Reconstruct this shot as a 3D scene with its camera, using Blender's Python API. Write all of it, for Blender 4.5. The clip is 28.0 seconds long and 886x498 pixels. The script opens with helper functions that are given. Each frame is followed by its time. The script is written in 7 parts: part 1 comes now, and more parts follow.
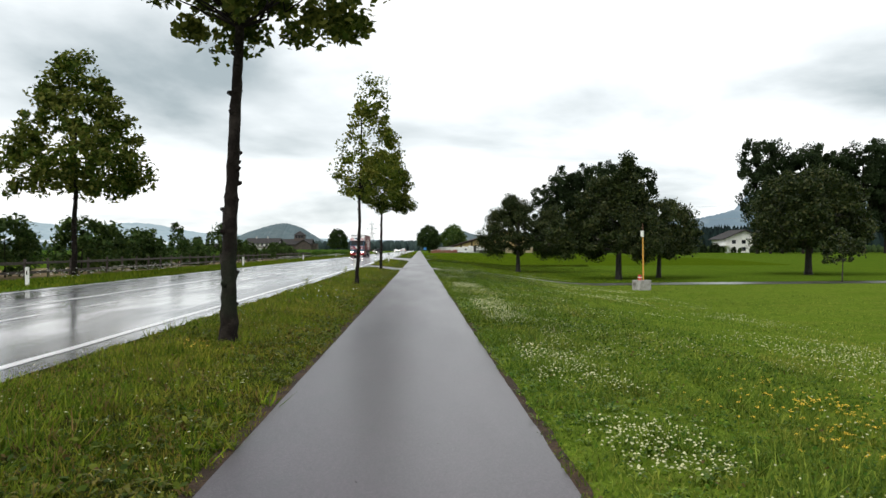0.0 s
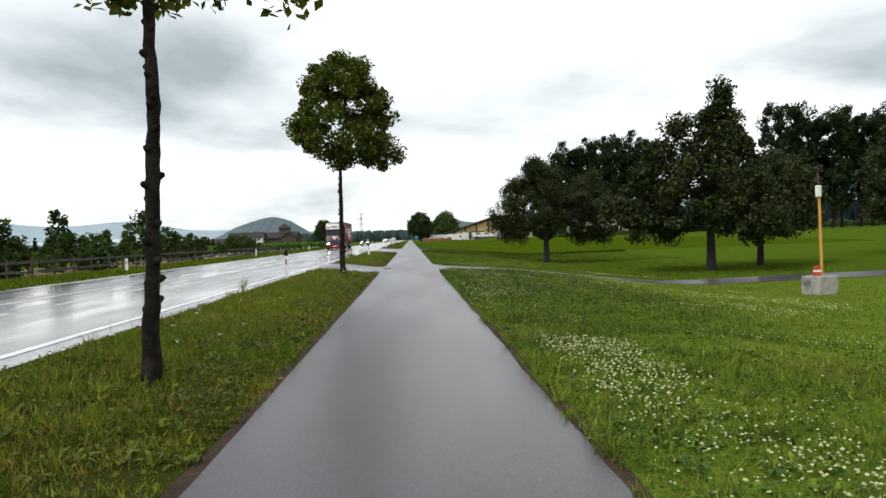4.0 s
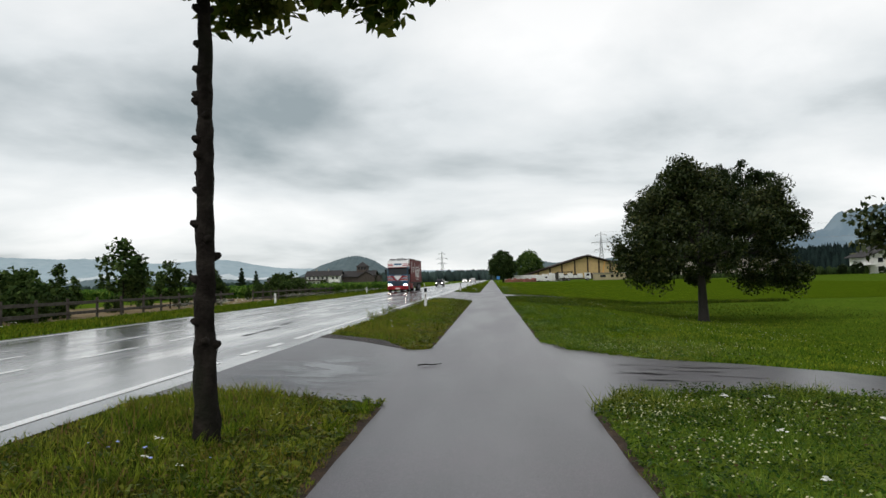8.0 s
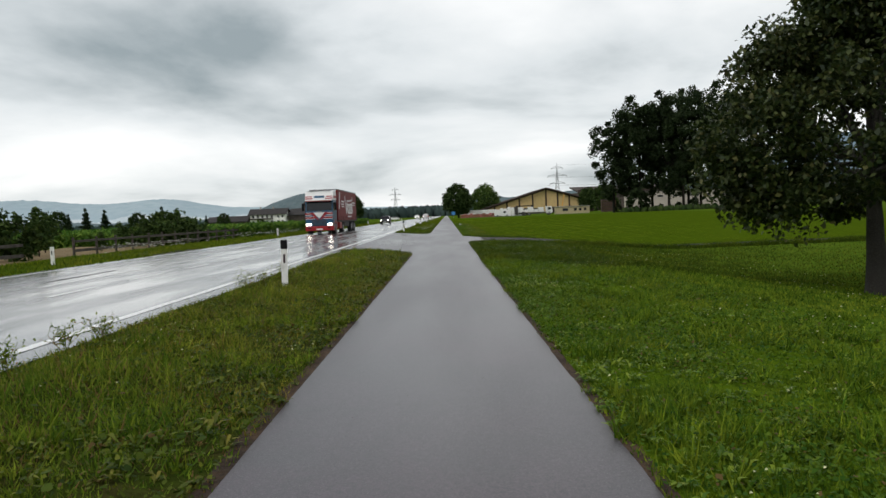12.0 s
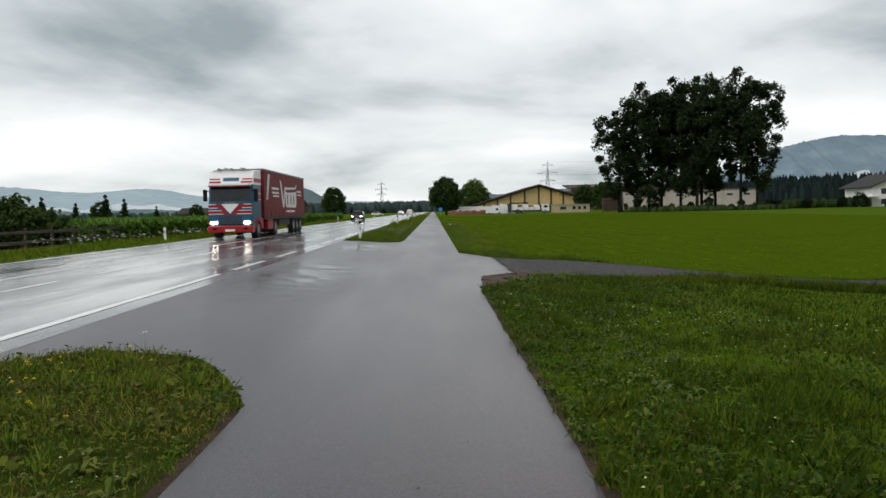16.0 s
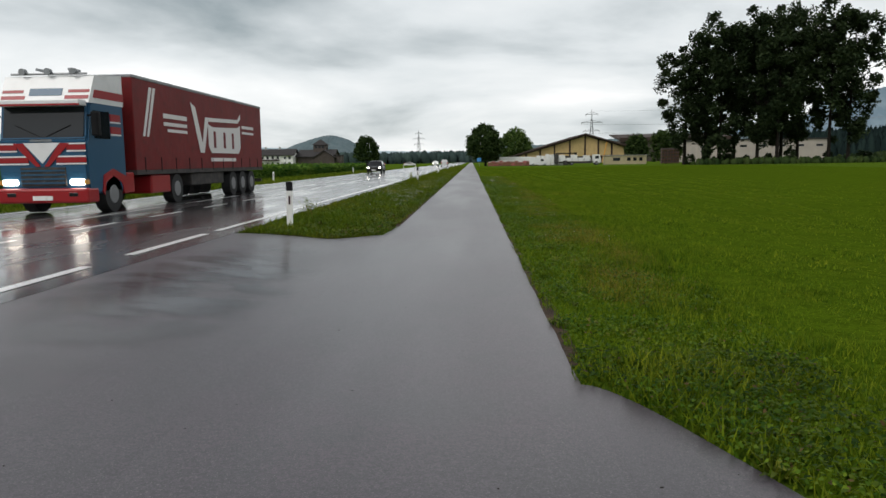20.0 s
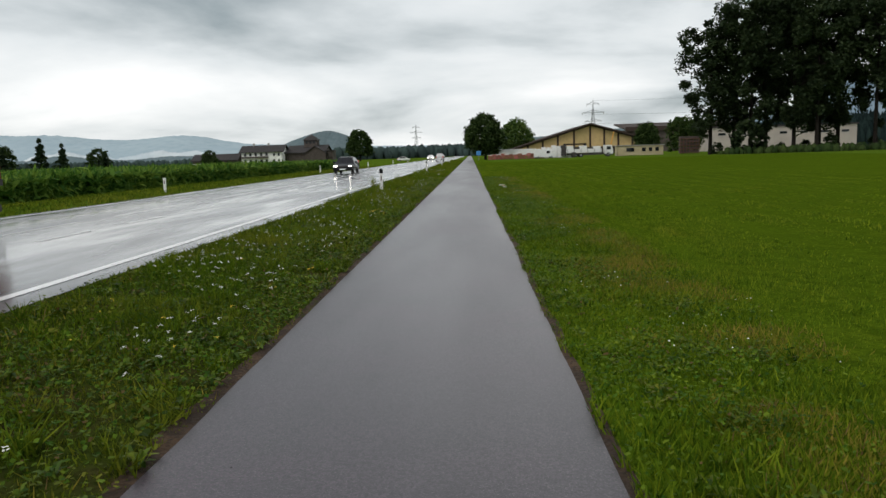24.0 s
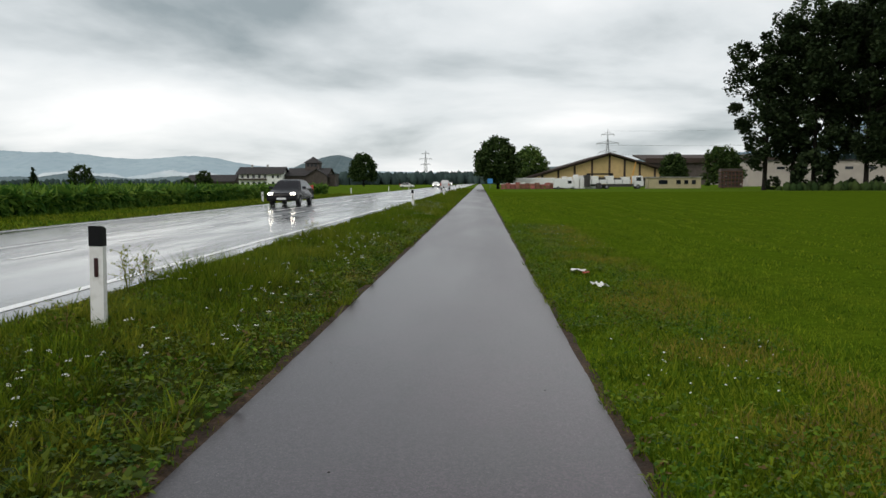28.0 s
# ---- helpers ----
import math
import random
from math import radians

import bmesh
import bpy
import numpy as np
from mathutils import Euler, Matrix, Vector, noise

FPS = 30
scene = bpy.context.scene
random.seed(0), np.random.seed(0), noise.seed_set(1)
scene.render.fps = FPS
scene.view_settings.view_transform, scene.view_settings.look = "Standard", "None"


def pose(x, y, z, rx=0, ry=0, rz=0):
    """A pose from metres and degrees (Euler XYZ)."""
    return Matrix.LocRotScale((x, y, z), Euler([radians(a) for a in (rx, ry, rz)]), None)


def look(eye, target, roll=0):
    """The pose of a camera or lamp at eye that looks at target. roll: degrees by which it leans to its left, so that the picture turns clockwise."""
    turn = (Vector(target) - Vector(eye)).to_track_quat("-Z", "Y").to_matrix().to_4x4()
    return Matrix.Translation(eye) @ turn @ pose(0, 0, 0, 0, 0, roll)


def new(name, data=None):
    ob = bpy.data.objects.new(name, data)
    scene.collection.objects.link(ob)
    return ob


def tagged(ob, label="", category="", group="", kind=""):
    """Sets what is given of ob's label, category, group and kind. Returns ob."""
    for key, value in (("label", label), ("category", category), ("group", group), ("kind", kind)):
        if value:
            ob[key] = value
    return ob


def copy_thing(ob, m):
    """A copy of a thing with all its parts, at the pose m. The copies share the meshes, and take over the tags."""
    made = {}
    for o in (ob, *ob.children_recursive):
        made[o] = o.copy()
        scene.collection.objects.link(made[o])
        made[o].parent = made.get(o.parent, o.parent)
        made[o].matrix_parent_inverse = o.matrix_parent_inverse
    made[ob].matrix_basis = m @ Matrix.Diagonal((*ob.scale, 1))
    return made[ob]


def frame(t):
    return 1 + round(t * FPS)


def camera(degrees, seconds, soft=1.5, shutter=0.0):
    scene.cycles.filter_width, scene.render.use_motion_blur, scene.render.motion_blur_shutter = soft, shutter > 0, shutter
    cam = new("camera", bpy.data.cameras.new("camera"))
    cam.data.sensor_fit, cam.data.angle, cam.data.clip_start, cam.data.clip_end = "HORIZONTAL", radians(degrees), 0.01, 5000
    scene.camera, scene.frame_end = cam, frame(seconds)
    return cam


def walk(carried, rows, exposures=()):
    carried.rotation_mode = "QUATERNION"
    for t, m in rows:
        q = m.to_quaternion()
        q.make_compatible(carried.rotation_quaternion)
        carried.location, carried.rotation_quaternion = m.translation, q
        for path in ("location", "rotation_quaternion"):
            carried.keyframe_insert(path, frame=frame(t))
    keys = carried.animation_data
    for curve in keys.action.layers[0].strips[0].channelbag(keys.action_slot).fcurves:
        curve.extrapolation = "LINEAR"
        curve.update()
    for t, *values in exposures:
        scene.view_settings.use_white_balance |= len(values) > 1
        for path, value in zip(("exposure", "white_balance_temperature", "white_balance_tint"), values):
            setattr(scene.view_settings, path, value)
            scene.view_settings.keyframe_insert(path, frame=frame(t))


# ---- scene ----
cam = camera(62.5, 28.0)
PATH = [
    (0, (0.217, -3.283, 1.569), (0.281, -1.284, 1.57), -0.1),
    (0.5, (0.279, -0.38, 1.55), (0.33, 1.62, 1.548), -0.8),
    (1, (0.301, 2.485, 1.518), (0.37, 4.484, 1.529), -0.4),
    (1.5, (0.213, 5.545, 1.612), (0.327, 7.542, 1.616), 0.1),
    (2, (0.204, 8.318, 1.584), (0.331, 10.314, 1.588), -0.5),
    (2.5, (0.152, 11.534, 1.549), (0.273, 13.531, 1.537), -0.8),
    (3, (0.038, 14.661, 1.553), (0.127, 16.659, 1.535), -2.3),
    (3.5, (0.071, 17.556, 1.367), (0.164, 19.553, 1.335), -2.5),
    (5.5, (0.192, 28.189, 1.52), (0.252, 30.188, 1.5), -0.2),
    (6, (0.189, 31.045, 1.511), (0.284, 33.032, 1.716), -4.9),
    (6.5, (0.146, 34.208, 1.49), (-0.01, 36.192, 1.684), -1.2),
    (7, (0.155, 36.683, 1.503), (0.073, 38.675, 1.657), -1.3),
    (7.5, (0.162, 39.026, 1.512), (-0.11, 41.007, 1.563), -3.8),
    (8, (0.154, 41.671, 1.53), (0.023, 43.665, 1.615), -1.5),
    (8.5, (0.16, 44.36, 1.526), (0.097, 46.356, 1.626), -1.9),
    (9, (0.193, 46.93, 1.525), (0.145, 48.928, 1.604), -2.0),
    (9.5, (0.218, 49.725, 1.519), (0.146, 51.723, 1.551), -2.9),
    (10, (0.252, 52.473, 1.508), (0.24, 54.473, 1.513), -1.1),
    (10.5, (0.291, 55.33, 1.522), (0.268, 57.33, 1.496), -1.4),
    (11, (0.267, 58.022, 1.484), (0.253, 60.022, 1.44), -0.2),
    (11.5, (0.189, 60.909, 1.512), (0.137, 62.909, 1.499), -1.5),
    (12, (0.167, 63.619, 1.516), (0.154, 65.617, 1.422), -2.4),
    (12.5, (0.093, 66.521, 1.512), (0.013, 68.514, 1.373), -2.6),
    (14.5, (0.168, 78.67, 1.521), (0.127, 80.661, 1.34), -1.7),
    (15, (0.234, 81.351, 1.505), (0.238, 83.34, 1.296), -0.6),
    (15.5, (0.272, 84.089, 1.525), (0.28, 86.074, 1.28), -1.0),
    (16, (0.349, 86.681, 1.568), (0.373, 88.678, 1.462), -1.2),
    (16.5, (0.442, 89.609, 1.557), (0.405, 91.606, 1.451), -1.7),
    (17, (0.485, 92.097, 1.563), (0.481, 94.093, 1.438), -1.3),
    (17.5, (0.512, 94.986, 1.592), (0.466, 96.98, 1.44), -0.8),
    (18, (0.547, 97.737, 1.595), (0.496, 99.729, 1.425), -1.5),
    (18.5, (0.463, 100.793, 1.578), (0.329, 102.779, 1.378), -1.2),
    (19, (0.491, 103.237, 1.586), (0.426, 105.227, 1.392), 0.2),
    (19.5, (0.5, 106.084, 1.551), (0.422, 108.07, 1.323), 0.4),
    (20, (0.519, 108.26, 1.528), (0.438, 110.244, 1.29), -0.8),
    (20.5, (0.578, 110.7, 1.605), (0.474, 112.683, 1.363), -1.5),
    (21, (0.537, 113.239, 1.615), (0.438, 115.221, 1.368), -1.9),
    (21.5, (0.467, 115.814, 1.638), (0.364, 117.797, 1.396), -1.9),
    (23.5, (0.493, 125.29, 1.629), (0.415, 127.271, 1.365), -1.7),
    (24, (0.535, 128.093, 1.612), (0.453, 130.075, 1.357), -1.8),
    (24.5, (0.546, 131.176, 1.6), (0.446, 133.161, 1.378), -0.7),
    (25, (0.576, 133.988, 1.575), (0.5, 135.97, 1.317), -0.4),
    (25.5, (0.503, 137.137, 1.542), (0.438, 139.117, 1.272), -1.0),
    (26, (0.472, 139.964, 1.547), (0.363, 141.948, 1.325), -1.6),
    (26.5, (0.431, 142.994, 1.502), (0.318, 144.979, 1.286), -1.9),
    (27, (0.429, 145.978, 1.496), (0.297, 147.963, 1.294), -1.9),
    (27.5, (0.404, 149.042, 1.496), (0.272, 151.031, 1.343), -1.0),
    (28, (0.394, 151.866, 1.52), (0.292, 153.855, 1.339), -0.2),
]
walk(cam, [(t, look(eye, target, roll)) for t, eye, target, roll in PATH], [(0, 0.43), (5.5, 0.42), (7, 0.1), (8.5, 0.0), (11, 0.02), (15, 0.03), (28, 0.0)])

# ---- world and light ----
world = bpy.data.worlds.new("overcast")
scene.world = world
world.use_nodes = True
wt = world.node_tree
wt.nodes.clear()


def wnode(kind, **kw):
    n = wt.nodes.new(kind)
    for k, v in kw.items():
        n.inputs[k].default_value = v
    return n


def wmath(op, a, b=None):
    n = wt.nodes.new("ShaderNodeMath")
    n.operation = op
    for i, v in enumerate((a, b)):
        if v is None:
            continue
        if isinstance(v, (int, float)):
            n.inputs[i].default_value = v
        else:
            wt.links.new(v, n.inputs[i])
    return n.outputs[0]


SKY_STRENGTH = 1.0
wc = wnode("ShaderNodeTexCoord")
ws = wnode("ShaderNodeSeparateXYZ")
wt.links.new(wc.outputs["Generated"], ws.inputs[0])
up = wmath("MAXIMUM", ws.outputs["Z"], 0.0)
flat_z = wmath("ADD", up, 0.2)
cx = wmath("DIVIDE", ws.outputs["X"], flat_z)
cy = wmath("DIVIDE", ws.outputs["Y"], flat_z)
wv = wnode("ShaderNodeCombineXYZ")
wt.links.new(wmath("MULTIPLY", cx, 0.95), wv.inputs[0])
wt.links.new(wmath("MULTIPLY", cy, 1.0), wv.inputs[1])
n1 = wnode("ShaderNodeTexNoise", Scale=0.8, Detail=8.0, Roughness=0.52, Distortion=0.25)
n2 = wnode("ShaderNodeTexNoise", Scale=0.4, Detail=3.0, Roughness=0.5)
wt.links.new(wv.outputs[0], n1.inputs["Vector"])
wt.links.new(wv.outputs[0], n2.inputs["Vector"])
cl = wmath("ADD", wmath("MULTIPLY", n1.outputs[0], 0.62), wmath("MULTIPLY", n2.outputs[0], 0.46))


def cloud_bank(value, side, side_w, lift, lift_w, amount):
    """A soft-edged thicker or thinner stretch of cloud round a direction, frayed by the fine noise."""
    fray = wmath("MULTIPLY", wmath("SUBTRACT", n1.outputs[0], 0.5), 0.9)
    u = wmath("ADD", wmath("DIVIDE", wmath("SUBTRACT", ws.outputs["X"], side), side_w), fray)
    v = wmath("ADD", wmath("DIVIDE", wmath("SUBTRACT", ws.outputs["Z"], lift), lift_w), wmath("MULTIPLY", fray, 1.6))
    r2 = wmath("ADD", wmath("MULTIPLY", u, u), wmath("MULTIPLY", v, v))
    return wmath("ADD", value, wmath("MULTIPLY", wmath("POWER", 2.718, wmath("MULTIPLY", r2, -1.0)), amount))


for bank in ((-0.2, 0.2, 0.225, 0.055, -0.12), (-0.42, 0.16, 0.175, 0.04, -0.07), (-0.36, 0.22, 0.085, 0.026, 0.055), (0.02, 0.36, 0.055, 0.036, -0.075), (0.45, 0.22, 0.3, 0.06, 0.1), (0.52, 0.14, 0.16, 0.035, -0.045), (0.1, 0.25, 0.14, 0.045, -0.03), (-0.05, 0.5, 0.42, 0.1, 0.07)):
    cl = cloud_bank(cl, *bank)
ramp = wt.nodes.new("ShaderNodeValToRGB")
wt.links.new(cl, ramp.inputs[0])
e = ramp.color_ramp.elements
e[0].position, e[0].color = 0.38, (0.32, 0.375, 0.395, 1)
e[1].position, e[1].color = 0.64, (1.08, 1.085, 1.08, 1)
m = ramp.color_ramp.elements.new(0.5)
m.color = (0.77, 0.81, 0.825, 1)
sky = wt.nodes.new("ShaderNodeTexSky")
sky.sky_type, sky.sun_disc = "NISHITA", False
sky.sun_elevation, sky.sun_rotation = radians(42), radians(-60)
mix = wt.nodes.new("ShaderNodeMix")
mix.data_type = "RGBA"
mix.inputs["Factor"].default_value = 0.94
skyb = wt.nodes.new("ShaderNodeMix")
skyb.data_type, skyb.blend_type = "RGBA", "MULTIPLY"
skyb.inputs["Factor"].default_value = 1.0
skyb.inputs[7].default_value = (0.1, 0.1, 0.1, 1)
wt.links.new(sky.outputs[0], skyb.inputs[6])
wt.links.new(skyb.outputs[2], mix.inputs[6])
wt.links.new(ramp.outputs[0], mix.inputs[7])
bg = wnode("ShaderNodeBackground", Strength=SKY_STRENGTH)
wo = wt.nodes.new("ShaderNodeOutputWorld")
high = wt.nodes.new("ShaderNodeMapRange")
high.inputs[1].default_value, high.inputs[2].default_value = 0.25, 1.0
high.inputs[3].default_value, high.inputs[4].default_value = SKY_STRENGTH, SKY_STRENGTH * 0.55
wt.links.new(up, high.inputs[0])
wt.links.new(high.outputs[0], bg.inputs["Strength"])
wt.links.new(mix.outputs[2], bg.inputs[0])
wt.links.new(bg.outputs[0], wo.inputs[0])

sun_data = bpy.data.lights.new("sun", "SUN")
sun_data.energy, sun_data.angle, sun_data.color = 1.2, radians(25), (1.0, 0.97, 0.92)
sun = new("sun", sun_data)
sun.matrix_world = look((0, 0, 60), (0.6, 0.55, 59.2))


# ---- materials ----
def mat(name, colour, rough=0.8, metal=0.0, spec=0.5, vary=(), bump=(), island=0.0, rand=0.0, trans=0.0, emit=0.0, wet=None, coat=None, dry=None):
    """A node material. vary: (scale, amount, other colour) layers by world place; bump: (scale, strength, distance)."""
    ma = bpy.data.materials.new(name)
    ma.use_nodes = True
    t = ma.node_tree
    p = t.nodes["Principled BSDF"]
    L = t.links.new
    p.inputs["Roughness"].default_value, p.inputs["Metallic"].default_value = rough, metal
    p.inputs["Specular IOR Level"].default_value = spec
    geo = t.nodes.new("ShaderNodeNewGeometry")
    tc = t.nodes.new("ShaderNodeTexCoord")
    rgb = t.nodes.new("ShaderNodeRGB")
    rgb.outputs[0].default_value = (*colour, 1)
    out = rgb.outputs[0]
    for scale, lo, hi, other in vary:
        nz = t.nodes.new("ShaderNodeTexNoise")
        nz.inputs["Scale"].default_value, nz.inputs["Detail"].default_value = scale, 5
        L(geo.outputs["Position"], nz.inputs["Vector"])
        mr = t.nodes.new("ShaderNodeMapRange")
        mr.inputs[1].default_value, mr.inputs[2].default_value = lo, hi
        L(nz.outputs[0], mr.inputs[0])
        mx = t.nodes.new("ShaderNodeMix")
        mx.data_type = "RGBA"
        L(mr.outputs[0], mx.inputs["Factor"])
        L(out, mx.inputs[6])
        mx.inputs[7].default_value = (*other, 1)
        out = mx.outputs[2]
    for amount, source in ((island, "i"), (rand, "o")):
        if amount:
            if source == "i":
                r = geo.outputs["Random Per Island"]
            else:
                r = t.nodes.new("ShaderNodeObjectInfo").outputs["Random"]
            hs = t.nodes.new("ShaderNodeHueSaturation")
            mr = t.nodes.new("ShaderNodeMapRange")
            mr.inputs[3].default_value, mr.inputs[4].default_value = 1 - amount, 1 + amount
            L(r, mr.inputs[0])
            L(mr.outputs[0], hs.inputs["Value"])
            mr2 = t.nodes.new("ShaderNodeMapRange")
            mr2.inputs[3].default_value, mr2.inputs[4].default_value = 0.5 + amount * 0.06, 0.5 - amount * 0.06
            L(r, mr2.inputs[0])
            L(mr2.outputs[0], hs.inputs["Hue"])
            L(out, hs.inputs["Color"])
            out = hs.outputs[0]
    # a share of islands in another tint: dried leaves, or painted glints on tree crowns
    if dry:
        share, tint = dry
        m1 = t.nodes.new("ShaderNodeMath")
        m1.operation = "MULTIPLY"
        m1.inputs[1].default_value = 17.3
        L(geo.outputs["Random Per Island"], m1.inputs[0])
        m2 = t.nodes.new("ShaderNodeMath")
        m2.operation = "FRACT"
        L(m1.outputs[0], m2.inputs[0])
        m3 = t.nodes.new("ShaderNodeMath")
        m3.operation = "LESS_THAN"
        m3.inputs[1].default_value = share
        L(m2.outputs[0], m3.inputs[0])
        mx = t.nodes.new("ShaderNodeMix")
        mx.data_type = "RGBA"
        L(m3.outputs[0], mx.inputs["Factor"])
        L(out, mx.inputs[6])
        mx.inputs[7].default_value = (*tint, 1)
        out = mx.outputs[2]
    L(out, p.inputs["Base Color"])
    if bump:
        scale, strength, dist = bump
        nz = t.nodes.new("ShaderNodeTexNoise")
        nz.inputs["Scale"].default_value, nz.inputs["Detail"].default_value = scale, 4
        L(geo.outputs["Position"], nz.inputs["Vector"])
        b = t.nodes.new("ShaderNodeBump")
        b.inputs["Strength"].default_value, b.inputs["Distance"].default_value = strength, dist
        L(nz.outputs[0], b.inputs["Height"])
        L(b.outputs[0], p.inputs["Normal"])
    if wet:
        scale, lo, hi, r0, r1 = wet
        mp = t.nodes.new("ShaderNodeMapping")
        mp.inputs["Scale"].default_value = (1.0, 0.16, 1.0)
        L(geo.outputs["Position"], mp.inputs["Vector"])
        nz = t.nodes.new("ShaderNodeTexNoise")
        nz.inputs["Scale"].default_value, nz.inputs["Detail"].default_value = scale, 6
        L(mp.outputs[0], nz.inputs["Vector"])
        mr = t.nodes.new("ShaderNodeMapRange")
        mr.inputs[1].default_value, mr.inputs[2].default_value = lo, hi
        mr.inputs[3].default_value, mr.inputs[4].default_value = r0, r1
        L(nz.outputs[0], mr.inputs[0])
        L(mr.outputs[0], p.inputs["Roughness"])
    if coat:
        p.inputs["Coat Weight"].default_value, p.inputs["Coat Roughness"].default_value = coat
    if trans:
        tr = t.nodes.new("ShaderNodeBsdfTranslucent")
        L(out, tr.inputs[0])
        ms = t.nodes.new("ShaderNodeMixShader")
        ms.inputs[0].default_value = trans
        L(p.outputs[0], ms.inputs[1])
        L(tr.outputs[0], ms.inputs[2])
        L(ms.outputs[0], t.nodes["Material Output"].inputs[0])
    if emit:
        p.inputs["Emission Color"].default_value = (*colour, 1)
        p.inputs["Emission Strength"].default_value = emit
    return ma


def shade(c, k):
    return tuple(v * k for v in c)


def clumped(c, k=1.0, dark=0.5, light=1.35):
    """Colour layers of leafy turf: clumps of about a foot and of a hand's width."""
    return ((2.6, 0.47, 0.62, shade(c, dark * k)), (3.7, 0.54, 0.68, shade(c, light * k)), (9.0, 0.5, 0.66, shade(c, 0.62 * k)))


M_MEADOW = mat("hay_meadow_turf", (0.135, 0.2, 0.022), 1.0, spec=0.0, vary=((0.22, 0.42, 0.62, (0.1, 0.165, 0.016)), (0.7, 0.48, 0.64, (0.165, 0.2, 0.03)), (2.3, 0.48, 0.64, (0.08, 0.13, 0.012)), (7, 0.46, 0.68, (0.16, 0.215, 0.03)), (19, 0.45, 0.7, (0.06, 0.1, 0.01))), bump=(12, 0.9, 0.06))
M_FIELD = mat("mown_field_turf", (0.06967, 0.1149, 0.00581), 1.0, spec=0.0, vary=((0.2, 0.42, 0.62, (0.05947, 0.0985, 0.005083)), (0.8, 0.5, 0.66, (0.08497, 0.1231, 0.007262)), (3.1, 0.48, 0.64, (0.04673, 0.08042, 0.004357)), (9, 0.5, 0.68, (0.08497, 0.1313, 0.007988)), (22, 0.45, 0.7, (0.03824, 0.06565, 0.003631))), bump=(16.38, 0.904, 0.05))
M_GROUND = mat("meadow_soil", (0.09854, 0.1609, 0.01387), 1.0, spec=0.0, vary=((0.12, 0.4, 0.65, (0.08447, 0.1463, 0.01271)), (0.45, 0.5, 0.66, (0.07843, 0.1346, 0.01271)), (1.3, 0.5, 0.72, (0.1257, 0.1659, 0.02081)), (4.5, 0.45, 0.66, (0.06636, 0.1151, 0.0104)), (14, 0.42, 0.72, (0.04525, 0.07803, 0.008091))), bump=(14, 0.8, 0.05))
M_BLADE = mat("grass_blade", (0.1652, 0.2497, 0.03413), 0.8, spec=0.08, vary=(*clumped((0.153, 0.2236, 0.0325)), (0.5, 0.45, 0.7, (0.2236, 0.2497, 0.04387)), (0.17, 0.45, 0.65, (0.1264, 0.214, 0.02535))), island=0.5, trans=0.35)
M_BLADE_V = mat("verge_grass_blade", (0.1752, 0.2343, 0.02243), 0.8, spec=0.08, vary=(*clumped((0.1613, 0.2094, 0.0233)), (0.6, 0.46, 0.66, (0.2131, 0.2343, 0.03058)), (0.23, 0.48, 0.66, (0.1137, 0.1895, 0.0163)), (2.2, 0.55, 0.7, (0.09468, 0.1646, 0.01427))), island=0.5, trans=0.3, dry=(0.1, (0.2084, 0.1397, 0.05096)))
M_CLOVER = mat("verge_weed_leaf", (0.07956, 0.1161, 0.01105), 0.65, spec=0.12, vary=(*clumped((0.09, 0.125, 0.012)), (0.8, 0.45, 0.7, (0.1224, 0.1285, 0.01445)), (0.3, 0.45, 0.65, (0.051, 0.08568, 0.0085))), island=0.6, trans=0.25, dry=(0.06, (0.1122, 0.07616, 0.0255)))
M_CLOVER_M = mat("clover_leaf", (0.07553, 0.1522, 0.0096), 0.65, spec=0.12, vary=(*clumped((0.085, 0.16, 0.011)), (0.8, 0.45, 0.7, (0.1038, 0.1702, 0.0128)), (0.3, 0.45, 0.65, (0.05192, 0.1165, 0.008))), island=0.55, trans=0.28, dry=(0.04, (0.1323, 0.0896, 0.032)))
M_CLOVER_D = mat("dark_clover_leaf", (0.04653, 0.09159, 0.006384), 0.65, spec=0.12, vary=(*clumped((0.05236, 0.09632, 0.007315)), (0.8, 0.45, 0.7, (0.06394, 0.1024, 0.008512)), (0.3, 0.45, 0.65, (0.03198, 0.07013, 0.00532))), island=0.55, trans=0.28, dry=(0.04, (0.0815, 0.05394, 0.02128)))
# soil colour darkened to stand for shade at the foot of the weeds
M_VERGE = mat("shade_toned_verge_soil", (0.04125, 0.0585, 0.009), 1.0, spec=0.0, vary=((1.5, 0.45, 0.65, (0.0525, 0.0465, 0.0165)), (9, 0.45, 0.7, (0.02625, 0.0375, 0.0075))), bump=(20, 0.8, 0.04))
# green darkened in colour for the shade between grass blades
M_TURF = mat("shade_toned_turf", (0.07371, 0.1276, 0.006615), 1.0, spec=0.0, vary=((1.5, 0.45, 0.65, (0.08505, 0.1323, 0.008505)), (9, 0.45, 0.7, (0.04253, 0.0756, 0.00567))), bump=(20, 0.8, 0.04))
M_SAND = mat("paddock_sand", (0.26, 0.2, 0.13), 1.0, spec=0.0, vary=((0.6, 0.4, 0.65, (0.2, 0.15, 0.09)), (3, 0.5, 0.75, (0.14, 0.13, 0.06))))
M_DRY = mat("dry_grass_blade", (0.25, 0.215, 0.034), 0.85, spec=0.05, vary=((0.7, 0.4, 0.65, (0.18, 0.19, 0.02)),), island=0.45, trans=0.3, dry=(0.15, (0.18, 0.125, 0.045)))
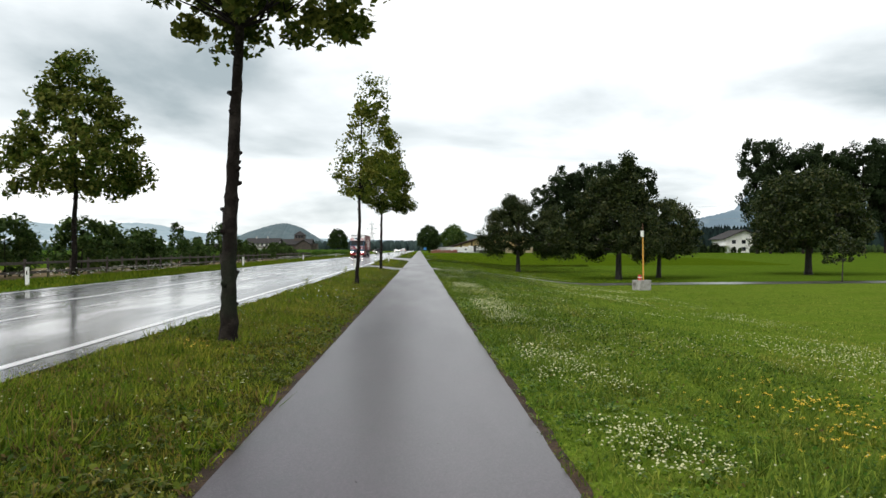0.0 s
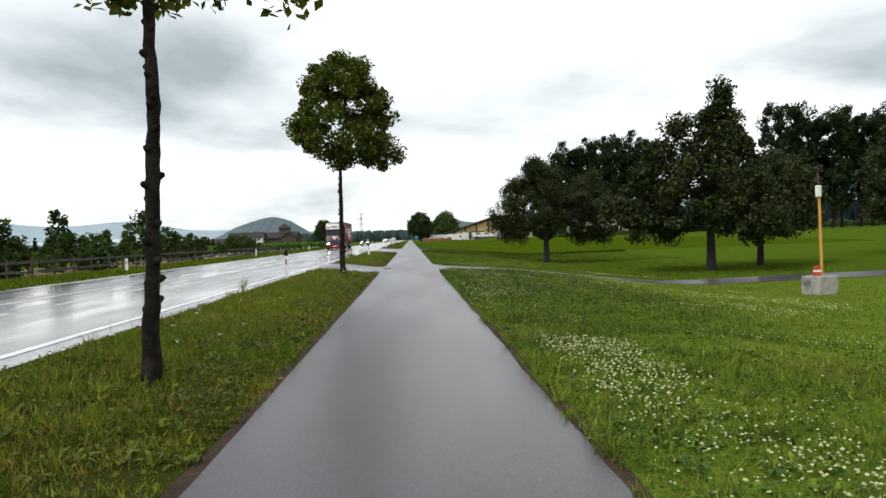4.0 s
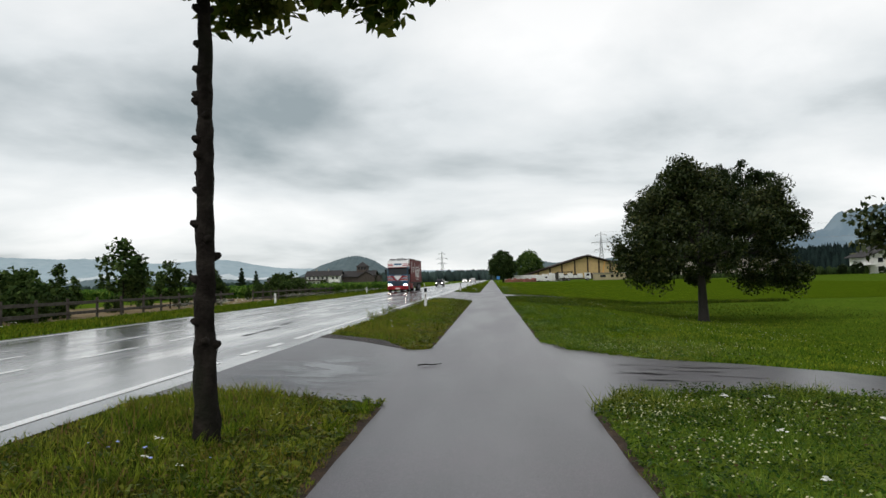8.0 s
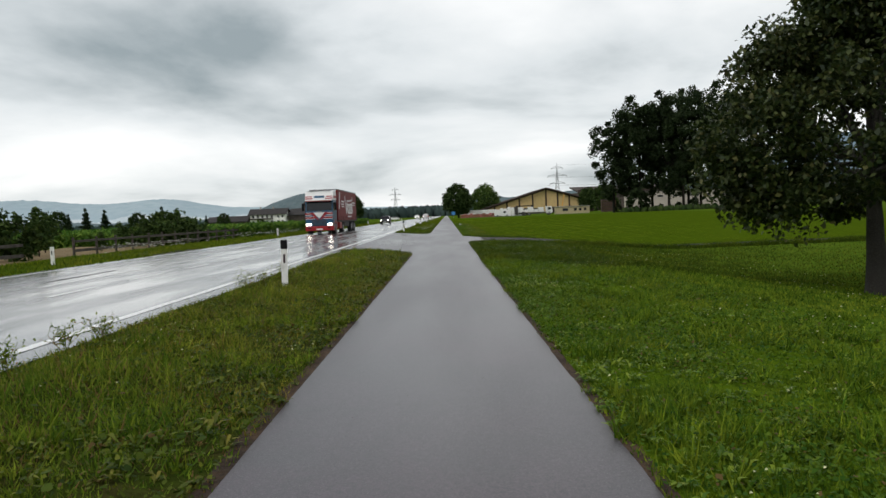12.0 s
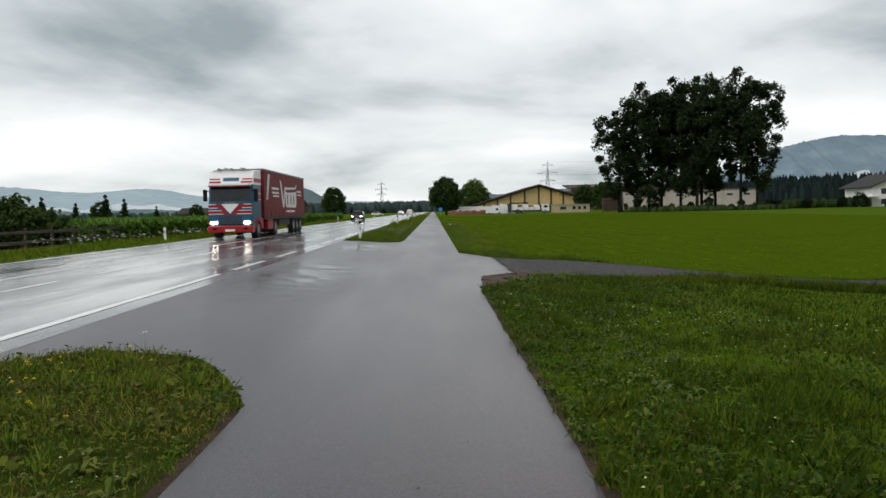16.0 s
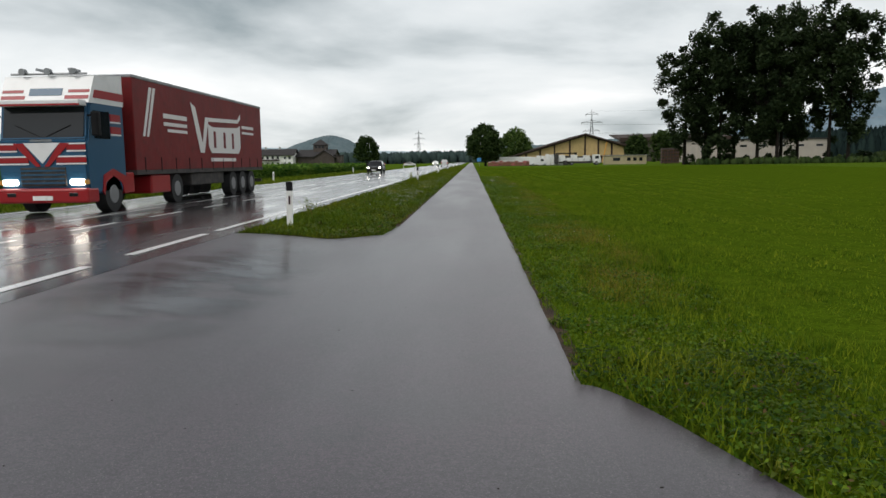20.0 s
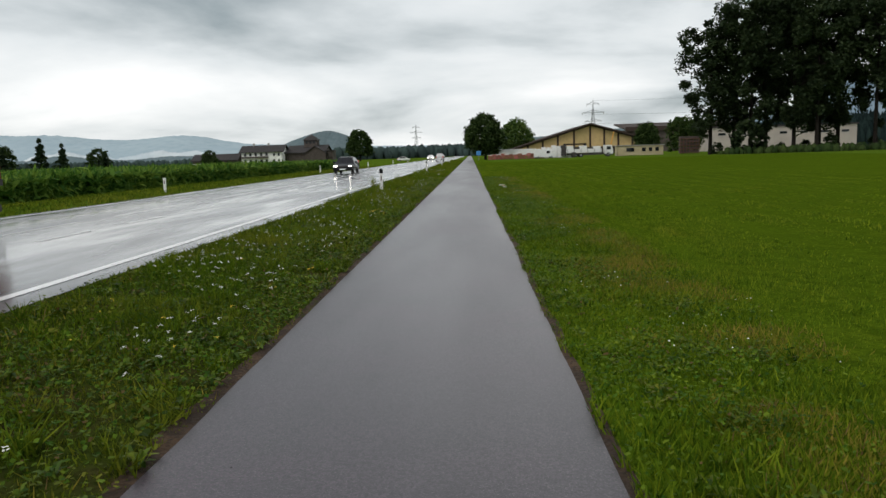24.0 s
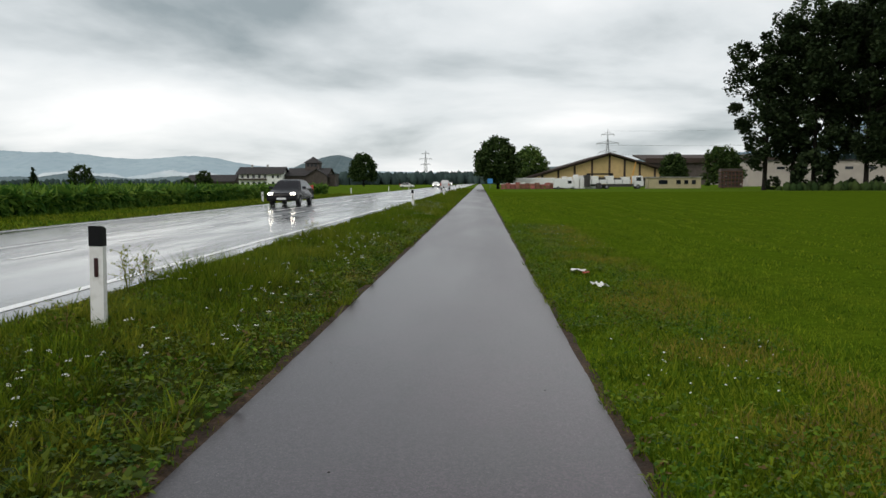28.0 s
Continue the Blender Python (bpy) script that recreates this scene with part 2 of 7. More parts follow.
M_BLADE_L = mat("dark_verge_blade", (0.105, 0.1624, 0.0091), 0.8, spec=0.08, vary=(*clumped((0.105, 0.1566, 0.0104)), (0.6, 0.45, 0.68, (0.1575, 0.1798, 0.0169)), (0.23, 0.5, 0.7, (0.0735, 0.1334, 0.0065))), island=0.45, trans=0.35)
M_ROSETTE = mat("broad_weed_leaf", (0.138, 0.23, 0.0207), 0.5, spec=0.25, vary=((2.2, 0.46, 0.64, (0.08625, 0.1667, 0.0138)), (0.4, 0.45, 0.65, (0.1725, 0.2357, 0.0253))), island=0.55, trans=0.3)
M_ROSETTE_D = mat("dark_weed_leaf", (0.088, 0.145, 0.011), 0.5, spec=0.2, vary=((2.2, 0.46, 0.64, (0.045, 0.085, 0.008)), (0.4, 0.45, 0.65, (0.1, 0.145, 0.014))), island=0.55, trans=0.3)
M_ROSETTE_F = mat("field_weed_leaf", (0.105, 0.16, 0.012), 0.55, spec=0.15, vary=((2.2, 0.46, 0.64, (0.07, 0.115, 0.009)), (0.4, 0.45, 0.65, (0.13, 0.155, 0.016))), island=0.5, trans=0.3)
M_ROSETTE_V = mat("olive_weed_leaf", (0.115, 0.15, 0.016), 0.55, spec=0.2, vary=((1.8, 0.46, 0.64, (0.065, 0.105, 0.01)), (0.5, 0.5, 0.66, (0.16, 0.15, 0.025))), island=0.55, trans=0.3)
M_WITHER = mat("withered_leaf", (0.1152, 0.0828, 0.0255), 0.8, spec=0.05, vary=((2.5, 0.45, 0.65, (0.072, 0.069, 0.0187)),), island=0.5, trans=0.25)
M_CREAM_FL = mat("cream_clover_head", (0.44, 0.45, 0.24), 0.8, island=0.25)
M_BLADE_M = mat("mown_grass_blade", (0.1205, 0.1894, 0.01033), 0.8, spec=0.06, vary=((0.5, 0.45, 0.7, (0.155, 0.1951, 0.01492)), (0.17, 0.45, 0.65, (0.09754, 0.1663, 0.008033)), (2.6, 0.5, 0.64, (0.06885, 0.1148, 0.005738))), island=0.55, trans=0.35)
M_BLADE_C = mat("clover_meadow_blade", (0.1179, 0.1981, 0.0131), 0.8, spec=0.08, vary=(*clumped((0.126, 0.21, 0.01512)), (0.5, 0.45, 0.7, (0.173, 0.2201, 0.01835)), (0.9, 0.5, 0.66, (0.07076, 0.1321, 0.009173))), island=0.55, trans=0.3)
M_BLADE_D = mat("dark_clover_meadow_blade", (0.06692, 0.1098, 0.008214), 0.8, spec=0.08, vary=(*clumped((0.07152, 0.1164, 0.00948)), (0.5, 0.45, 0.7, (0.09821, 0.1221, 0.0115)), (0.9, 0.5, 0.66, (0.04016, 0.07324, 0.005751))), island=0.55, trans=0.3)
M_YLIME = mat("yellowing_lime_leaf", (0.102, 0.1403, 0.017), 0.7, spec=0.12, vary=((0.9, 0.45, 0.65, (0.18, 0.19, 0.035)),), island=0.45, trans=0.4)
M_WHITE_FL = mat("white_petal", (0.72, 0.72, 0.64), 0.8, island=0.2)
M_YELLOW_FL = mat("yellow_petal", (0.75, 0.5, 0.03), 0.8, island=0.2)
M_BLUE_FL = mat("blue_petal", (0.35, 0.4, 0.75), 0.8)
M_SOIL = mat("bare_soil", (0.042, 0.028, 0.02), 0.9, spec=0.2, vary=((3, 0.4, 0.65, (0.09, 0.055, 0.032)), (25, 0.45, 0.7, (0.03, 0.022, 0.016))), bump=(30, 0.9, 0.03))
M_GRAVEL = mat("wet_gravel", (0.038, 0.034, 0.034), 0.75, spec=0.18, vary=((38, 0.54, 0.62, (0.2, 0.185, 0.18)), (24, 0.45, 0.6, (0.032, 0.029, 0.029)), (0.8, 0.52, 0.72, (0.06, 0.053, 0.048))), bump=(90, 1.0, 0.025))
M_ROAD = mat("wet_road_asphalt", (0.06, 0.06, 0.064), 0.2, spec=0.62, vary=((0.35, 0.4, 0.65, (0.085, 0.084, 0.087)), (60, 0.4, 0.7, (0.04, 0.04, 0.043))), bump=(90, 0.08, 0.004), wet=(0.9, 0.36, 0.66, 0.1, 0.34), coat=(0.4, 0.14))
M_PATH = mat("wet_path_asphalt", (0.09216, 0.067, 0.08712), 0.3, spec=0.4, vary=((0.35, 0.4, 0.7, (0.08256, 0.075, 0.0891)), (0.9, 0.5, 0.66, (0.07872, 0.069, 0.08217)), (2.2, 0.5, 0.75, (0.06528, 0.059, 0.0693)), (34, 0.46, 0.68, (0.04704, 0.044, 0.05148)), (85, 0.42, 0.62, (0.04224, 0.04, 0.04554)), (120, 0.6, 0.72, (0.2112, 0.2, 0.198))), bump=(105.6, 0.2, 0.00396), wet=(0.75, 0.36, 0.62, 0.3, 0.36), coat=(0.05, 0.26))
M_TAR = mat("black_tar_seam", (0.012, 0.012, 0.013), 0.5, vary=((5, 0.45, 0.7, (0.03, 0.03, 0.03)),))
M_SMEAR = mat("damp_dark_asphalt", (0.052, 0.046, 0.049), 0.32, vary=((5, 0.42, 0.58, (0.09, 0.075, 0.082)),), bump=(110, 0.3, 0.004))


def water_film(name):
    """Thin standing water: clear gloss that breaks up into damp asphalt along an uneven rim."""
    ma = bpy.data.materials.new(name)
    ma.use_nodes = True
    t = ma.node_tree
    L = t.links.new
    p = t.nodes["Principled BSDF"]
    p.inputs["Base Color"].default_value = (0.06, 0.052, 0.06, 1)
    p.inputs["Roughness"].default_value = 0.13
    p.inputs["Specular IOR Level"].default_value = 0.5
    clear = t.nodes.new("ShaderNodeBsdfTransparent")
    mix = t.nodes.new("ShaderNodeMixShader")
    tc = t.nodes.new("ShaderNodeTexCoord")
    geo = t.nodes.new("ShaderNodeNewGeometry")
    near = t.nodes.new("ShaderNodeVectorMath")
    near.operation = "DISTANCE"
    near.inputs[1].default_value = (0.5, 0.5, 0.5)
    flat = t.nodes.new("ShaderNodeVectorMath")
    flat.operation = "MULTIPLY_ADD"
    flat.inputs[1].default_value, flat.inputs[2].default_value = (1, 1, 0), (0, 0, 0.5)
    L(tc.outputs["Generated"], flat.inputs[0])
    L(flat.outputs[0], near.inputs[0])
    rim = t.nodes.new("ShaderNodeMapRange")
    rim.inputs[1].default_value, rim.inputs[2].default_value = 0.5, 0.18
    rim.inputs[3].default_value, rim.inputs[4].default_value = 0.0, 0.9
    L(near.outputs["Value"], rim.inputs[0])
    noise = t.nodes.new("ShaderNodeTexNoise")
    noise.inputs["Scale"].default_value, noise.inputs["Detail"].default_value = 1.3, 4
    stretch = t.nodes.new("ShaderNodeVectorMath")
    stretch.operation = "MULTIPLY"
    stretch.inputs[1].default_value = (0.8, 1.5, 1)
    L(geo.outputs["Position"], stretch.inputs[0])
    L(stretch.outputs[0], noise.inputs["Vector"])
    ramp = t.nodes.new("ShaderNodeMapRange")
    ramp.inputs[1].default_value, ramp.inputs[2].default_value = 0.35, 0.58
    L(noise.outputs["Fac"], ramp.inputs[0])
    mul = t.nodes.new("ShaderNodeMath")
    mul.operation = "MULTIPLY"
    L(rim.outputs[0], mul.inputs[0])
    L(ramp.outputs[0], mul.inputs[1])
    L(mul.outputs[0], mix.inputs[0])
    L(clear.outputs[0], mix.inputs[1])
    L(p.outputs[0], mix.inputs[2])
    L(mix.outputs[0], t.nodes["Material Output"].inputs["Surface"])
    return ma


M_FILM = water_film("standing_rainwater")
M_STONE = mat("wet_track_stone", (0.11, 0.1, 0.098), 0.45, island=0.8)
M_PAINT = mat("white_road_paint", (0.84, 0.84, 0.84), 0.3, spec=0.6, vary=((7, 0.55, 0.8, (0.6, 0.6, 0.6)),), coat=(0.3, 0.15))
M_BARK = mat("dark_wet_bark", (0.01188, 0.00918, 0.00756), 0.9, spec=0.12, vary=((6, 0.45, 0.7, (0.0324, 0.027, 0.02268)), (1.2, 0.55, 0.7, (0.0189, 0.0216, 0.01404))), bump=(26, 1.0, 0.03))
# its dry share paints yellow-green highlights into the crown
M_LIME = mat("street_tree_leaf", (0.0612, 0.0972, 0.01152), rough=0.7, dry=(0.16, (0.171, 0.18, 0.036)), spec=0.12, vary=((0.9, 0.45, 0.65, (0.117, 0.135, 0.027)),), island=0.45, trans=0.35)
# its dry share is pale leaves painted in as glints
M_APPLE = mat("fruit_tree_leaf", (0.02501, 0.04081, 0.008844), rough=0.5, dry=(0.07, (0.0968, 0.0968, 0.03252)), spec=0.24, vary=((0.6, 0.5, 0.7, (0.06002, 0.07744, 0.02602)),), island=0.6, trans=0.25)
M_POPLAR = mat("poplar_leaf", (0.01865, 0.03181, 0.01146), 0.7, spec=0.12, vary=((0.15, 0.45, 0.65, (0.04189, 0.06474, 0.02652)),), island=0.4, trans=0.2)
M_OAK = mat("broad_tree_leaf", (0.03375, 0.06, 0.015), 0.7, spec=0.12, island=0.4, trans=0.2)
M_OAKL = mat("light_tree_leaf", (0.07225, 0.1232, 0.0255), 0.7, spec=0.12, island=0.4, trans=0.2)
M_SHRUB = mat("nursery_leaf", (0.03548, 0.06209, 0.01301), 0.7, spec=0.12, vary=((0.4, 0.45, 0.65, (0.05914, 0.1035, 0.02588)),), island=0.4, trans=0.25)
M_SPRUCE = mat("spruce_needles", (0.022, 0.04, 0.016), 0.75, spec=0.1, island=0.45, trans=0.15)
M_MAIZE = mat("maize_leaf", (0.07225, 0.153, 0.0204), 0.7, spec=0.12, vary=((0.1, 0.45, 0.65, (0.11, 0.2, 0.03)),), island=0.5, trans=0.3)
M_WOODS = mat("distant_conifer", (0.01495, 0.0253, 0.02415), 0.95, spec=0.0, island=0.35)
# lighter and bluer than M_WOODS: distance haze mixed into the leaf colour
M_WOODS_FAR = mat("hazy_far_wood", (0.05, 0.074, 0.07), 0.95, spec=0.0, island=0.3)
# distance haze is put into these hill, mountain and cliff colours
M_HILL = mat("hazed_hillside", (0.145, 0.19, 0.205), 1.0, spec=0.0, vary=((0.012, 0.4, 0.65, (0.165, 0.21, 0.222)), (0.05, 0.42, 0.7, (0.115, 0.16, 0.175))))
M_FAR = mat("haze_blue_mountain", (0.36, 0.45, 0.5), 1.0, spec=0.0, vary=((0.004, 0.4, 0.65, (0.4, 0.49, 0.53)), (0.02, 0.45, 0.7, (0.33, 0.42, 0.47))))
M_ROCK = mat("hazed_cliff", (0.17, 0.235, 0.285), 1.0, spec=0.0, vary=((0.01, 0.45, 0.65, (0.22, 0.285, 0.33)),))
# pale colour of opaque ridges that imitate mist
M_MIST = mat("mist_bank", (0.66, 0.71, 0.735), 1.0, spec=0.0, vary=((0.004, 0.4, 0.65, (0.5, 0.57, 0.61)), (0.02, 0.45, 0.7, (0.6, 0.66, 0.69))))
M_WOOD = mat("weathered_dark_wood", (0.045, 0.034, 0.028), 0.8, vary=((5, 0.4, 0.7, (0.085, 0.07, 0.06)),), bump=(30, 0.6, 0.01))
M_BARN = mat("grey_brown_barn_boards", (0.06, 0.047, 0.04), 0.85, vary=((0.8, 0.4, 0.7, (0.09, 0.072, 0.062)),))
M_TILE = mat("dark_roof_tiles", (0.04, 0.037, 0.038), 0.8, spec=0.2, vary=((1.2, 0.4, 0.7, (0.058, 0.053, 0.052)),), bump=(6, 0.5, 0.04))
M_WHITE = mat("white_render", (0.84, 0.84, 0.81), 0.85, vary=((0.7, 0.5, 0.75, (0.64, 0.64, 0.61)),))
M_BEIGE = mat("pale_concrete_wall", (0.42, 0.37, 0.33), 0.85, vary=((0.25, 0.45, 0.7, (0.35, 0.31, 0.28)),))
M_YELLOW = mat("straw_yellow_cladding", (0.5, 0.36, 0.16), 0.8, vary=((0.9, 0.45, 0.7, (0.43, 0.31, 0.14)),), rand=0.08)
M_BEAM = mat("dark_brown_beam", (0.03, 0.017, 0.012), 0.8, vary=((4, 0.4, 0.7, (0.05, 0.03, 0.02)),))
M_SITE = mat("cream_site_office", (0.47, 0.40, 0.25), 0.7, vary=((1.5, 0.5, 0.75, (0.4, 0.34, 0.22)),))
M_RUST = mat("rusty_steel", (0.13, 0.06, 0.04), 0.8, vary=((3, 0.4, 0.7, (0.08, 0.04, 0.03)),))
M_RED = mat("red_bricks_on_pallet", (0.3, 0.11, 0.085), 0.85, rand=0.35)
M_GREYBARK = mat("pale_fruit_bark", (0.02805, 0.02442, 0.02112), 0.9, vary=((5, 0.45, 0.7, (0.0231, 0.0198, 0.0165)), (22, 0.5, 0.7, (0.0396, 0.0363, 0.03168))), bump=(22, 1.0, 0.03))
M_STEEL = mat("galvanised_steel", (0.3, 0.31, 0.32), 0.5, metal=0.7, vary=((2, 0.4, 0.7, (0.2, 0.21, 0.22)),))
M_CONC = mat("weathered_concrete", (0.38, 0.37, 0.35), 0.9, vary=((4, 0.45, 0.65, (0.25, 0.24, 0.22)), (22, 0.5, 0.7, (0.3, 0.29, 0.27)), (1.4, 0.55, 0.7, (0.14, 0.13, 0.12))), bump=(35, 0.6, 0.01))
M_PLASTIC = mat("white_plastic", (0.78, 0.78, 0.76), 0.45, vary=((9, 0.5, 0.8, (0.6, 0.59, 0.56)),))
M_BLACK = mat("black_plastic", (0.008, 0.008, 0.009), 0.6, spec=0.15)
M_REFL = mat("dark_red_reflector", (0.03, 0.005, 0.006), 0.4)
M_MUD = mat("wet_track_mud", (0.075, 0.047, 0.032), 0.8, spec=0.2, vary=((5, 0.45, 0.65, (0.035, 0.025, 0.019)), (28, 0.5, 0.7, (0.1, 0.075, 0.057))), bump=(30, 0.6, 0.02))
M_ORANGE = mat("orange_yellow_paint", (0.62, 0.3, 0.05), 0.5, vary=((6, 0.5, 0.75, (0.45, 0.24, 0.06)),))
M_REDP = mat("red_paint", (0.5, 0.05, 0.03), 0.4)
M_GLASS = mat("dark_window_glass", (0.012, 0.015, 0.018), 0.06, spec=0.45)
M_TYRE = mat("tyre_rubber", (0.02, 0.02, 0.021), 0.85)
M_RIM = mat("rim_metal", (0.26, 0.26, 0.27), 0.45, metal=0.7)
M_TRED = mat("dark_red_tarpaulin", (0.17, 0.012, 0.013), 0.55, spec=0.25, vary=((0.8, 0.45, 0.7, (0.14, 0.009, 0.01)), (3, 0.5, 0.7, (0.12, 0.012, 0.012))), bump=(1.5, 0.3, 0.06))
M_TBLUE = mat("steel_blue_lacquer", (0.022, 0.085, 0.16), 0.3, spec=0.35)
M_TWHITE = mat("white_lacquer", (0.76, 0.76, 0.76), 0.3, vary=((2, 0.5, 0.8, (0.66, 0.66, 0.66)),))
M_TREDP = mat("red_lacquer", (0.3, 0.012, 0.016), 0.35, spec=0.35)
M_CHASSIS = mat("dirty_dark_chassis", (0.035, 0.033, 0.033), 0.8, vary=((4, 0.4, 0.7, (0.07, 0.06, 0.055)),))
M_LAMP = mat("lit_headlamp", (1.0, 0.93, 0.8), 0.3, emit=9.0)
M_CARD = mat("dark_car_paint", (0.012, 0.012, 0.016), 0.25, spec=0.3)
M_SILVER = mat("silver_car_paint", (0.6, 0.6, 0.6), 0.25, metal=0.3)
M_GREYP = mat("grey_lettering", (0.72, 0.7, 0.69), 0.6)
M_BLUES = mat("blue_sign", (0.05, 0.22, 0.5), 0.5)
M_PAPER = mat("crumpled_packet", (0.75, 0.74, 0.72), 0.6)


# ---- building helpers ----
def link(name, me, parent=None, label="", material=None):
    if material is not None:
        me.materials.append(material)
    ob = new(name, me)
    if parent is not None:
        ob.parent = parent
    if label:
        ob["label"] = label
    return ob


def part(name, bm, material, parent, label=""):
    me = bpy.data.meshes.new(name)
    bm.to_mesh(me)
    bm.free()
    return link(name, me, parent, label, material)


def raw(name, verts, faces, material, parent=None, label="", smooth=False):
    """One mesh object from numpy arrays; all faces with the same number of corners."""
    verts, faces = np.asarray(verts, np.float32), np.asarray(faces, np.int32)
    me = bpy.data.meshes.new(name)
    me.vertices.add(len(verts))
    me.vertices.foreach_set("co", verts.ravel())
    k = faces.shape[1]
    me.loops.add(faces.size)
    me.loops.foreach_set("vertex_index", faces.ravel())
    me.polygons.add(len(faces))
    me.polygons.foreach_set("loop_start", np.arange(0, faces.size, k, dtype=np.int32))
    me.polygons.foreach_set("loop_total", np.full(len(faces), k, np.int32))
    if smooth:
        me.polygons.foreach_set("use_smooth", np.ones(len(faces), bool))
    me.update(calc_edges=True)
    return link(name, me, parent, label, material)


def thing(name, x, y, z, rz=0.0, label="", category="", group="", kind=""):
    ob = new(name)
    ob.matrix_world = pose(x, y, z, 0, 0, rz)
    return tagged(ob, label, category, group, kind)


def box(x0, x1, y0, y1, z0, z1, bevel=0.0, bm=None):
    bm = bm or bmesh.new()
    vs = [bm.verts.new((x, y, z)) for x in (x0, x1) for y in (y0, y1) for z in (z0, z1)]
    fs = [bm.faces.new([vs[i] for i in q]) for q in ((0, 1, 3, 2), (4, 6, 7, 5), (0, 4, 5, 1), (2, 3, 7, 6), (0, 2, 6, 4), (1, 5, 7, 3))]
    if bevel:
        es = list({ed for f in fs for ed in f.edges})
        bmesh.ops.bevel(bm, geom=es, offset=bevel, segments=2, affect="EDGES", profile=0.5)
    return bm


def rod(p0, p1, r0, r1=None, n=10, bm=None, caps=True):
    bm = bm or bmesh.new()
    r1 = r0 if r1 is None else r1
    p0, p1 = Vector(p0), Vector(p1)
    q = (p1 - p0).to_track_quat("Z", "Y")
    a = [bm.verts.new(p0 + q @ Vector((r0 * math.cos(i * math.tau / n), r0 * math.sin(i * math.tau / n), 0))) for i in range(n)]
    b = [bm.verts.new(p1 + q @ Vector((r1 * math.cos(i * math.tau / n), r1 * math.sin(i * math.tau / n), 0))) for i in range(n)]
    for i in range(n):
        bm.faces.new((a[i], a[(i + 1) % n], b[(i + 1) % n], b[i]))
    if caps:
        bm.faces.new(a[::-1])
        bm.faces.new(b)
    return bm


def prism(outline, axis, a, b, bm=None):
    """An outline of two coordinates drawn along an axis from a to b."""
    bm = bm or bmesh.new()

    def at(u, v, w):
        return {"x": (w, u, v), "y": (u, w, v), "z": (u, v, w)}[axis]

    p = [bm.verts.new(at(u, v, a)) for u, v in outline]
    q = [bm.verts.new(at(u, v, b)) for u, v in outline]
    n = len(p)
    for i in range(n):
        bm.faces.new((p[i], p[(i + 1) % n], q[(i + 1) % n], q[i]))
    bm.faces.new(p[::-1])
    bm.faces.new(q)
    bmesh.ops.recalc_face_normals(bm, faces=bm.faces)
    return bm


def smooth01(v, a, b):
    s = np.clip((v - a) / (b - a), 0, 1)
    return s * s * (3 - 2 * s)


RNG = np.random.default_rng(7)
GRID = RNG.random((256, 256))


def field(x, y, size):
    """Smooth value noise of a given size in metres, 0 to 1."""
    u, v = np.asarray(x, float) / size + 1000, np.asarray(y, float) / size + 1000
    i, j = np.floor(u).astype(int), np.floor(v).astype(int)
    a, b = u - i, v - j
    a, b = a * a * (3 - 2 * a), b * b * (3 - 2 * b)
    i0, i1, j0, j1 = i % 256, (i + 1) % 256, j % 256, (j + 1) % 256
    return (GRID[i0, j0] * (1 - a) + GRID[i1, j0] * a) * (1 - b) + (GRID[i0, j1] * (1 - a) + GRID[i1, j1] * a) * b


# ---- plan of the ground ----
PATH_L, PATH_R = -1.25, 1.25
ROAD_R, ROAD_L = -4.1, -13.3
ROAD_Z = 0.2


def dip(y):
    return 1.35 - 0.95 * smooth01(y, 85, 150) - 0.4 * smooth01(y, 150, 290)


def height(x, y):
    x, y = np.asarray(x, float), np.asarray(y, float)
    left = ROAD_Z * smooth01(-x, 1.1, 4.1) - 0.45 * smooth01(-x, 16, 24)
    right = -dip(y) * (0.07 * smooth01(x, 1.3, 3.4) + 0.93 * smooth01(x, 2, 15)) * (1 - smooth01(x, 60, 160))
    return np.where(x < 0, left, right)


def bay_near_1(x):
    return 51.0 - 0.2 * smooth01(x, -1.75, -1.25) - 0.6 * smooth01(-x, 3.2, 4.1)


def bay_far_1(x):
    return np.interp(x, (-4.15, -3.83, -2.94, -2.27, -1.66, -1.4, -1.23, -1.1), (59.5, 59.2, 58.75, 58.2, 57.7, 57.75, 58.2, 58.7))


def bay_near_2(x):
    return 94.45 - 1.8 * np.clip((np.asarray(x) + 2.35) / 1.1, 0, 1) ** 1.6 - 1.5 * np.clip((-np.asarray(x) - 3.0) / 1.1, 0, 1) ** 2


def bay_far_2(x):
    return 122.2 + 1.4 * smooth01(x, -2.4, -1.2) + 3.0 * smooth01(x, -1.35, -1.2)


def drive_1(x, far):
    if far:
        return np.interp(x, (1.1, 1.3, 1.7, 2.3, 2.9, 3.5, 5.3, 8, 20, 118), (59.6, 59.2, 57.9, 56.9, 56.45, 56.2, 56.4, 57.1, 59.3, 69.0))
    return np.interp(x, (1.1, 1.24, 1.78, 2.67, 3.5, 5, 8, 20, 118), (49.8, 50.2, 51.3, 52.0, 52.35, 52.7, 53.4, 55.7, 64.8))


def drive_2(x, far):
    if far:
        return 110.6 - 0.03 * np.minimum(x, 8) + 2.6 * (1 - smooth01(x, 1.2, 2.6))
    return np.interp(x, (1.1, 1.4, 2.3, 2.6, 3.1, 3.9, 4.7, 6, 9, 13.5, 30), (101.6, 101.7, 102.2, 103.4, 104.0, 104.35, 104.75, 105.7, 107.6, 108.0, 108.5))


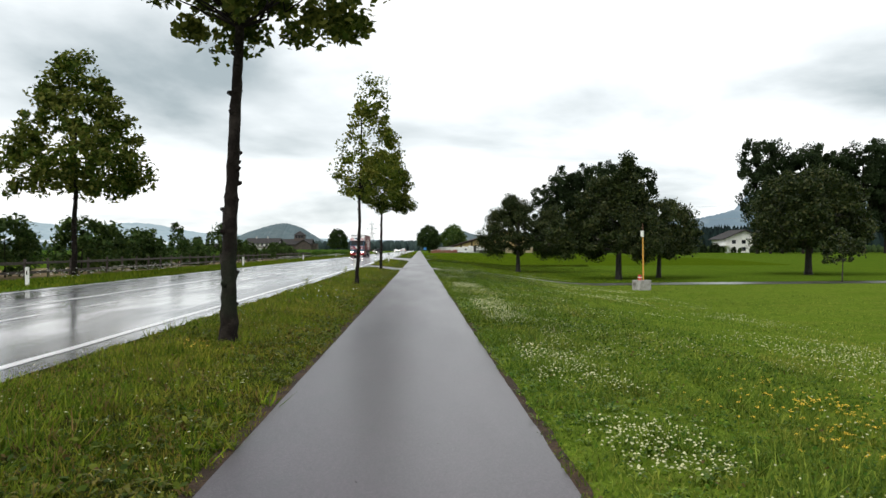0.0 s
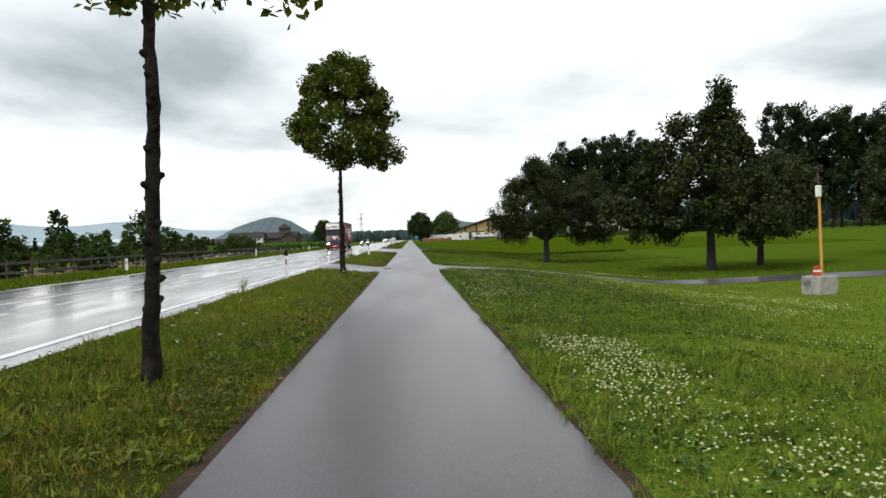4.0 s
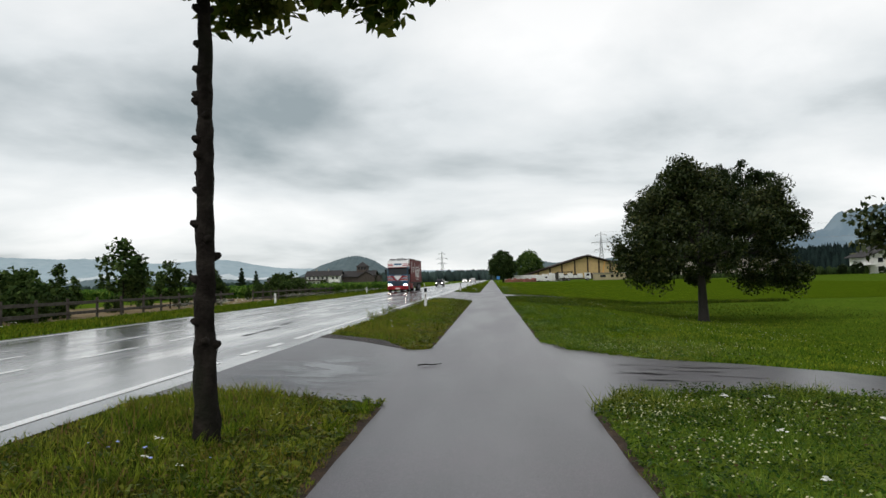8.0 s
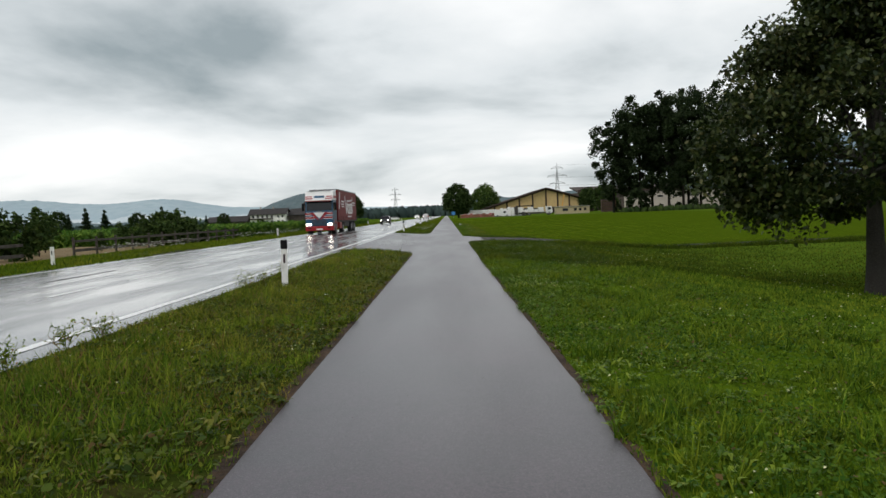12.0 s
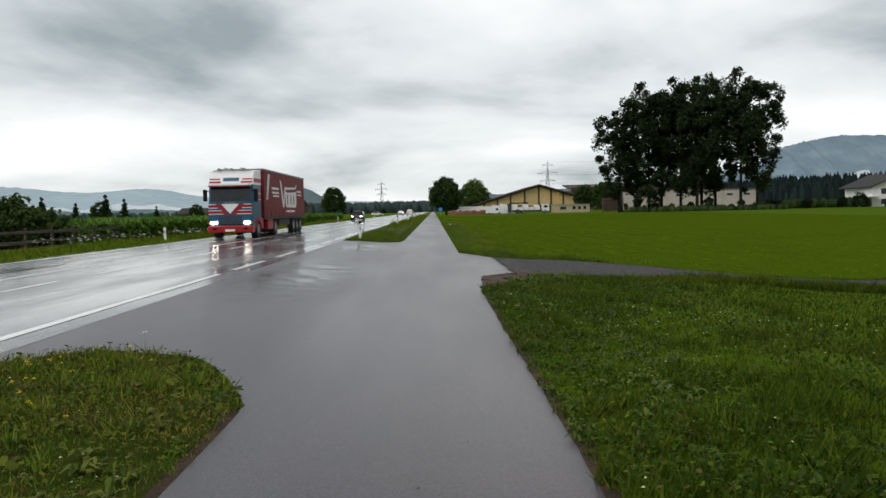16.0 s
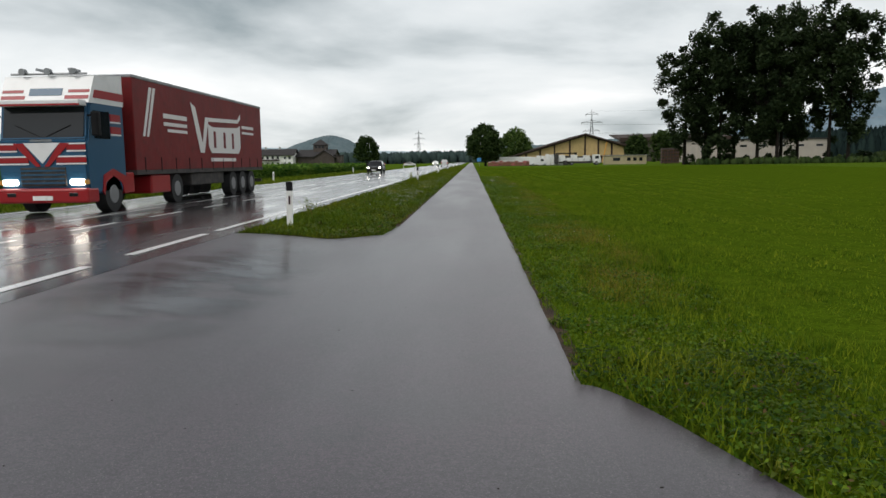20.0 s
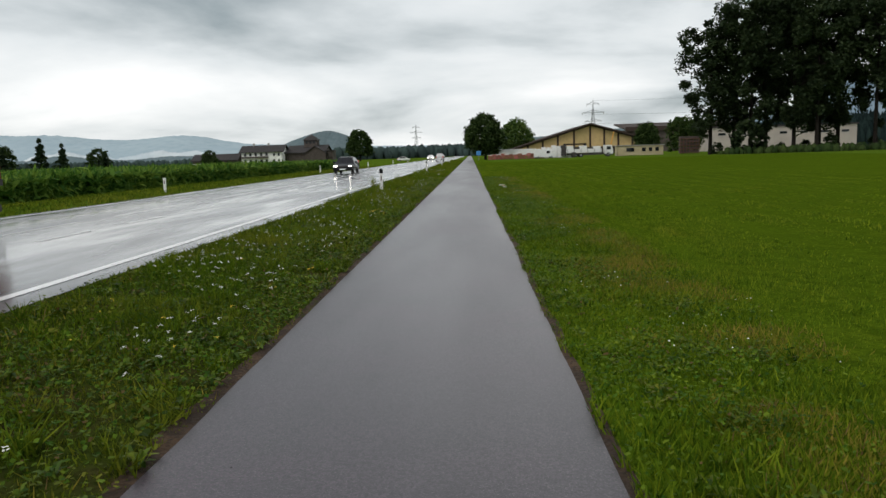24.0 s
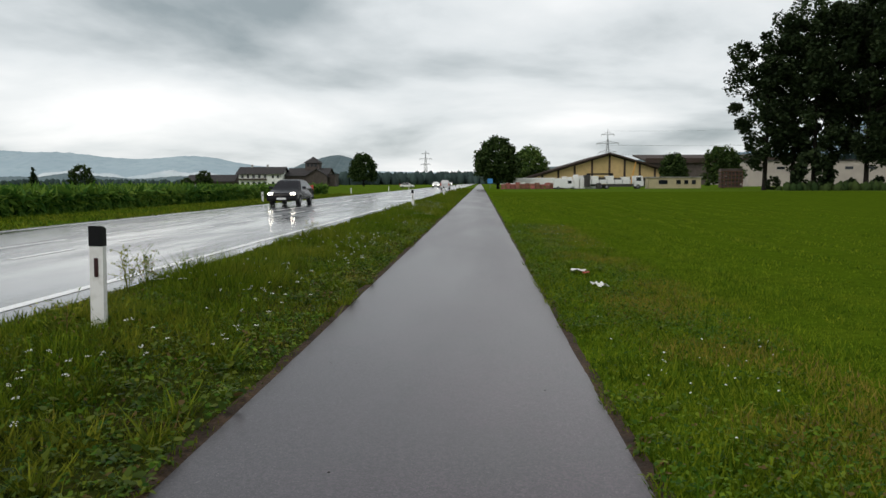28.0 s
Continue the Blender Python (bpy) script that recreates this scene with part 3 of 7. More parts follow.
def mouth_2(x):
    """Near edge of the asphalt at the mouth of the gravel track."""
    return np.interp(x, (1.1, 1.34, 1.4, 1.53, 1.83, 2.02, 2.3, 2.7, 3.6), (101.2, 101.6, 103.2, 103.5, 104.0, 104.27, 104.55, 104.8, 104.4))


def stony(x):
    return bay_far_1(x) + (1.0 + 0.5 * (field(x, x * 0 + 4, 0.45) - 0.5)) * smooth01(-x, 1.65, 2.6)


def paved(x, y, grow=0.0):
    """Where no grass stands."""
    w = (field(x, y, 0.5) - 0.5) * 0.16 + (field(x, y, 2.3) - 0.5) * 0.12 + grow
    w = np.maximum(w, -0.02)
    on = (x > PATH_L - w) & (x < PATH_R + w)
    on |= (x > ROAD_L - w) & (x < ROAD_R + w)
    mid = (x >= ROAD_R - 0.4) & (x <= PATH_L + 0.4)
    on |= mid & (y > bay_near_1(x) - w) & (y < bay_far_1(x) + w)
    on |= mid & (y > bay_near_2(x) - w) & (y < bay_far_2(x) + w)
    on |= (x > -4.3) & (x < -1.7) & (y > 57.2) & (y < stony(x) + 2 * w)
    out = (x >= PATH_R - 0.4) & (x < 120)
    on |= out & (y > drive_1(x, False) - w) & (y < drive_1(x, True) + w)
    on |= out & (x < 24.5) & (y > drive_2(x, False) - w) & (y < drive_2(x, True) + w)
    return on


# ---- ground, road, path ----
def sheet(name, xs, ys, lift, material, kind="structure", label="", category="", keep=None):
    gx, gy = np.meshgrid(xs, ys, indexing="ij")
    gz = lift(gx, gy)
    nx, ny = gx.shape
    idx = np.arange(nx * ny).reshape(nx, ny)
    faces = np.stack([idx[:-1, :-1], idx[1:, :-1], idx[1:, 1:], idx[:-1, 1:]], -1).reshape(-1, 4)
    ob = raw(name, np.stack([gx, gy, gz], -1).reshape(-1, 3), faces, material, smooth=True)
    return tagged(ob, label, category, kind=kind)


def between(near, far, x0, x1, nx, ny, lift):
    """A strip of quads between two curves near(x) and far(x)."""
    xs = np.linspace(x0, x1, nx)
    a, b = near(xs), far(xs)
    s = np.linspace(0, 1, ny)
    gx = np.repeat(xs[:, None], ny, 1)
    gy = a[:, None] * (1 - s) + b[:, None] * s
    gz = lift(gx, gy)
    idx = np.arange(nx * ny).reshape(nx, ny)
    faces = np.stack([idx[:-1, :-1], idx[1:, :-1], idx[1:, 1:], idx[:-1, 1:]], -1).reshape(-1, 4)
    return np.stack([gx, gy, gz], -1).reshape(-1, 3), faces


gxs = np.unique(np.concatenate([-np.geomspace(24, 4600, 26), np.linspace(-24, -13.4, 8), np.linspace(-13.2, -4.05, 6), np.linspace(-3.9, -1.3, 8), [-1.2, 1.2], np.linspace(1.3, 20, 30), np.geomspace(21, 4600, 30)]))
gys = np.unique(np.concatenate([-np.geomspace(20, 4600, 14), np.linspace(-19, 240, 216), np.geomspace(243, 4600, 40)]))
sheet("ground", gxs, gys, lambda x, y: height(x, y) - 0.035 * paved(x, y, 0.0) - 0.012, M_GROUND, label="flat green valley meadow with short wet grass", category="meadow")

rxs = np.linspace(ROAD_L, ROAD_R, 37)
sheet("road", rxs, np.concatenate([np.linspace(-120, 300, 60), np.linspace(320, 1500, 24)]), lambda x, y: ROAD_Z + 0.05 * (1 - ((x + 8.6) / 4.7) ** 2), M_ROAD, label="wet grey asphalt country road with puddled wheel tracks", category="road")
pys = np.concatenate([np.arange(-60, 240, 0.45), np.linspace(240, 900, 90)])
pxs = np.linspace(0, 1, 9)
pg, pyy = np.meshgrid(pxs, pys, indexing="ij")
worn_l = 1 - (smooth01(pyy, 50.5, 51.3) * (1 - smooth01(pyy, 59, 60)) + smooth01(pyy, 92.3, 93.3) * (1 - smooth01(pyy, 125, 126.5)))
worn_r = 1 - (smooth01(pyy, 49.8, 50.8) * (1 - smooth01(pyy, 60, 61)) + smooth01(pyy, 101.5, 102.6) * (1 - smooth01(pyy, 112.6, 113.4)))
edge_l = PATH_L + worn_l * ((field(pyy * 0 + 3, pyy, 0.6) - 0.5) * 0.05 + (field(pyy * 0 + 9, pyy, 4) - 0.5) * 0.05)
edge_r = PATH_R + worn_r * ((field(pyy * 0 + 40, pyy, 0.6) - 0.5) * 0.05 + (field(pyy * 0 + 50, pyy, 4) - 0.5) * 0.05)
pxx = edge_l * (1 - pg) + edge_r * pg
pzz = 0.006 * (1 - (2 * pg - 1) ** 2) + 0.002
idx = np.arange(pxx.size).reshape(pxx.shape)
pf = np.stack([idx[:-1, :-1], idx[1:, :-1], idx[1:, 1:], idx[:-1, 1:]], -1).reshape(-1, 4)
tagged(raw("cycle_path", np.stack([pxx, pyy, pzz], -1).reshape(-1, 3), pf, M_PATH, smooth=True), "narrow wet asphalt cycle path with crumbled edges", "path", kind="structure")


def on_ground(lift):
    return lambda x, y: height(x, y) + lift


for nm, near, far, xa, xb, mt, lb in (
    ("junction_apron", bay_near_1, bay_far_1, ROAD_R - 0.02, PATH_L + 0.12, M_PATH, "wet asphalt crossing joining the cycle path to the road"),
    ("junction_apron_wide", bay_near_2, bay_far_2, ROAD_R - 0.02, PATH_L + 0.12, M_PATH, "wide wet asphalt apron between cycle path and road"),
    ("farm_track", lambda x: drive_1(x, False), lambda x: drive_1(x, True), PATH_R - 0.12, 118, M_PATH, "wet asphalt farm track crossing the meadow"),
    ("gravel_track", lambda x: drive_2(x, False), lambda x: drive_2(x, True), 2.28, 25, M_GRAVEL, "dark wet gravel field track"),
    ("gravel_track_throat", mouth_2, lambda x: drive_2(x, True), PATH_R - 0.12, 2.42, M_PATH, "asphalt mouth of the gravel field track"),
):
    v, f = between(near, far, xa, xb, 60 if xb > 3 else 26, 34 if nm == "gravel_track" else 14, on_ground(0.0))
    v[:, 2] += np.where(np.abs(v[:, 0]) < 1.24, -0.006, 0.0015)
    if nm == "gravel_track":
        v[:, 2] += 0.003 + 0.012 * smooth01(v[:, 0], 2.3, 2.9)
        v[:, 0] += 0.22 * (field(v[:, 0] * 0 + 3, v[:, 1], 0.7) - 0.6) * (1 - smooth01(v[:, 0], 2.2, 3.4))
    tagged(raw(nm, v, f, mt, smooth=True), lb, "track", kind="structure")

v, f = between(bay_far_1, stony, ROAD_R - 0.02, -1.72, 24, 6, on_ground(0.004))
tagged(raw("gravel_nose", v, f, M_GRAVEL, smooth=True), "crescent of loose wet gravel at the verge tip", "gravel", kind="structure")

# lane paint on the road
road_top = lambda x: ROAD_Z + 0.05 * (1 - ((x + 8.6) / 4.7) ** 2) + 0.005


def stripe(name, x, w, y0, y1, step=6.0):
    ys = np.linspace(y0, y1, max(2, int((y1 - y0) / step) + 1))
    jit = (field(ys * 0 + x * 31, ys, 1.1) - 0.5) * 0.025
    v = np.concatenate([np.stack([np.full_like(ys, x - w / 2) + jit, ys, np.full_like(ys, road_top(x - w / 2))], -1), np.stack([np.full_like(ys, x + w / 2) + jit, ys, np.full_like(ys, road_top(x + w / 2))], -1)])
    n = len(ys)
    f = [[i, n + i, n + i + 1, i + 1] for i in range(n - 1)]
    return raw(name, v, f, M_PAINT)


EDGE_X, FAR_X, MID_X, MID2_X = -4.58, -12.75, -7.55, -9.1
for x, y0, y1 in ((EDGE_X, -120, 54), (EDGE_X, 59, 103.4), (EDGE_X, 122.6, 700), (FAR_X, -120, 700), (MID2_X, -120, 46)):
    tagged(stripe("edge_line", x, 0.15, y0, y1, 0.8), "continuous white painted road line", "road marking", group="edge lines", kind="structure")
dash_ys = [y for y in np.arange(-50, 330, 3.75)]
for y in dash_ys:
    tagged(stripe("lane_dash", MID_X, 0.13, y, y + 2.0), "white painted lane dash", "road marking", group="lane dashes", kind="structure")
for y in np.arange(50, 330, 7.5):
    tagged(stripe("lane_dash", MID2_X, 0.12, y, y + 5.6), "worn white painted lane dash", "road marking", group="centre dashes", kind="structure")
for y in (104.6, 109.5, 114.4, 118.8):
    tagged(stripe("lane_dash", EDGE_X, 0.16, y, y + 3.2), "white painted lane dash", "road marking", group="mouth dashes", kind="structure")
for y in (55.2, 56.9):
    tagged(stripe("lane_dash", EDGE_X, 0.16, y, y + 0.9), "white painted lane dash", "road marking", group="mouth dashes", kind="structure")

# soil of the verge, between path and road, coloured dark for shade among the weeds
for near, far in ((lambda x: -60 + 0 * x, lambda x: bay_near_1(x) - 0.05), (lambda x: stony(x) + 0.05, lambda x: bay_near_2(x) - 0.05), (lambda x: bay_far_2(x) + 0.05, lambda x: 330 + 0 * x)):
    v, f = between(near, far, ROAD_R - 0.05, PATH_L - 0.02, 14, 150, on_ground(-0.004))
    tagged(raw("verge_soil", v, f, M_VERGE, smooth=True), "verge soil coloured dark for the shade under the weeds", "verge", kind="structure")


# turf along the path; M_TURF is coloured dark for shaded gaps in the near grass
for near, far in ((lambda x: -60 + 0 * x, lambda x: drive_1(x, False) - 0.45), (lambda x: drive_1(x, True) + 0.45, lambda x: drive_2(x, False) - 0.45), (lambda x: drive_2(x, True) + 0.45, lambda x: 330 + 0 * x)):
    v, f = between(near, far, PATH_R + 0.02, 4.6, 14, 220, on_ground(-0.004))
    v[:, 0] = PATH_R + (v[:, 0] - PATH_R) * (0.85 + 0.3 * field(v[:, 0] * 0, v[:, 1], 1.6))
    v[:, 2] = height(v[:, 0], v[:, 1]) - 0.004
    tagged(raw("turf_soil", v, f, M_MEADOW if v[:, 1].min() < -50 else M_TURF, smooth=True), "green turf soil under the meadow edge", "turf", kind="structure")


# lighter hay meadow before the farm track
v, f = between(lambda x: -60 + 0 * x, lambda x: drive_1(x, False) - 0.3, 4.3, 119, 190, 150, on_ground(-0.003))
v[:, 2] += 0.02 * field(v[:, 0], v[:, 1], 1.3)
tagged(raw("hay_meadow", v, f, M_MEADOW, smooth=True), "light green hay meadow before the farm track", "meadow", kind="structure")


# mown field behind the gravel track, with faint swaths along the path
v, f = between(lambda x: drive_2(x, True) + 0.3, lambda x: 268 + 0 * x, 1.75, 60, 240, 170, on_ground(-0.003))
swath = np.sin((v[:, 0] + 0.8 * field(v[:, 0] * 0, v[:, 1], 9)) * math.tau / 1.9)
v[:, 2] += 0.004 + (0.012 + 0.016 * swath * (0.4 + field(v[:, 0], v[:, 1], 5))) * smooth01(v[:, 0], 2, 5)
tagged(raw("mown_field", v, f, M_FIELD, smooth=True), "dark green mown field with faint swaths", "field", kind="structure")


# ---- trees ----
def tube(points, radii, n=9, knob=0.0, rng=None):
    """Rings along a polyline; returns verts and quads."""
    pts = np.asarray(points, float)
    d = np.gradient(pts, axis=0)
    d /= np.linalg.norm(d, axis=1)[:, None] + 1e-9
    ref = np.where(np.abs(d[:, 2:3]) > 0.9, [[1.0, 0, 0]], [[0, 0, 1.0]])
    u = np.cross(d, ref)
    u /= np.linalg.norm(u, axis=1)[:, None]
    w = np.cross(d, u)
    a = np.linspace(0, math.tau, n, endpoint=False)
    r = np.asarray(radii, float)[:, None] * np.ones((1, n))
    if knob:
        r = r * (1 + knob * (rng.random(r.shape) - 0.4))
    v = pts[:, None] + r[..., None] * (np.cos(a)[None, :, None] * u[:, None] + np.sin(a)[None, :, None] * w[:, None])
    m = len(pts)
    i = np.arange(m - 1)[:, None] * n + np.arange(n)[None]
    j = np.arange(m - 1)[:, None] * n + (np.arange(n)[None] + 1) % n
    return v.reshape(-1, 3), np.stack([i, j, j + n, i + n], -1).reshape(-1, 4)


def joined(pieces):
    vs, fs, k = [], [], 0
    for v, f in pieces:
        vs.append(v)
        fs.append(f + k)
        k += len(v)
    return np.concatenate(vs), np.concatenate(fs)


def leaf_cards(centres, size, rng, droop=0.3, long=1.6):
    """A pointed, folded leaf of two triangles at each place, turned at random."""
    n = len(centres)
    a, tilt = rng.random(n) * math.tau, rng.normal(-droop, 0.55, n)
    ahead = np.stack([np.cos(a) * np.cos(tilt), np.sin(a) * np.cos(tilt), np.sin(tilt)], -1)
    side = np.stack([-np.sin(a), np.cos(a), np.zeros(n)], -1)
    roll = rng.normal(0, 0.7, n)[:, None]
    nrm = np.cross(ahead, side)
    side = side * np.cos(roll) + nrm * np.sin(roll)
    s = (size * (0.7 + 0.6 * rng.random(n)))[:, None]
    p0, p2 = centres - ahead * s * long / 2, centres + ahead * s * long / 2
    p1, p3 = centres + side * s / 2 + nrm * s * 0.12, centres - side * s / 2 + nrm * s * 0.12
    v = np.stack([p0, p1, p2, p3], 1).reshape(-1, 3)
    return v, np.arange(4 * n).reshape(-1, 4)


def crown_points(shape, n_clump, per, spread, rng, shell=0.5, gap=0.0):
    """Leaf places in clumps filling a crown. shape: function of height 0..1 giving the radius share; see tree()."""
    pts = []
    cs = []
    while len(cs) < n_clump:
        h = rng.random()
        r = shape(h)
        if rng.random() > max(r, 0.12):
            continue
        q = math.sqrt(shell + (1 - shell) * rng.random()) if rng.random() < 0.75 else math.sqrt(rng.random())
        a = rng.random() * math.tau
        cs.append((math.cos(a) * r * q, math.sin(a) * r * q, h, rng.random()))
    return np.array(cs)


def tree(name, x, y, z, h, clear, width, leaf, leaf_size, clumps, per, seed, trunk_r, shape, label, category="tree", group="", limbs=9, spread=0.45, knob=0.0, fork=0.0, lean=(0.0, 0.0), droop=0.3, squash=0.8, rz=0.0, shift=(0.0, 0.0), lobes=(), stubs=0, bark=M_BARK):
    """A tapered trunk with limbs, and a crown of clumps of single leaves. Foot at the origin of its Empty."""
    rng = np.random.default_rng(seed)
    root = thing(name, x, y, z, rz, label, category, group)
    top = h - 0.08 * h
    ts = np.linspace(0, 1, 16)
    wob = np.cumsum(rng.normal(0, 0.021 * h ** 0.5, (16, 2)), 0) * ts[:, None]
    axis = np.stack([lean[0] * ts * h + wob[:, 0], lean[1] * ts * h + wob[:, 1], ts * top], -1)
    axis[0, 2] = -0.15
    rad = trunk_r * (1 - 0.86 * ts ** 1.1) * (1 + 0.25 * np.exp(-ts * h / 0.3))
    pieces = []
    if fork:
        k = int(np.searchsorted(ts * top, clear + 0.4))
        pieces.append(tube(axis[: k + 2], rad[: k + 2], 10, knob, rng))
    else:
        fine = np.linspace(0, 1, 70)
        ax = np.stack([np.interp(fine, ts, axis[:, c]) for c in range(3)], -1)
        pieces.append(tube(ax, np.interp(fine, ts, rad), 10, knob, rng))
    cs = crown_points(shape, clumps, per, spread, rng)
    ch = h - clear
    W = width / 2
    where = np.stack([cs[:, 0] * W, cs[:, 1] * W, clear + cs[:, 2] * ch], -1)
    where[:, 0] += np.interp(where[:, 2] / top, ts, axis[:, 0])
    where[:, 1] += np.interp(where[:, 2] / top, ts, axis[:, 1])
    where[:, 0] += shift[0]
    where[:, 1] += shift[1]
    for lx, ly, lz, lr, count in lobes:
        d = rng.normal(0, 1, (count, 3))
        d *= (rng.random(count) ** 0.4 * lr / np.linalg.norm(d, axis=1))[:, None]
        where = np.concatenate([where, d + (lx, ly, lz)])
        cs = np.concatenate([cs, np.stack([d[:, 0], d[:, 1], d[:, 2], rng.random(count)], -1)])
    clumps = len(where)
    ends = where[np.argsort(-np.hypot(cs[:, 0], cs[:, 1]))][: max(limbs * 3, 6)]
    rng.shuffle(ends)
    for e_ in ends[: limbs * 2]:
        reach = math.hypot(e_[0], e_[1])
        if fork:
            z0 = clear + 0.15 + rng.random() * 0.5
        else:
            z0 = max(clear * 1.03, min(e_[2] - reach * (0.55 + 0.5 * rng.random()), top * 0.93))
        s = np.linspace(0, 1, 7)[:, None]
        o = np.array([np.interp(z0 / top, ts, axis[:, 0]), np.interp(z0 / top, ts, axis[:, 1]), z0])
        mid = np.array([(o[0] + e_[0]) / 2, (o[1] + e_[1]) / 2, z0 + (e_[2] - z0) * (0.72 if fork else 0.4)])
        curve = o * (1 - s) ** 2 + 2 * mid * s * (1 - s) + e_ * s ** 2
        curve[1:-1] += rng.normal(0, 0.03 * reach + 0.02, (5, 3))
        r0 = max(0.018, np.interp(z0 / top, ts, rad) * (0.62 if fork else 0.42))
        pieces.append(tube(curve, r0 * (1 - 0.88 * s[:, 0]), 6))
    for k in range(stubs):
        zs = 0.5 + (clear - 0.4) * (k + rng.random()) / stubs
        a = rng.random() * math.tau
        rs = np.interp(zs / top, ts, rad)
        o = np.array([np.interp(zs / top, ts, axis[:, 0]), np.interp(zs / top, ts, axis[:, 1]), zs])
        d = np.array([math.cos(a), math.sin(a), 0.35])
        knot = tube([o + d * rs * 0.5, o + d * rs * 1.15, o + d * (rs * 1.3 + 0.025), o + d * (rs * 1.3 + 0.03)], [0.045, 0.04, 0.022, 0.001], 7)
        pieces[0] = joined([pieces[0], knot])
    raw("trunk", *pieces[0], bark, root, smooth=True)
    for piece in pieces[1:]:
        raw("limb", *piece, bark, root, smooth=True)
    n = clumps * per
    base = np.repeat(where, per, 0)
    off = rng.normal(0, 1, (n, 3))
    off /= np.linalg.norm(off, axis=1)[:, None]
    off *= (rng.random(n) ** 0.5)[:, None] * spread * np.repeat(0.45 + 1.0 * cs[:, 3], per)[:, None]
    off[:, 2] *= squash
    v, f = leaf_cards(base + off, leaf_size, rng, droop)
    raw("crown", v, f, leaf, root)
    return root


def round_crown(h):
    return math.sin(math.pi * min(1, max(0, 0.08 + 0.9 * h)) ** 0.85) ** 0.7


def egg_crown(h):
    return (math.sin(math.pi * (0.06 + 0.92 * h) ** 0.75)) ** 0.8


def dome_crown(h):
    return math.sqrt(max(0.0, 1 - (max(0.0, h - 0.22) / 0.8) ** 2)) * (0.8 + 0.2 * min(1, h / 0.2))


def full_crown(h):
    return 0.85 + 0.15 * min(1, h / 0.15) if h < 0.5 else math.sqrt(max(0.0, 1 - ((h - 0.5) / 0.54) ** 2))


def cone_crown(h):
    return (0.62 + 0.38 * min(1, h / 0.15)) * (1 - h) ** 0.95 + 0.07


def pear_crown(h):
    return (0.7 + 0.3 * min(1, h / 0.12)) * (1 - h) ** 1.3 + 0.05


def poplar_crown(h):
    return (0.22 + 0.33 * min(1, h / 0.4) + 0.45 * math.sin(math.pi * min(1, 0.05 + 0.72 * h))) * (1 - max(0, h - 0.9) * 3.5)


street = dict(leaf=M_LIME, leaf_size=0.09, group="roadside lime trees", limbs=9, knob=0.3, spread=0.38, stubs=22)
tree("street_tree", -2.72, 8.05, 0.14, 8.8, 4.7, 4.6, clumps=160, per=150, seed=11, trunk_r=0.125, shape=egg_crown, label="young lime tree with a knobbly dark trunk on the grass verge", shift=(0.25, 0), **street)
tree("street_tree", -2.42, 27.4, 0.15, 8.5, 3.7, 3.4, clumps=150, per=44, seed=12, trunk_r=0.078, shape=lambda h: 0.2 + 0.8 * (1 - h) ** 0.9 if h > 0.12 else 0.6, label="thin young lime tree with sparse yellowing crown on the verge", shift=(0.35, 0), lean=(0.035, 0), **dict(street, leaf=M_YLIME, spread=0.34))
tree("street_tree", -2.5, 48.3, 0.15, 8.5, 4.0, 3.7, clumps=130, per=165, seed=13, trunk_r=0.1, shape=egg_crown, label="young lime tree with a full green crown on the verge", shift=(0.0, 0), lean=(-0.032, 0), lobes=((1.5, 0, 4.8, 0.85, 20), (1.1, 0.2, 5.8, 0.7, 10), (-1.2, 0, 5.6, 0.6, 9), (-0.8, 0, 7.3, 0.6, 9), (0.9, -0.3, 7.0, 0.6, 8)), **street)
tree("street_tree", -18.6, 37.2, 0.1, 12.3, 4.6, 8.6, clumps=240, per=70, seed=14, trunk_r=0.15, shape=lambda h: (1 - h) ** 0.78 * (0.7 + 0.3 * min(1, h / 0.15)) + 0.04, label="conical young tree across the road beside the fence", **dict(street, leaf_size=0.17, spread=0.6))


def gz(x, y):
    return float(height(x, y))


fruit = dict(leaf=M_APPLE, group="orchard fruit trees", limbs=12, droop=0.5, bark=M_GREYBARK)
tree("apple_tree", 12.0, 83.8, gz(12, 83.8) - 0.1, 7.0, 2.9, 8.4, leaf_size=0.105, clumps=150, per=230, seed=21, trunk_r=0.29, shape=full_crown, shift=(0.5, 0), lobes=((3.9, 0.3, 7.0, 1.0, 20), (4.7, 0.1, 5.7, 1.0, 14), (-2.5, 0.2, 6.9, 1.0, 18), (0.6, 0, 7.7, 1.1, 24), (-0.9, 0, 8.5, 0.9, 15), (-4.1, 0, 3.9, 1.0, 16), (-2.9, -0.5, 3.0, 0.9, 12), (-0.6, 0.2, 7.0, 1.25, 34), (-0.9, 0, 7.9, 0.6, 9), (2.7, 0.2, 5.8, 0.9, 14), (4.9, 0, 2.7, 0.9, 16), (5.3, 0.3, 5.2, 0.6, 7), (-2.6, 1.5, 2.5, 0.8, 8), (3.4, 2.2, 2.4, 0.9, 9), (0.6, 2.8, 2.6, 0.8, 7)), lean=(0.012, 0), label="old spreading apple tree with drooping dark crown in the meadow", spread=0.66, fork=1.0, **fruit)
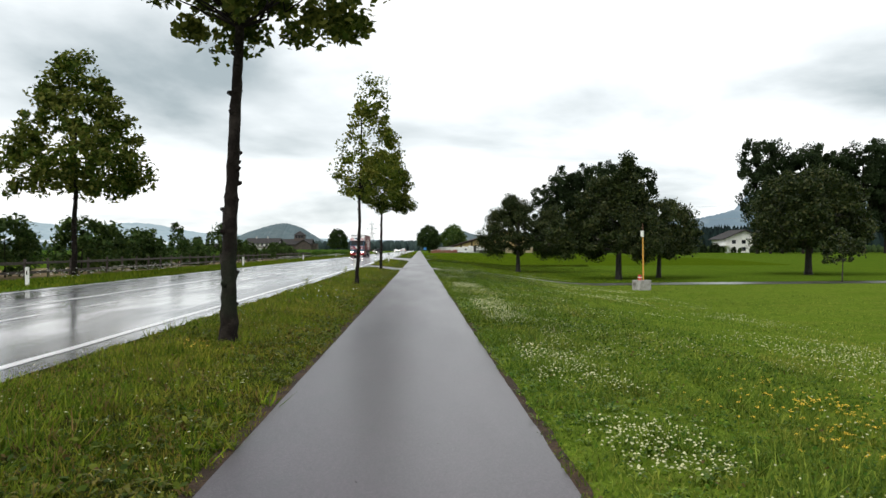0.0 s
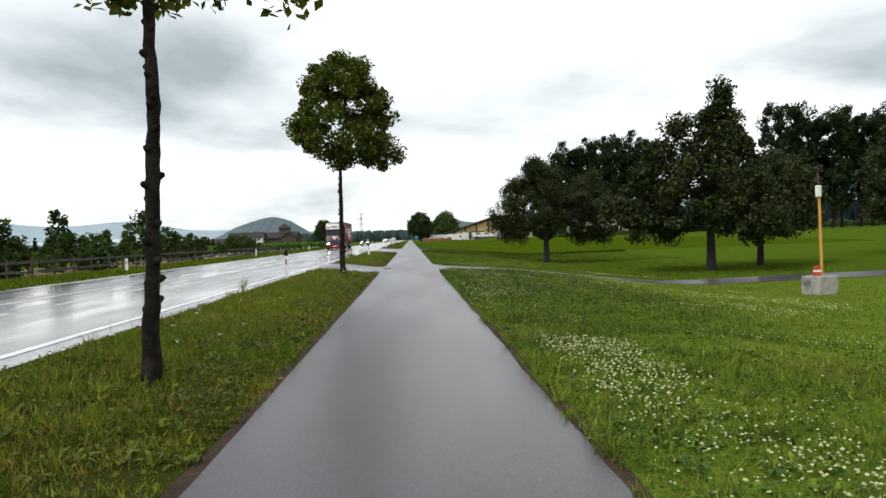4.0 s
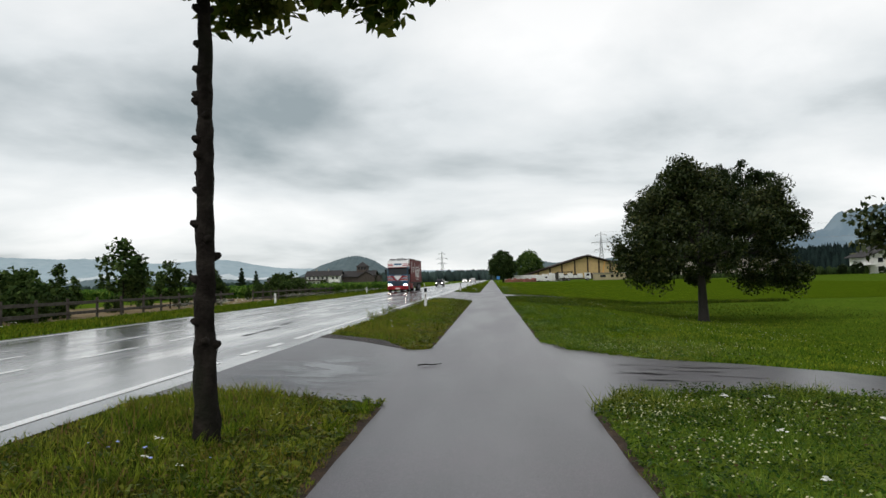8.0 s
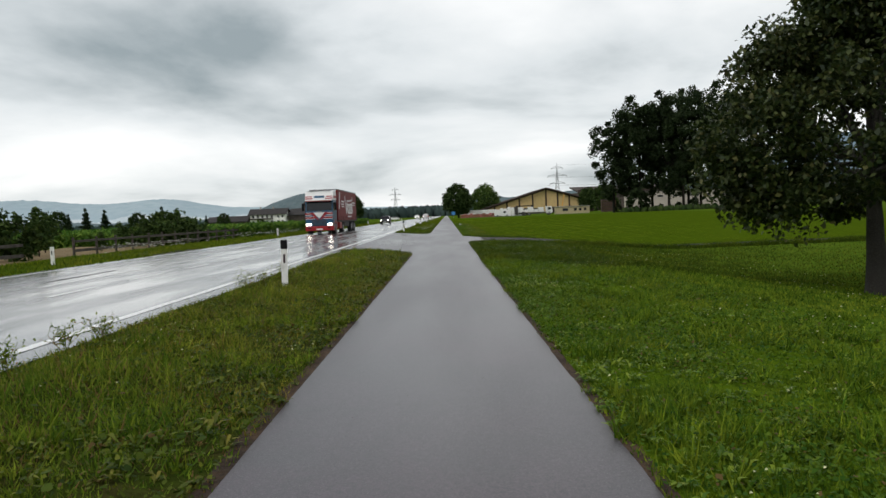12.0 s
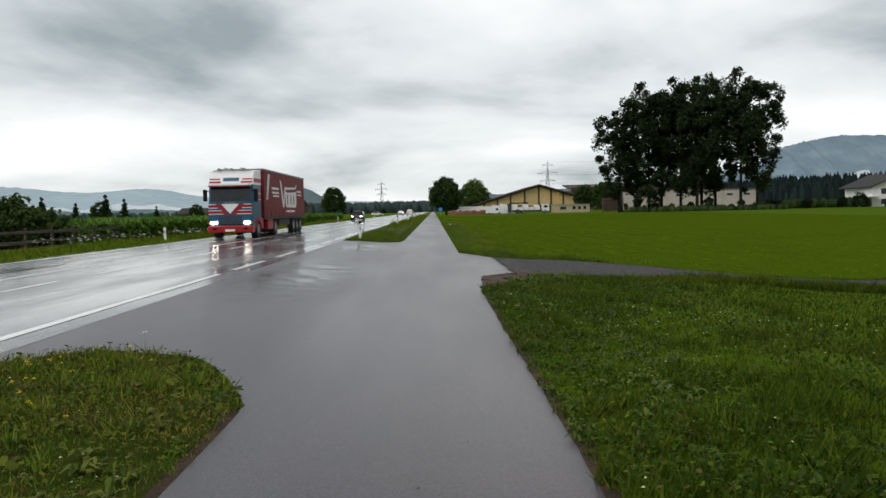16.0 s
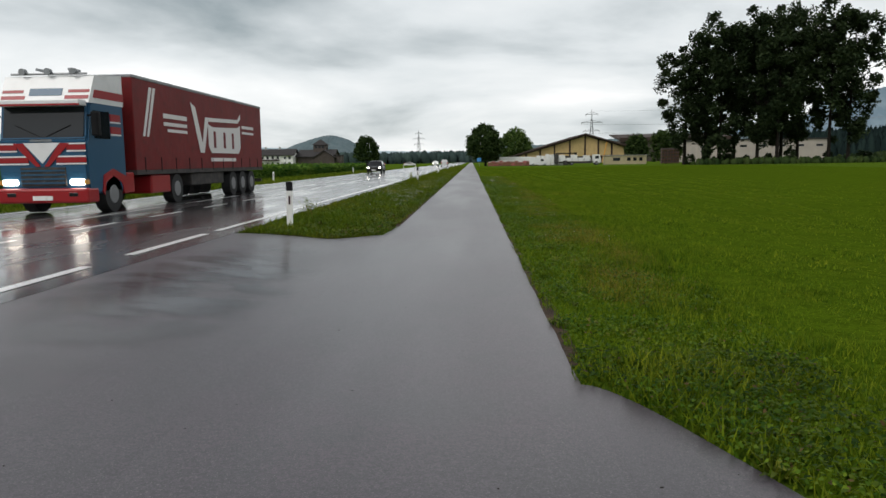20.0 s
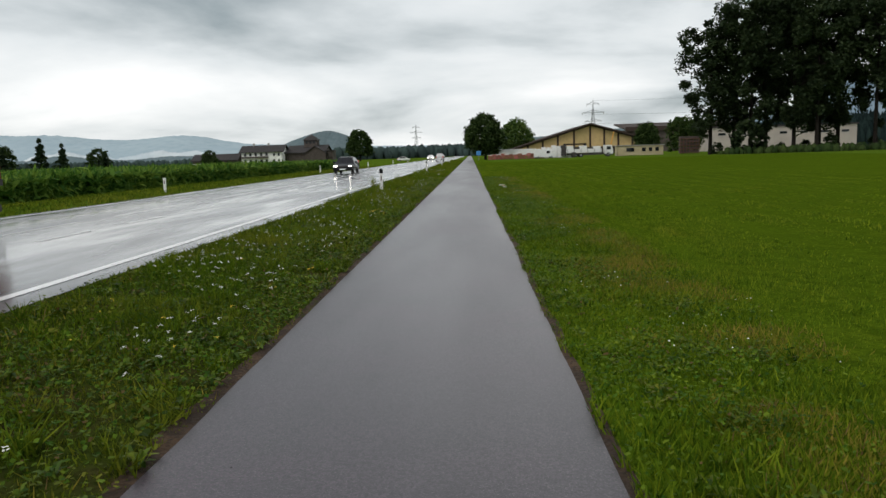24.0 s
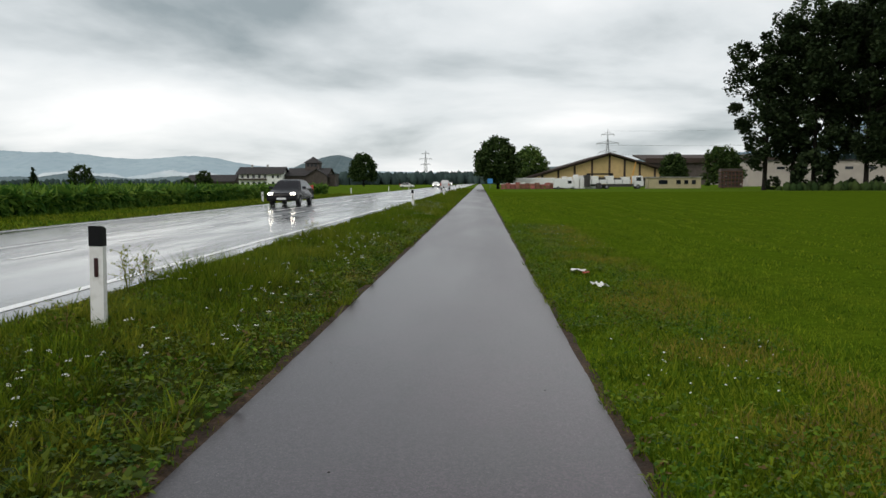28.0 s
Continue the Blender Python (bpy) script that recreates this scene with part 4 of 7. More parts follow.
tree("pear_tree", 19.3, 66.2, gz(19.3, 66.2) - 0.1, 11.9, 2.7, 10.0, leaf_size=0.15, clumps=260, per=140, seed=22, trunk_r=0.3, shape=pear_crown, shift=(0.3, 0), lobes=((-4.2, 0, 5.6, 1.2, 20), (-3.1, 0.3, 7.4, 1.1, 16), (-1.9, 0, 9.1, 0.8, 9), (-5.6, 0.4, 4.3, 1.1, 14), (1.9, 0, 8.2, 0.9, 9), (-4.7, 0, 3.4, 1.2, 20), (-3.2, -1.2, 5.0, 1.0, 12), (4.6, 0.3, 3.3, 1.3, 18), (-1.5, 3.6, 3.2, 1.2, 14), (1.5, -3.8, 3.0, 1.2, 14), (3.0, 0, 6.0, 1.0, 10)), label="tall pointed old pear tree in the meadow", spread=0.66, **fruit)
tree("apple_tree", 24.6, 70.5, gz(24.6, 70.5) - 0.1, 7.8, 2.5, 8.2, leaf_size=0.16, clumps=190, per=130, seed=23, trunk_r=0.25, shape=dome_crown, label="mid-sized apple tree beside the pear tree", spread=0.75, fork=1.0, **fruit)
tree("apple_tree", 44.2, 78.0, gz(44.2, 78), 11.6, 3.0, 12.4, leaf_size=0.2, clumps=320, per=125, seed=24, trunk_r=0.4, shape=dome_crown, label="large round old apple tree standing alone in the meadow", spread=1.0, fork=1.0, **fruit)
tree("fruit_sapling", 37.5, 60.0, gz(37.5, 60), 4.6, 1.7, 3.6, leaf_size=0.2, clumps=40, per=30, seed=25, trunk_r=0.06, shape=round_crown, label="young staked fruit tree with a thin crown", spread=0.5, **fruit)

big = dict(category="tree", limbs=8)
pop = [tree("poplar", 60, 284, 0, 33.5, 4.5, 11.5, leaf=M_POPLAR, leaf_size=0.46, clumps=96, per=125, seed=31 + k, trunk_r=0.42, shape=poplar_crown, label="tall dark poplar in a dense row behind the meadow", group="poplar row", spread=1.6, squash=1.0, **dict(big, limbs=13)) for k in range(3)]
rr = random.Random(5)
pop_xs = [51, 55.5, 59, 63, 66.5, 70, 74.5, 78, 82, 86.5]
for k, px_ in enumerate(pop_xs):
    s = (0.8, 0.92, 1.0, 0.97, 1.03, 0.95, 1.07, 1.05, 1.08, 1.0)[k]
    mtx = pose(px_ + rr.uniform(-0.5, 0.5), 283 + rr.uniform(-4, 5), 0, 0, 0, rr.uniform(0, 360))
    if k < 3:
        ob = pop[k]
        ob.matrix_world = mtx @ Matrix.Diagonal((1, 1, s, 1))
    else:
        ob = copy_thing(pop[k % 3], mtx)
        ob.scale = (1, 1, s)
for k in range(15):
    ob = copy_thing(pop[k % 3], pose(111 + k * 5.0 + rr.uniform(-1, 1), 232 + rr.uniform(-3, 4) + k * 0.6, 0, 0, 0, rr.uniform(0, 360)))
    tagged(ob, "tall dark poplar in the row behind the orchard", group="second poplar row")
    ob.scale = (1.0, 1.0, 1.0 + 0.12 * rr.random())
bushy = tree("understorey_bush", 57, 280, 0, 7, 0.4, 6, leaf=M_POPLAR, leaf_size=0.5, clumps=60, per=30, seed=39, trunk_r=0.12, shape=dome_crown, label="dark bush growing among the poplar trunks", category="bush", group="poplar underwood", spread=1.0, limbs=1)
for x, y, s in ((64, 281, 0.3), (70, 284, 0.35), (74, 281, 0.5), (84, 284, 0.4), (52, 284, 0.35), (92, 285, 0.4), (104, 288, 0.35)):
    ob = copy_thing(bushy, pose(x, y, 0, 0, 0, x * 37))
    ob.scale = (s, s, s)

tree("chestnut_tree", 4.6, 327, 0, 12.2, 1.9, 10.6, leaf=M_OAK, leaf_size=0.5, clumps=240, per=36, seed=41, trunk_r=0.35, shape=egg_crown, label="dark round chestnut tree beside the cycle path", spread=1.3, **big)
tree("maple_tree", 23.1, 498, 0, 18, 3.0, 17.5, leaf=M_OAKL, leaf_size=0.75, clumps=230, per=34, seed=42, trunk_r=0.4, shape=egg_crown, label="light green round maple tree behind the yard", spread=1.8, **big)
tree("oak_tree", -56.3, 506, 0, 15, 2.6, 13.5, leaf=M_OAK, leaf_size=0.65, clumps=210, per=34, seed=43, trunk_r=0.4, shape=dome_crown, label="lone dark oak beside the road", spread=1.5, **big)
tree("yard_tree", 68.5, 415, 0, 11.0, 2.0, 9.0, leaf=M_OAK, leaf_size=0.65, clumps=170, per=32, seed=44, trunk_r=0.3, shape=dome_crown, label="dark broad tree beside the sawmill hall", spread=1.4, **big)
tree("yard_tree", 58.5, 331, 0, 9.5, 1.0, 9, leaf=M_SHRUB, leaf_size=0.5, clumps=150, per=30, seed=45, trunk_r=0.2, shape=dome_crown, label="loose green shrub tree by the rusty rack", spread=1.2, **big)


# ---- roadside furniture ----
def delineator(x, y, far_side=False):
    z = gz(x, y)
    root = thing("delineator_post", x, y, z - 0.05, 0, "white plastic road delineator post standing in verge grass", "delineator post", "delineator posts")
    h = 1.02
    tri = [(-0.065, -0.05), (0.065, -0.05), (0.05, 0.045), (-0.05, 0.045)]
    bm = prism(tri, "z", 0, h - (0.0 if far_side else 0.19))
    part("body", bm, M_PLASTIC, root)
    if not far_side:
        bm = prism([(-0.068, -0.053), (0.068, -0.053), (0.053, 0.048), (-0.053, 0.048)], "z", h - 0.19, h)
        for v in bm.verts:
            if v.co.z > h - 0.01 and v.co.y > 0:
                v.co.z -= 0.03
        part("cap", bm, M_BLACK, root, "black slanted cap band")
        part("reflector", box(-0.02, 0.02, -0.058, -0.051, 0.54, 0.72, 0.004), M_REFL, root, "dark red reflector strip")
    else:
        part("reflector", box(-0.02, 0.02, -0.057, -0.051, 0.72, 0.88, 0.004), M_BLACK, root, "small dark reflector")
    root.matrix_world = pose(x, y, z - (0.3 if far_side else 0.05), 0, (y * 7 % 3) - 1.5, 0)


for x, y in ((-4.0, 44.5), (-3.25, 78.8), (-3.4, 123.8), (-3.22, 158.55), (-3.3, 192), (-3.3, 226), (-3.3, 260), (-3.3, 294)):
    delineator(x, y)
for y in (-8, 25, 59, 91, 127.8, 164, 202, 237, 272, 306):
    delineator(-14.7, y, True)

blk = thing("marker_block", 15.95, 48.0, gz(15.95, 48) - 0.08, 24, "weathered concrete block carrying an orange pole with lamp", "marker post")
part("plinth", box(-0.52, 0.52, -0.42, 0.42, 0, 0.8, 0.04), M_CONC, blk, "stained concrete plinth")
part("pole", rod((0.15, 0, 0.79), (0.11, 0, 4.1), 0.055, 0.05, 12), M_ORANGE, blk, "faded orange steel pole")
part("pole_tip", rod((0.11, 0, 4.1), (0.08, 0, 4.85), 0.03, 0.025, 8), M_RUST, blk)
part("lamp_box", box(-0.1, 0.1, -0.14, 0.02, 3.85, 4.3, 0.03), M_PLASTIC, blk, "white box near the pole top")
pk = part("red_valve", rod((-0.26, -0.1, 0.79), (-0.26, -0.1, 1.18), 0.14, 0.12, 14), M_REDP, blk, "round red valve cap")
part("valve_band", rod((-0.26, -0.1, 0.96), (-0.26, -0.1, 1.03), 0.15, 0.15, 14), M_PLASTIC, pk)

FENCE_X = -20.6
for y in np.arange(8, 134.6, 2.53):
    if 98 < y < 104:
        continue
    root = thing("fence_bay", FENCE_X + rr.uniform(-0.05, 0.05), float(y), gz(FENCE_X, y) - 0.1, rr.uniform(-0.6, 0.6), "dark weathered timber post and rail fence bay", "fence", "paddock fence")
    part("post", rod((0, 0, 0), (rr.uniform(-0.03, 0.03), 0, 1.28), 0.075, 0.07, 8), M_WOOD, root)
    for zz in (0.55, 1.05):
        part("rail", box(0.07, 0.115, -0.08, 2.58, zz - 0.075 + rr.uniform(-0.03, 0.03), zz + 0.075, 0.012), M_WOOD, root)

# sandy paddock strip behind the fence and the little field entrance
sheet("paddock_sand", np.linspace(-36, -20.9, 18), np.linspace(12, 134, 60), lambda x, y: height(x, y) + 0.09 + 0.03 * (field(x, y, 3) - 0.5), M_SAND, label="strip of bare sandy paddock behind the fence", category="paddock")
v, f = between(lambda x: 98.6 - 1.2 * smooth01(x, -15, -13.4), lambda x: 102.2 + 1.5 * smooth01(x, -15, -13.4), -24, ROAD_L + 0.03, 14, 6, on_ground(0.008))
tagged(raw("field_entrance", v, f, M_GRAVEL, smooth=True), "short gravel field entrance across the verge", "track", kind="structure")

nur = dict(category="shrub", leaf=M_SHRUB, limbs=1)
shrubs = [
    tree("nursery_shrub", -25, 30, -0.3, 4.2, 0.3, 4.4, leaf_size=0.25, clumps=80, per=24, seed=51, trunk_r=0.06, shape=dome_crown, label="dense green nursery shrub behind the fence", group="nursery shrubs", spread=0.6, **nur),
    tree("nursery_shrub", -25, 33, -0.3, 3.6, 0.3, 3.2, leaf_size=0.24, clumps=64, per=22, seed=52, trunk_r=0.05, shape=egg_crown, label="dense green nursery shrub behind the fence", group="nursery shrubs", spread=0.5, **nur),
    tree("young_tree", -25, 36, -0.3, 4.4, 0.8, 2.0, leaf_size=0.2, clumps=50, per=24, seed=53, trunk_r=0.05, shape=cone_crown, label="slender young nursery tree behind the fence", group="young nursery trees", spread=0.4, **nur),
    tree("young_tree", -25, 39, -0.3, 3.6, 0.9, 2.2, leaf_size=0.18, clumps=45, per=28, seed=54, trunk_r=0.05, shape=round_crown, label="slender young nursery tree behind the fence", group="young nursery trees", spread=0.45, **nur),
]
spots = []
for y in np.arange(6, 44, 2.7):
    spots.append((rr.choice((0, 0, 1)), -26 + rr.uniform(-1.5, 1), y + rr.uniform(-1, 1), rr.uniform(0.7, 1.25)))
    spots.append((rr.choice((0, 1, 2, 2)), -33 + rr.uniform(-3, 3), y + rr.uniform(-2, 2), rr.uniform(0.8, 1.25)))
for y in np.arange(45, 136, 5.2):
    spots.append((rr.choice((0, 1, 2, 3)), -27.5 + rr.uniform(-2, 2), y + rr.uniform(-1, 1), rr.uniform(0.35, 0.65)))
    if rr.random() < 0.6:
        spots.append((rr.choice((2, 3)), -36 + rr.uniform(-4, 5), y + rr.uniform(-1.5, 1.5), rr.uniform(0.5, 0.9)))
spots += [(0, -25.0, 52.0, 1.0), (0, -25.5, 57.0, 0.95), (1, -25.0, 62.0, 1.1), (0, -26.0, 67.0, 0.9), (2, -25.0, 74.0, 1.1), (0, -25.0, 79.0, 0.7), (1, -25.4, 83.0, 0.65), (3, -25.0, 90.0, 1.4), (3, -25.3, 98.0, 1.05), (1, -25.0, 105.5, 0.95), (2, -26.0, 84.0, 0.8), (2, -27.0, 112.0, 0.8), (3, -31.0, 120.0, 0.9), (1, -24.4, 130.5, 1.0), (1, -25.2, 127.0, 0.85), (0, -26.5, 132.5, 0.75)]
for y in (63, 78, 126, 129, 133):
    spots.append((1, -23.4 + rr.uniform(-0.7, 0.7), y, 0.75))
for n_, (k, x, y, s) in enumerate(spots):
    mtx = pose(x, y, gz(x, y) - 0.05, 0, 0, rr.uniform(0, 360))
    if n_ < 4:
        k = n_
        shrubs[k].matrix_world = mtx
    else:
        ob = copy_thing(shrubs[k], mtx)
        ob.scale = (s, s, s)
spruce = tree("spruce", -92, 261, -0.35, 6.8, 0.4, 4.2, leaf=M_SPRUCE, leaf_size=0.26, clumps=120, per=34, seed=58, trunk_r=0.12, shape=lambda h: max(0.05, (1 - h) ** 0.9 * (0.72 + 0.28 * math.cos(h * 40))), label="dark spruce standing beyond the maize field", category="spruce", group="spruces beyond the maize", spread=0.45, squash=0.5, droop=0.35, limbs=6)
for x, y, s in ((-68, 249, 0.85), (-73, 251, 1.0), (-80, 252, 0.75), (-98, 262, 1.1), (-104, 264, 0.9), (-114, 270, 1.05), (-121, 262, 0.95), (-61, 250, 0.6)):
    ob = copy_thing(spruce, pose(x, y, -0.35, 0, 0, x * 71))
    ob.scale = (s * 0.95, s * 0.95, s)
far_tree = tree("field_tree", -190, 420, 0, 10, 1.0, 11, leaf=M_OAK, leaf_size=0.6, clumps=110, per=28, seed=57, trunk_r=0.25, shape=dome_crown, label="round dark tree standing beyond the maize field", category="tree", group="field trees", spread=1.2, limbs=2)
for x, y, s in ((-155, 430, 0.85), (-250, 430, 0.7), (-300, 470, 0.9), (-330, 480, 0.8), (-360, 500, 1.0), (-400, 520, 0.8), (-440, 520, 1.0), (-60, 300, 0.28), (-133, 500, 0.75), (-470, 520, 0.9), (-380, 470, 0.6)):
    ob = copy_thing(far_tree, pose(x, y, -0.3, 0, 0, x * 17))
    ob.scale = (s, s, s)

# maize: a block of standing stalks
def maize(x0, x1, y0, y1):
    rng = np.random.default_rng(61)
    root = thing("maize_field", (x0 + x1) / 2, (y0 + y1) / 2, -0.3, 0, "dense field of green maize", "maize field", kind="stuff")
    cx_, cy_ = (x0 + x1) / 2, (y0 + y1) / 2
    top = 1.25
    sets = []
    n = 30000
    px_ = x1 - (x1 - x0) * rng.random(n) ** 1.6
    sets.append(np.stack([px_, y0 + (y1 - y0) * rng.random(n), top + 0.28 * rng.normal(0, 0.5, n) + 0.3 * (field(px_, px_ * 3, 5) - 0.5)], -1))
    n = 24000
    sets.append(np.stack([x1 - 0.9 * rng.random(n), y0 + (y1 - y0) * rng.random(n), 0.1 + top * rng.random(n) ** 0.7], -1))
    n = 6000
    sets.append(np.stack([x0 + (x1 - x0) * rng.random(n), y0 + 0.9 * rng.random(n), 0.1 + top * rng.random(n) ** 0.7], -1))
    c = np.concatenate(sets) - (cx_, cy_, 0)
    v, f = leaf_cards(c, 0.24, rng, -0.5, 4.0)
    raw("leaves", v, f, M_MAIZE, root)
    bm = box(x0 - cx_, x1 - cx_ - 0.7, y0 - cy_ + 0.7, y1 - cy_ - 0.4, 0, top - 0.25)
    part("stalk_mass", bm, M_MAIZE, root)


maize(-118, -19.4, 136, 246)

# ---- farm ----
def window(parent, x0, x1, z0, z1, y, frame_m=M_WHITE, axis="y"):
    """A pane set in a frame, on a wall facing -y (or +x with axis 'x')."""
    if axis == "y":
        fr = part("window_frame", box(x0 - 0.09, x1 + 0.09, y - 0.06, y + 0.02, z0 - 0.09, z1 + 0.09), frame_m, parent)
        part("pane", box(x0, x1, y - 0.075, y - 0.05, z0, z1), M_GLASS, fr, "dark window pane")
    else:
        fr = part("window_frame", box(y - 0.02, y + 0.06, x0 - 0.09, x1 + 0.09, z0 - 0.09, z1 + 0.09), frame_m, parent)
        part("pane", box(y + 0.05, y + 0.075, x0, x1, z0, z1), M_GLASS, fr, "dark window pane")


def gable_house(name, x0, x1, y0, y1, eave, ridge, wall, roof, label, along="x", over=0.9, category="house"):
    root = thing(name, (x0 + x1) / 2, y0, -0.2, 0, label, category)
    a, b, d = (x0 - x1) / 2, (x1 - x0) / 2, y1 - y0
    if along == "x":
        bm = prism([(0, 0), (d, 0), (d, eave), (d / 2, ridge - 0.15), (0, eave)], "x", a, b)
        part("wall", bm, wall, root)
        for s in (0, 1):
            e0, e1 = (-over, d / 2) if s == 0 else (d / 2, d + over)
            sl = (ridge - eave) / (d / 2)
            zz = [ridge - sl * abs(q - d / 2) for q in (e0, e1)]
            part("roof_slope", prism([(e0, zz[0]), (e1, zz[1]), (e1, zz[1] + 0.3), (e0, zz[0] + 0.3)], "x", a - over, b + over), roof, root)
    else:
        m_ = (a + b) / 2
        part("wall", prism([(a, 0), (b, 0), (b, eave), (m_, ridge - 0.15), (a, eave)], "y", 0, d), wall, root)
        for s in (0, 1):
            e0, e1 = (a - over, m_) if s == 0 else (m_, b + over)
            sl = (ridge - eave) / (b - m_)
            zz = [ridge - sl * abs(q - m_) for q in (e0, e1)]
            part("roof_slope", prism([(e0, zz[0]), (e1, zz[1]), (e1, zz[1] + 0.3), (e0, zz[0] + 0.3)], "y", -over, d + over), roof, root)
    return root, a, b


fh, a, b = gable_house("farmhouse", -122, -100, 518, 530, 6.0, 8.7, M_WHITE, M_TILE, "white farmhouse with dark tiled roof and wooden balcony", over=1.2)
part("balcony", box(a + 0.3, a + 14.5, -1.3, -0.02, 2.9, 3.7), M_BARN, fh, "brown timber balcony")
for k in range(5):
    window(fh, a + 1.3 + k * 2.9, a + 2.6 + k * 2.9, 0.8, 2.2, 0)
    window(fh, a + 1.3 + k * 2.9, a + 2.6 + k * 2.9, 3.9, 5.3, 0)
for x in (a + 17, a + 19.6):
    window(fh, x, x + 1.2, 0.9, 2.2, 0)
    window(fh, x, x + 1.2, 3.8, 5.1, 0)
for x in (a + 5, a + 13):
    part("chimney", box(x, x + 0.9, 5.2, 6.1, 8.2, 10), M_CONC, fh)
sh, a, b = gable_house("farm_shed", -148, -124, 516, 528, 2.6, 5.2, M_BARN, M_TILE, "low dark farm shed with tiled roof", category="shed")
part("shed_gate", box(-5, -1, -0.08, -0.01, 0, 2.3), M_WOOD, sh)
part("pale_base", box(a, b, -0.07, -0.01, 0, 1.0), M_WHITE, sh)
ba, a, b = gable_house("barn", -99, -78.5, 524, 544, 5.0, 8.3, M_BARN, M_TILE, "weathered grey-brown timber barn", over=1.0, category="barn")
for k in range(8):
    part("board_strip", box(a + 1 + k * 2.5, a + 1.12 + k * 2.5, -0.06, -0.01, 0.2, 4.9), M_WOOD, ba)
part("barn_door", box(2.6, 6.6, -0.1, -0.01, 0.1, 3.6), M_WOOD, ba)
g2, a, b = gable_house("barn_gable", -88, -77, 519.8, 524, 4.6, 7.8, M_BARN, M_TILE, "timber cross gable of the barn", along="y", over=0.8, category="barn")
part("hay_door", box(-1.2, 1.2, -0.1, -0.01, 3.0, 5.2), M_WOOD, g2)
tw = thing("barn_tower", -87.2, 534, 7.2, 0, "small square roof tower with pyramid roof", "tower")
part("tower_body", box(-3.6, 3.6, -3.4, 3.4, -3.4, 4.4), M_BARN, tw)
for k in range(3):
    window(tw, -2.7 + k * 2.0, -1.4 + k * 2.0, 2.6, 3.9, -3.4, M_WOOD)
bm = bmesh.new()
tip = bm.verts.new((0, 0, 7.3))
q = [bm.verts.new((sx * 4.4, sy * 4.2, 4.3)) for sx, sy in ((-1, -1), (1, -1), (1, 1), (-1, 1))]
for i in range(4):
    bm.faces.new((q[i], q[(i + 1) % 4], tip))
bm.faces.new(q[::-1])
part("tower_roof", bm, M_TILE, tw)
an = thing("barn_annex", -74.5, 522, -0.2, 0, "tall narrow weathered timber annex", "shed")
part("annex_walls", box(-3.2, 1.2, 0, 8, 0, 5.2), M_BARN, an)
part("annex_roof", box(-3.6, 1.6, -0.5, 8.5, 5.2, 5.6), M_TILE, an)
for x in (-2.6, -0.6):
    part("annex_opening", box(x, x + 1.3, -0.06, -0.01, 2.2, 4.2), M_WOOD, an)

for ob in (fh, sh, ba, g2, tw, an):
    ob.scale = (1, 1, 1.12)

# ---- sawmill yard ----
hall = thing("timber_hall", 56.4, 474, -0.2, 0, "large yellow-clad timber hall with dark brown frame", "hall")
XL, XR, ZL, ZR, ZA = -36.0, 26.0, 3.4, 6.2, 13.9


def roof_z(x):
    return ZA + (ZL - ZA) * x / XL if x < 0 else ZA + (ZR - ZA) * x / XR


part("wall", prism([(XL, 0), (XR, 0), (XR, ZR), (0, ZA), (XL, ZL)], "y", 0.3, 60), M_BEAM, hall)
posts = [XL, -29, -22, -15, -7.5, 0, 6.5, 13, 19.5, XR]
for i, (p, q) in enumerate(zip(posts, posts[1:])):
    low = 3.6 if q > 6 else 0.6
    bm = prism([(p + 0.45, low), (q - 0.45, low), (q - 0.45, roof_z(q - 0.45) - 0.7), (p + 0.45, roof_z(p + 0.45) - 0.7)], "y", 0.12, 0.29)
    part("cladding_panel", bm, M_YELLOW, hall, "straw yellow boarded panel")
for p in posts:
    part("frame_post", box(p - 0.42, p + 0.42, -0.05, 0.29, 0, max(roof_z(p) - 0.3, 1.0)), M_BEAM, hall)
for s, (p, q) in enumerate(((XL - 1.6, 0.0), (0.0, XR + 1.6))):
    part("roof_slope", prism([(p, roof_z(p) - 0.1), (q, roof_z(q) - 0.1), (q, roof_z(q) + 0.55), (p, roof_z(p) + 0.55)], "y", -2.2, 61), M_BEAM, hall, "dark brown overhanging roof")
part("canopy", box(8, XR + 3, -4, 0, 3.0, 3.5), M_BEAM, hall)
lh = thing("long_hall", 111, 392, -0.2, 0, "long pale concrete hall behind the poplars", "hall")
for k in range(7):
    part("wall_panel", box(-24.8 + k * 7.1, -24.8 + k * 7.1 + 7.05, 0, 25, 0, 8.2), M_BEIGE, lh)
    window(lh, -23 + k * 7.1, -20.5 + k * 7.1, 5.6, 6.4, 0, M_CONC)
part("roof", box(-25.2, 25.2, -0.4, 25.4, 8.2, 8.7), M_TILE, lh)
dh = thing("dark_roof_hall", 120, 540, -0.2, 0, "long low hall with dark sheet roof", "hall")
for k in range(8):
    part("wall_panel", box(-33 + k * 8.2, -33 + k * 8.2 + 8.15, 0, 30, 0, 12.4), M_BEIGE if k in (4, 5) else M_BARN, dh)
part("roof", prism([(-1.5, 12.3), (31.5, 16.2), (31.5, 16.9), (-1.5, 13.2)], "x", -34, 34), M_BEAM, dh)
part("roof_fascia", box(-34, 34, -1.7, -1.5, 11.6, 14.0), M_BEAM, dh)
so = thing("site_office", 45.0, 323, -0.15, 0, "cream flat-roofed site office cabin with small windows", "cabin")
part("cabin_body", box(-6, 6, 0, 3, 0.15, 2.65, 0.03), M_SITE, so)
part("flat_roof", box(-6.25, 6.25, -0.25, 3.25, 2.65, 2.85, 0.02), M_CONC, so)
